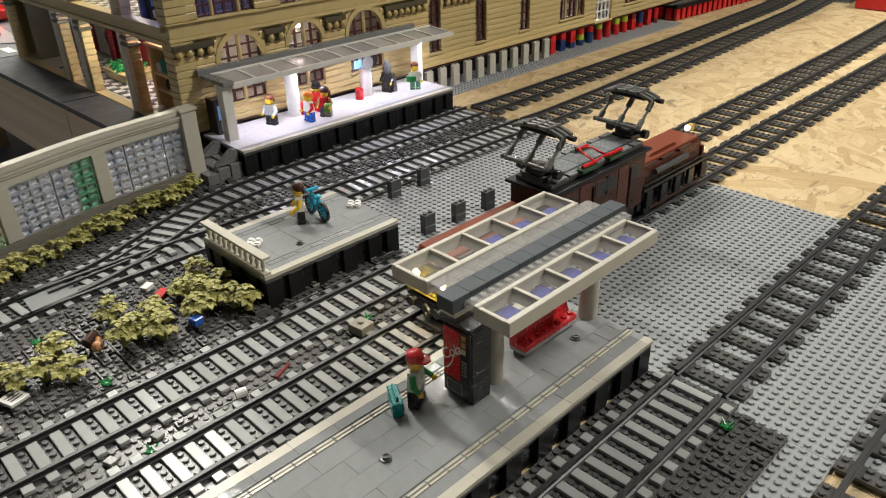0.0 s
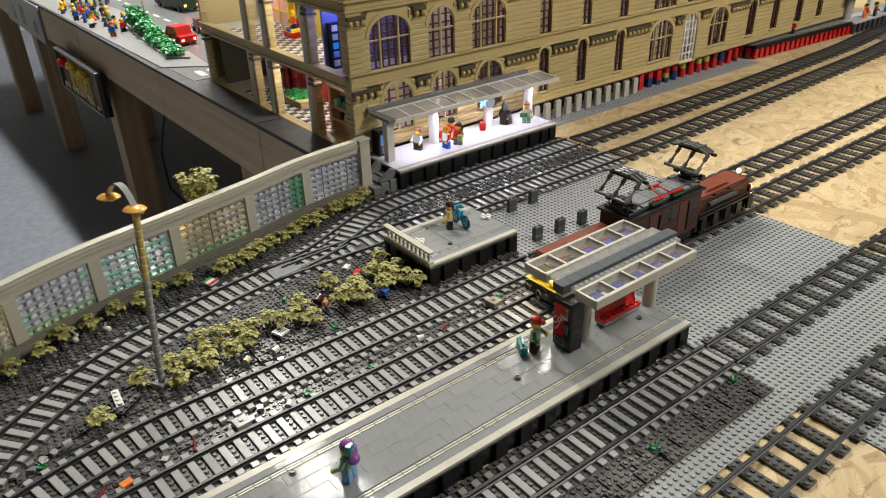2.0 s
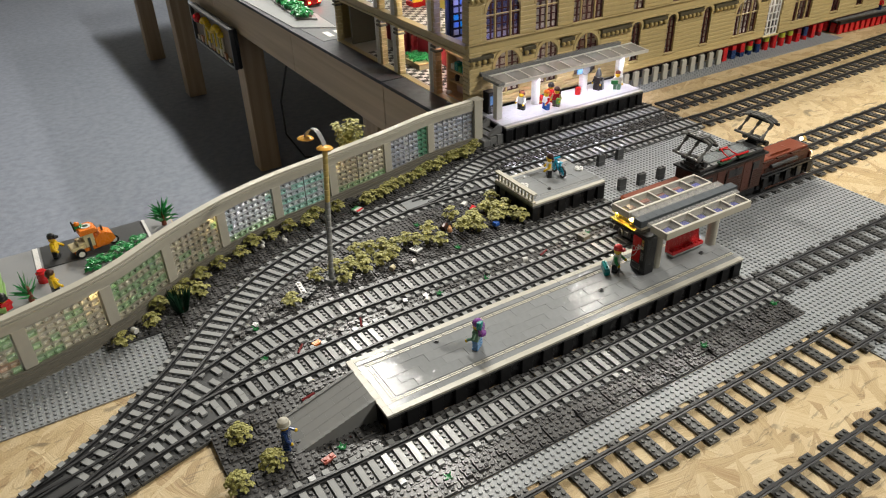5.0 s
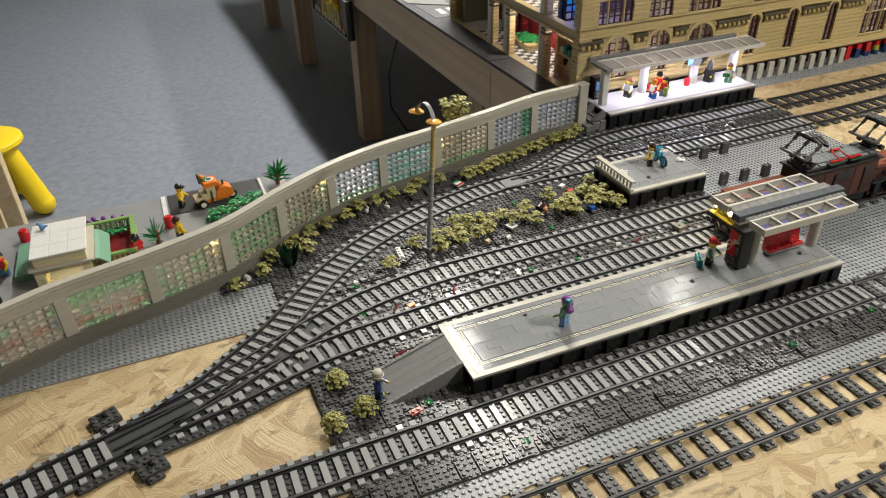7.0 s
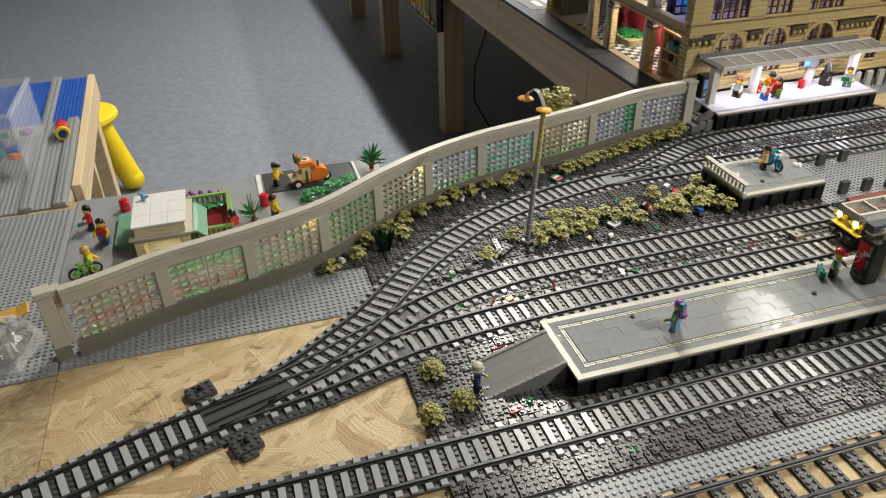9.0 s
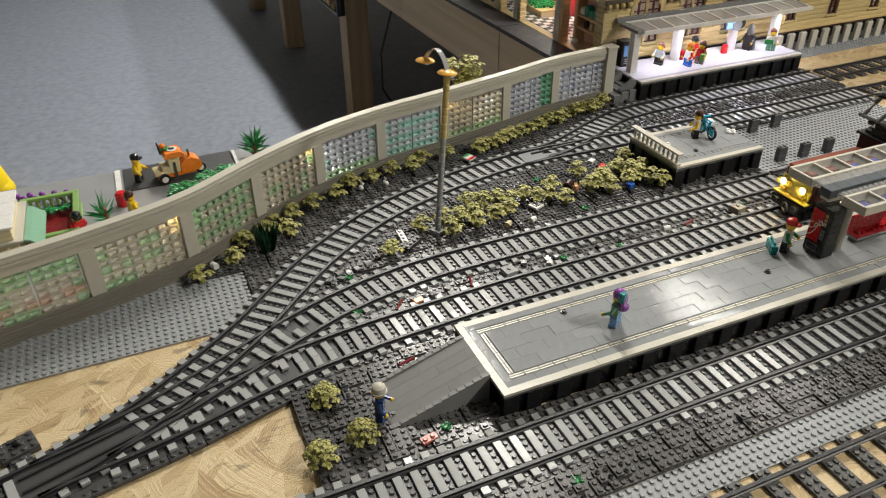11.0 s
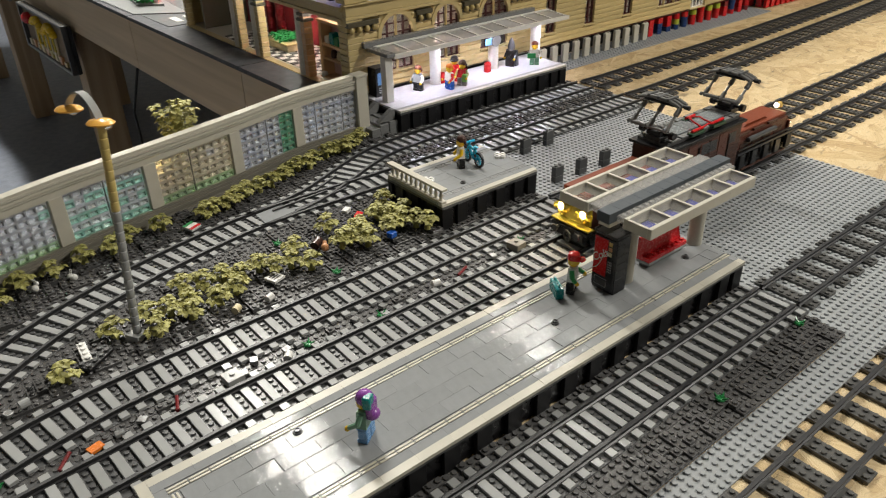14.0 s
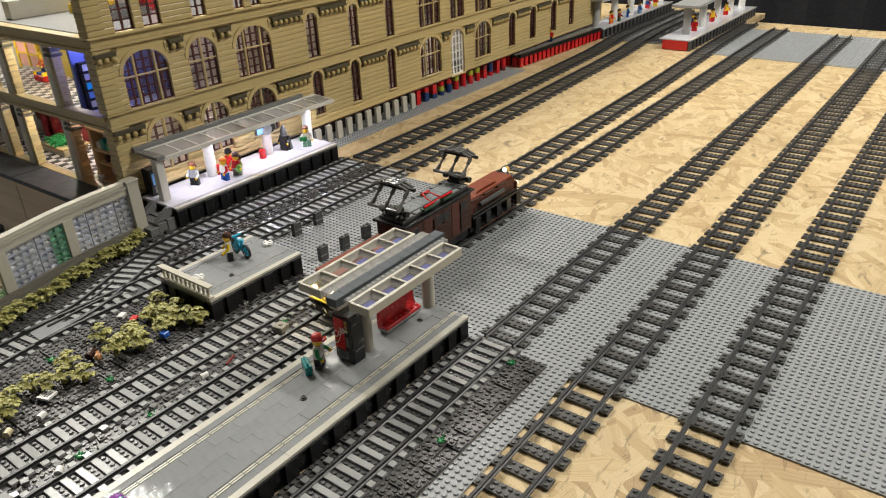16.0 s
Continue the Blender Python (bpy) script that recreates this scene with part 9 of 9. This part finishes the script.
def bus():
    t = thing("toy_bus", "long dark green toy bus on the street", "bus", (108 * S, 305 * S, 0.0425), 96)
    part("body", Geo().box(-0.12, 0.12, -0.032, 0.032, 0.010, 0.085, 0.003), DKGREEN, t)
    part("roof", Geo().box(-0.118, 0.118, -0.030, 0.030, 0.0852, 0.092, 0.002), SAND, t)
    for s in (-1, 1):
        for k in range(6):
            part("window", Geo().box(-0.108 + 0.037 * k, -0.078 + 0.037 * k, s * 0.032 - 0.001, s * 0.032 + 0.001, 0.045, 0.075, 0.0004), BLACK, t)
    for x in (-0.08, 0.08):
        for s in (-1, 1):
            part("wheel", Geo().tube((x, s * 0.030 - 0.004, 0.012), (x, s * 0.030 + 0.004, 0.012), 0.012, n=16), BLACK, t, smooth=True)
    for s in (-1, 1):
        part("tail_light", Geo().box(-0.1215, -0.120, s * 0.024 - 0.004, s * 0.024 + 0.004, 0.020, 0.028), TAIL, t)


bus()
rnd = random.Random(21)
for k, (x, y) in enumerate(((66, 300), (67.5, 292), (70, 284), (72, 276), (69.5, 310), (73.5, 290), (66.5, 320), (71.5, 303), (70.5, 330), (68, 345), (74, 318), (64.5, 308), (65.2, 286), (68.6, 270), (75.5, 300), (77, 282), (64, 330), (66.8, 338), (72.6, 268), (69.8, 322), (76.2, 310), (67, 262))):
    c = rnd.choice((RED, BLUE, YELLOW, ORANGE, DKBLUE, SAND, PURE))
    figure("toy_figure", "bright toy figure standing on the town pavement", x, y, 0.0432, rnd.uniform(0, 360), rnd.choice((BLACK, DKBLUE, BROWN)), c, c, hair=rnd.choice((BLACK, BROWN, RED, YELLOW)))
t = thing("pavilion", "grey domed toy pavilion lit from within", "pavilion", (80 * S, 345 * S, 0.0432))
part("dome", Geo().lathe([(0.075, 0.10), (0.070, 0.112), (0.045, 0.125), (0.004, 0.132)], 20), LTGREY, t, smooth=True)
for k in range(8):
    a = k * math.pi / 4
    part("column", Geo().tube((0.065 * math.cos(a), 0.065 * math.sin(a), 0), (0.065 * math.cos(a), 0.065 * math.sin(a), 0.10), 0.005, n=10), DKGREY, t, smooth=True)
t = thing("display_case", "shallow dark display case with yellow and red toy model inside", "display case", (58.0 * S, 292 * S, -0.16), 1)
part("back", Geo().box(0.006, 0.02, -0.20, 0.32, -0.06, 0.09, 0.003), BLACK, t)
for b in ((-0.20, -0.192, -0.06, 0.09), (0.305, 0.32, -0.06, 0.09), (-0.1919, 0.3049, -0.06, -0.05), (-0.1919, 0.3049, 0.082, 0.09)):
    part("frame", Geo().box(-0.010, 0.0058, b[0], b[1], b[2], b[3], 0.001), DKGREY, t)
part("lining", Geo().box(0.003, 0.0057, -0.191, 0.304, -0.049, 0.081, 0.0005), plastic("warm_brown_lining", (0.15, 0.105, 0.06), 0.5, 0.3, 25, 0.2), t, "warm brown lining")
part("red_ball", Geo().ball((-0.004, 0.235, 0.048), 0.020, 14, 9), RED, t, "red ball", True)
rndc = random.Random(8)
for k in range(13):
    y = 0.165 - 0.019 * k
    part("yellow_piece", Geo().ball((-0.004, y, 0.046 + 0.014 * math.sin(0.26 * k * math.pi)), 0.0145, 10, 7, 0.8), YELLOW, t, smooth=True)
    z = rndc.uniform(-0.045, -0.01)
    part("stalk", Geo().tube((-0.002, y + rndc.uniform(-0.01, 0.01), z), (-0.002, y, 0.045), 0.0042, 0.0030, 8), (CREAM, YELLOW, OCHRE)[k % 3], t, smooth=True)
for k in range(9):
    part("tan_piece", Geo().box(-0.006, 0.0028, 0.26 - 0.05 * k, 0.285 - 0.05 * k, -0.049, -0.036 + rndc.uniform(0, 0.02), 0.001), (CREAM, NOUGAT, TAN)[k % 3], t)
t = thing("cable", "thin black cable hanging below the table", "cable")
pts = [(0.66, 2.05, -0.03), (0.64, 2.06, -0.18), (0.60, 2.10, -0.36), (0.62, 2.16, -0.52), (0.70, 2.2, -0.66), (0.86, 2.2, -0.696)]
part("wire", Geo().pipe(pts, 0.004, 7), BLACK, t, smooth=True)
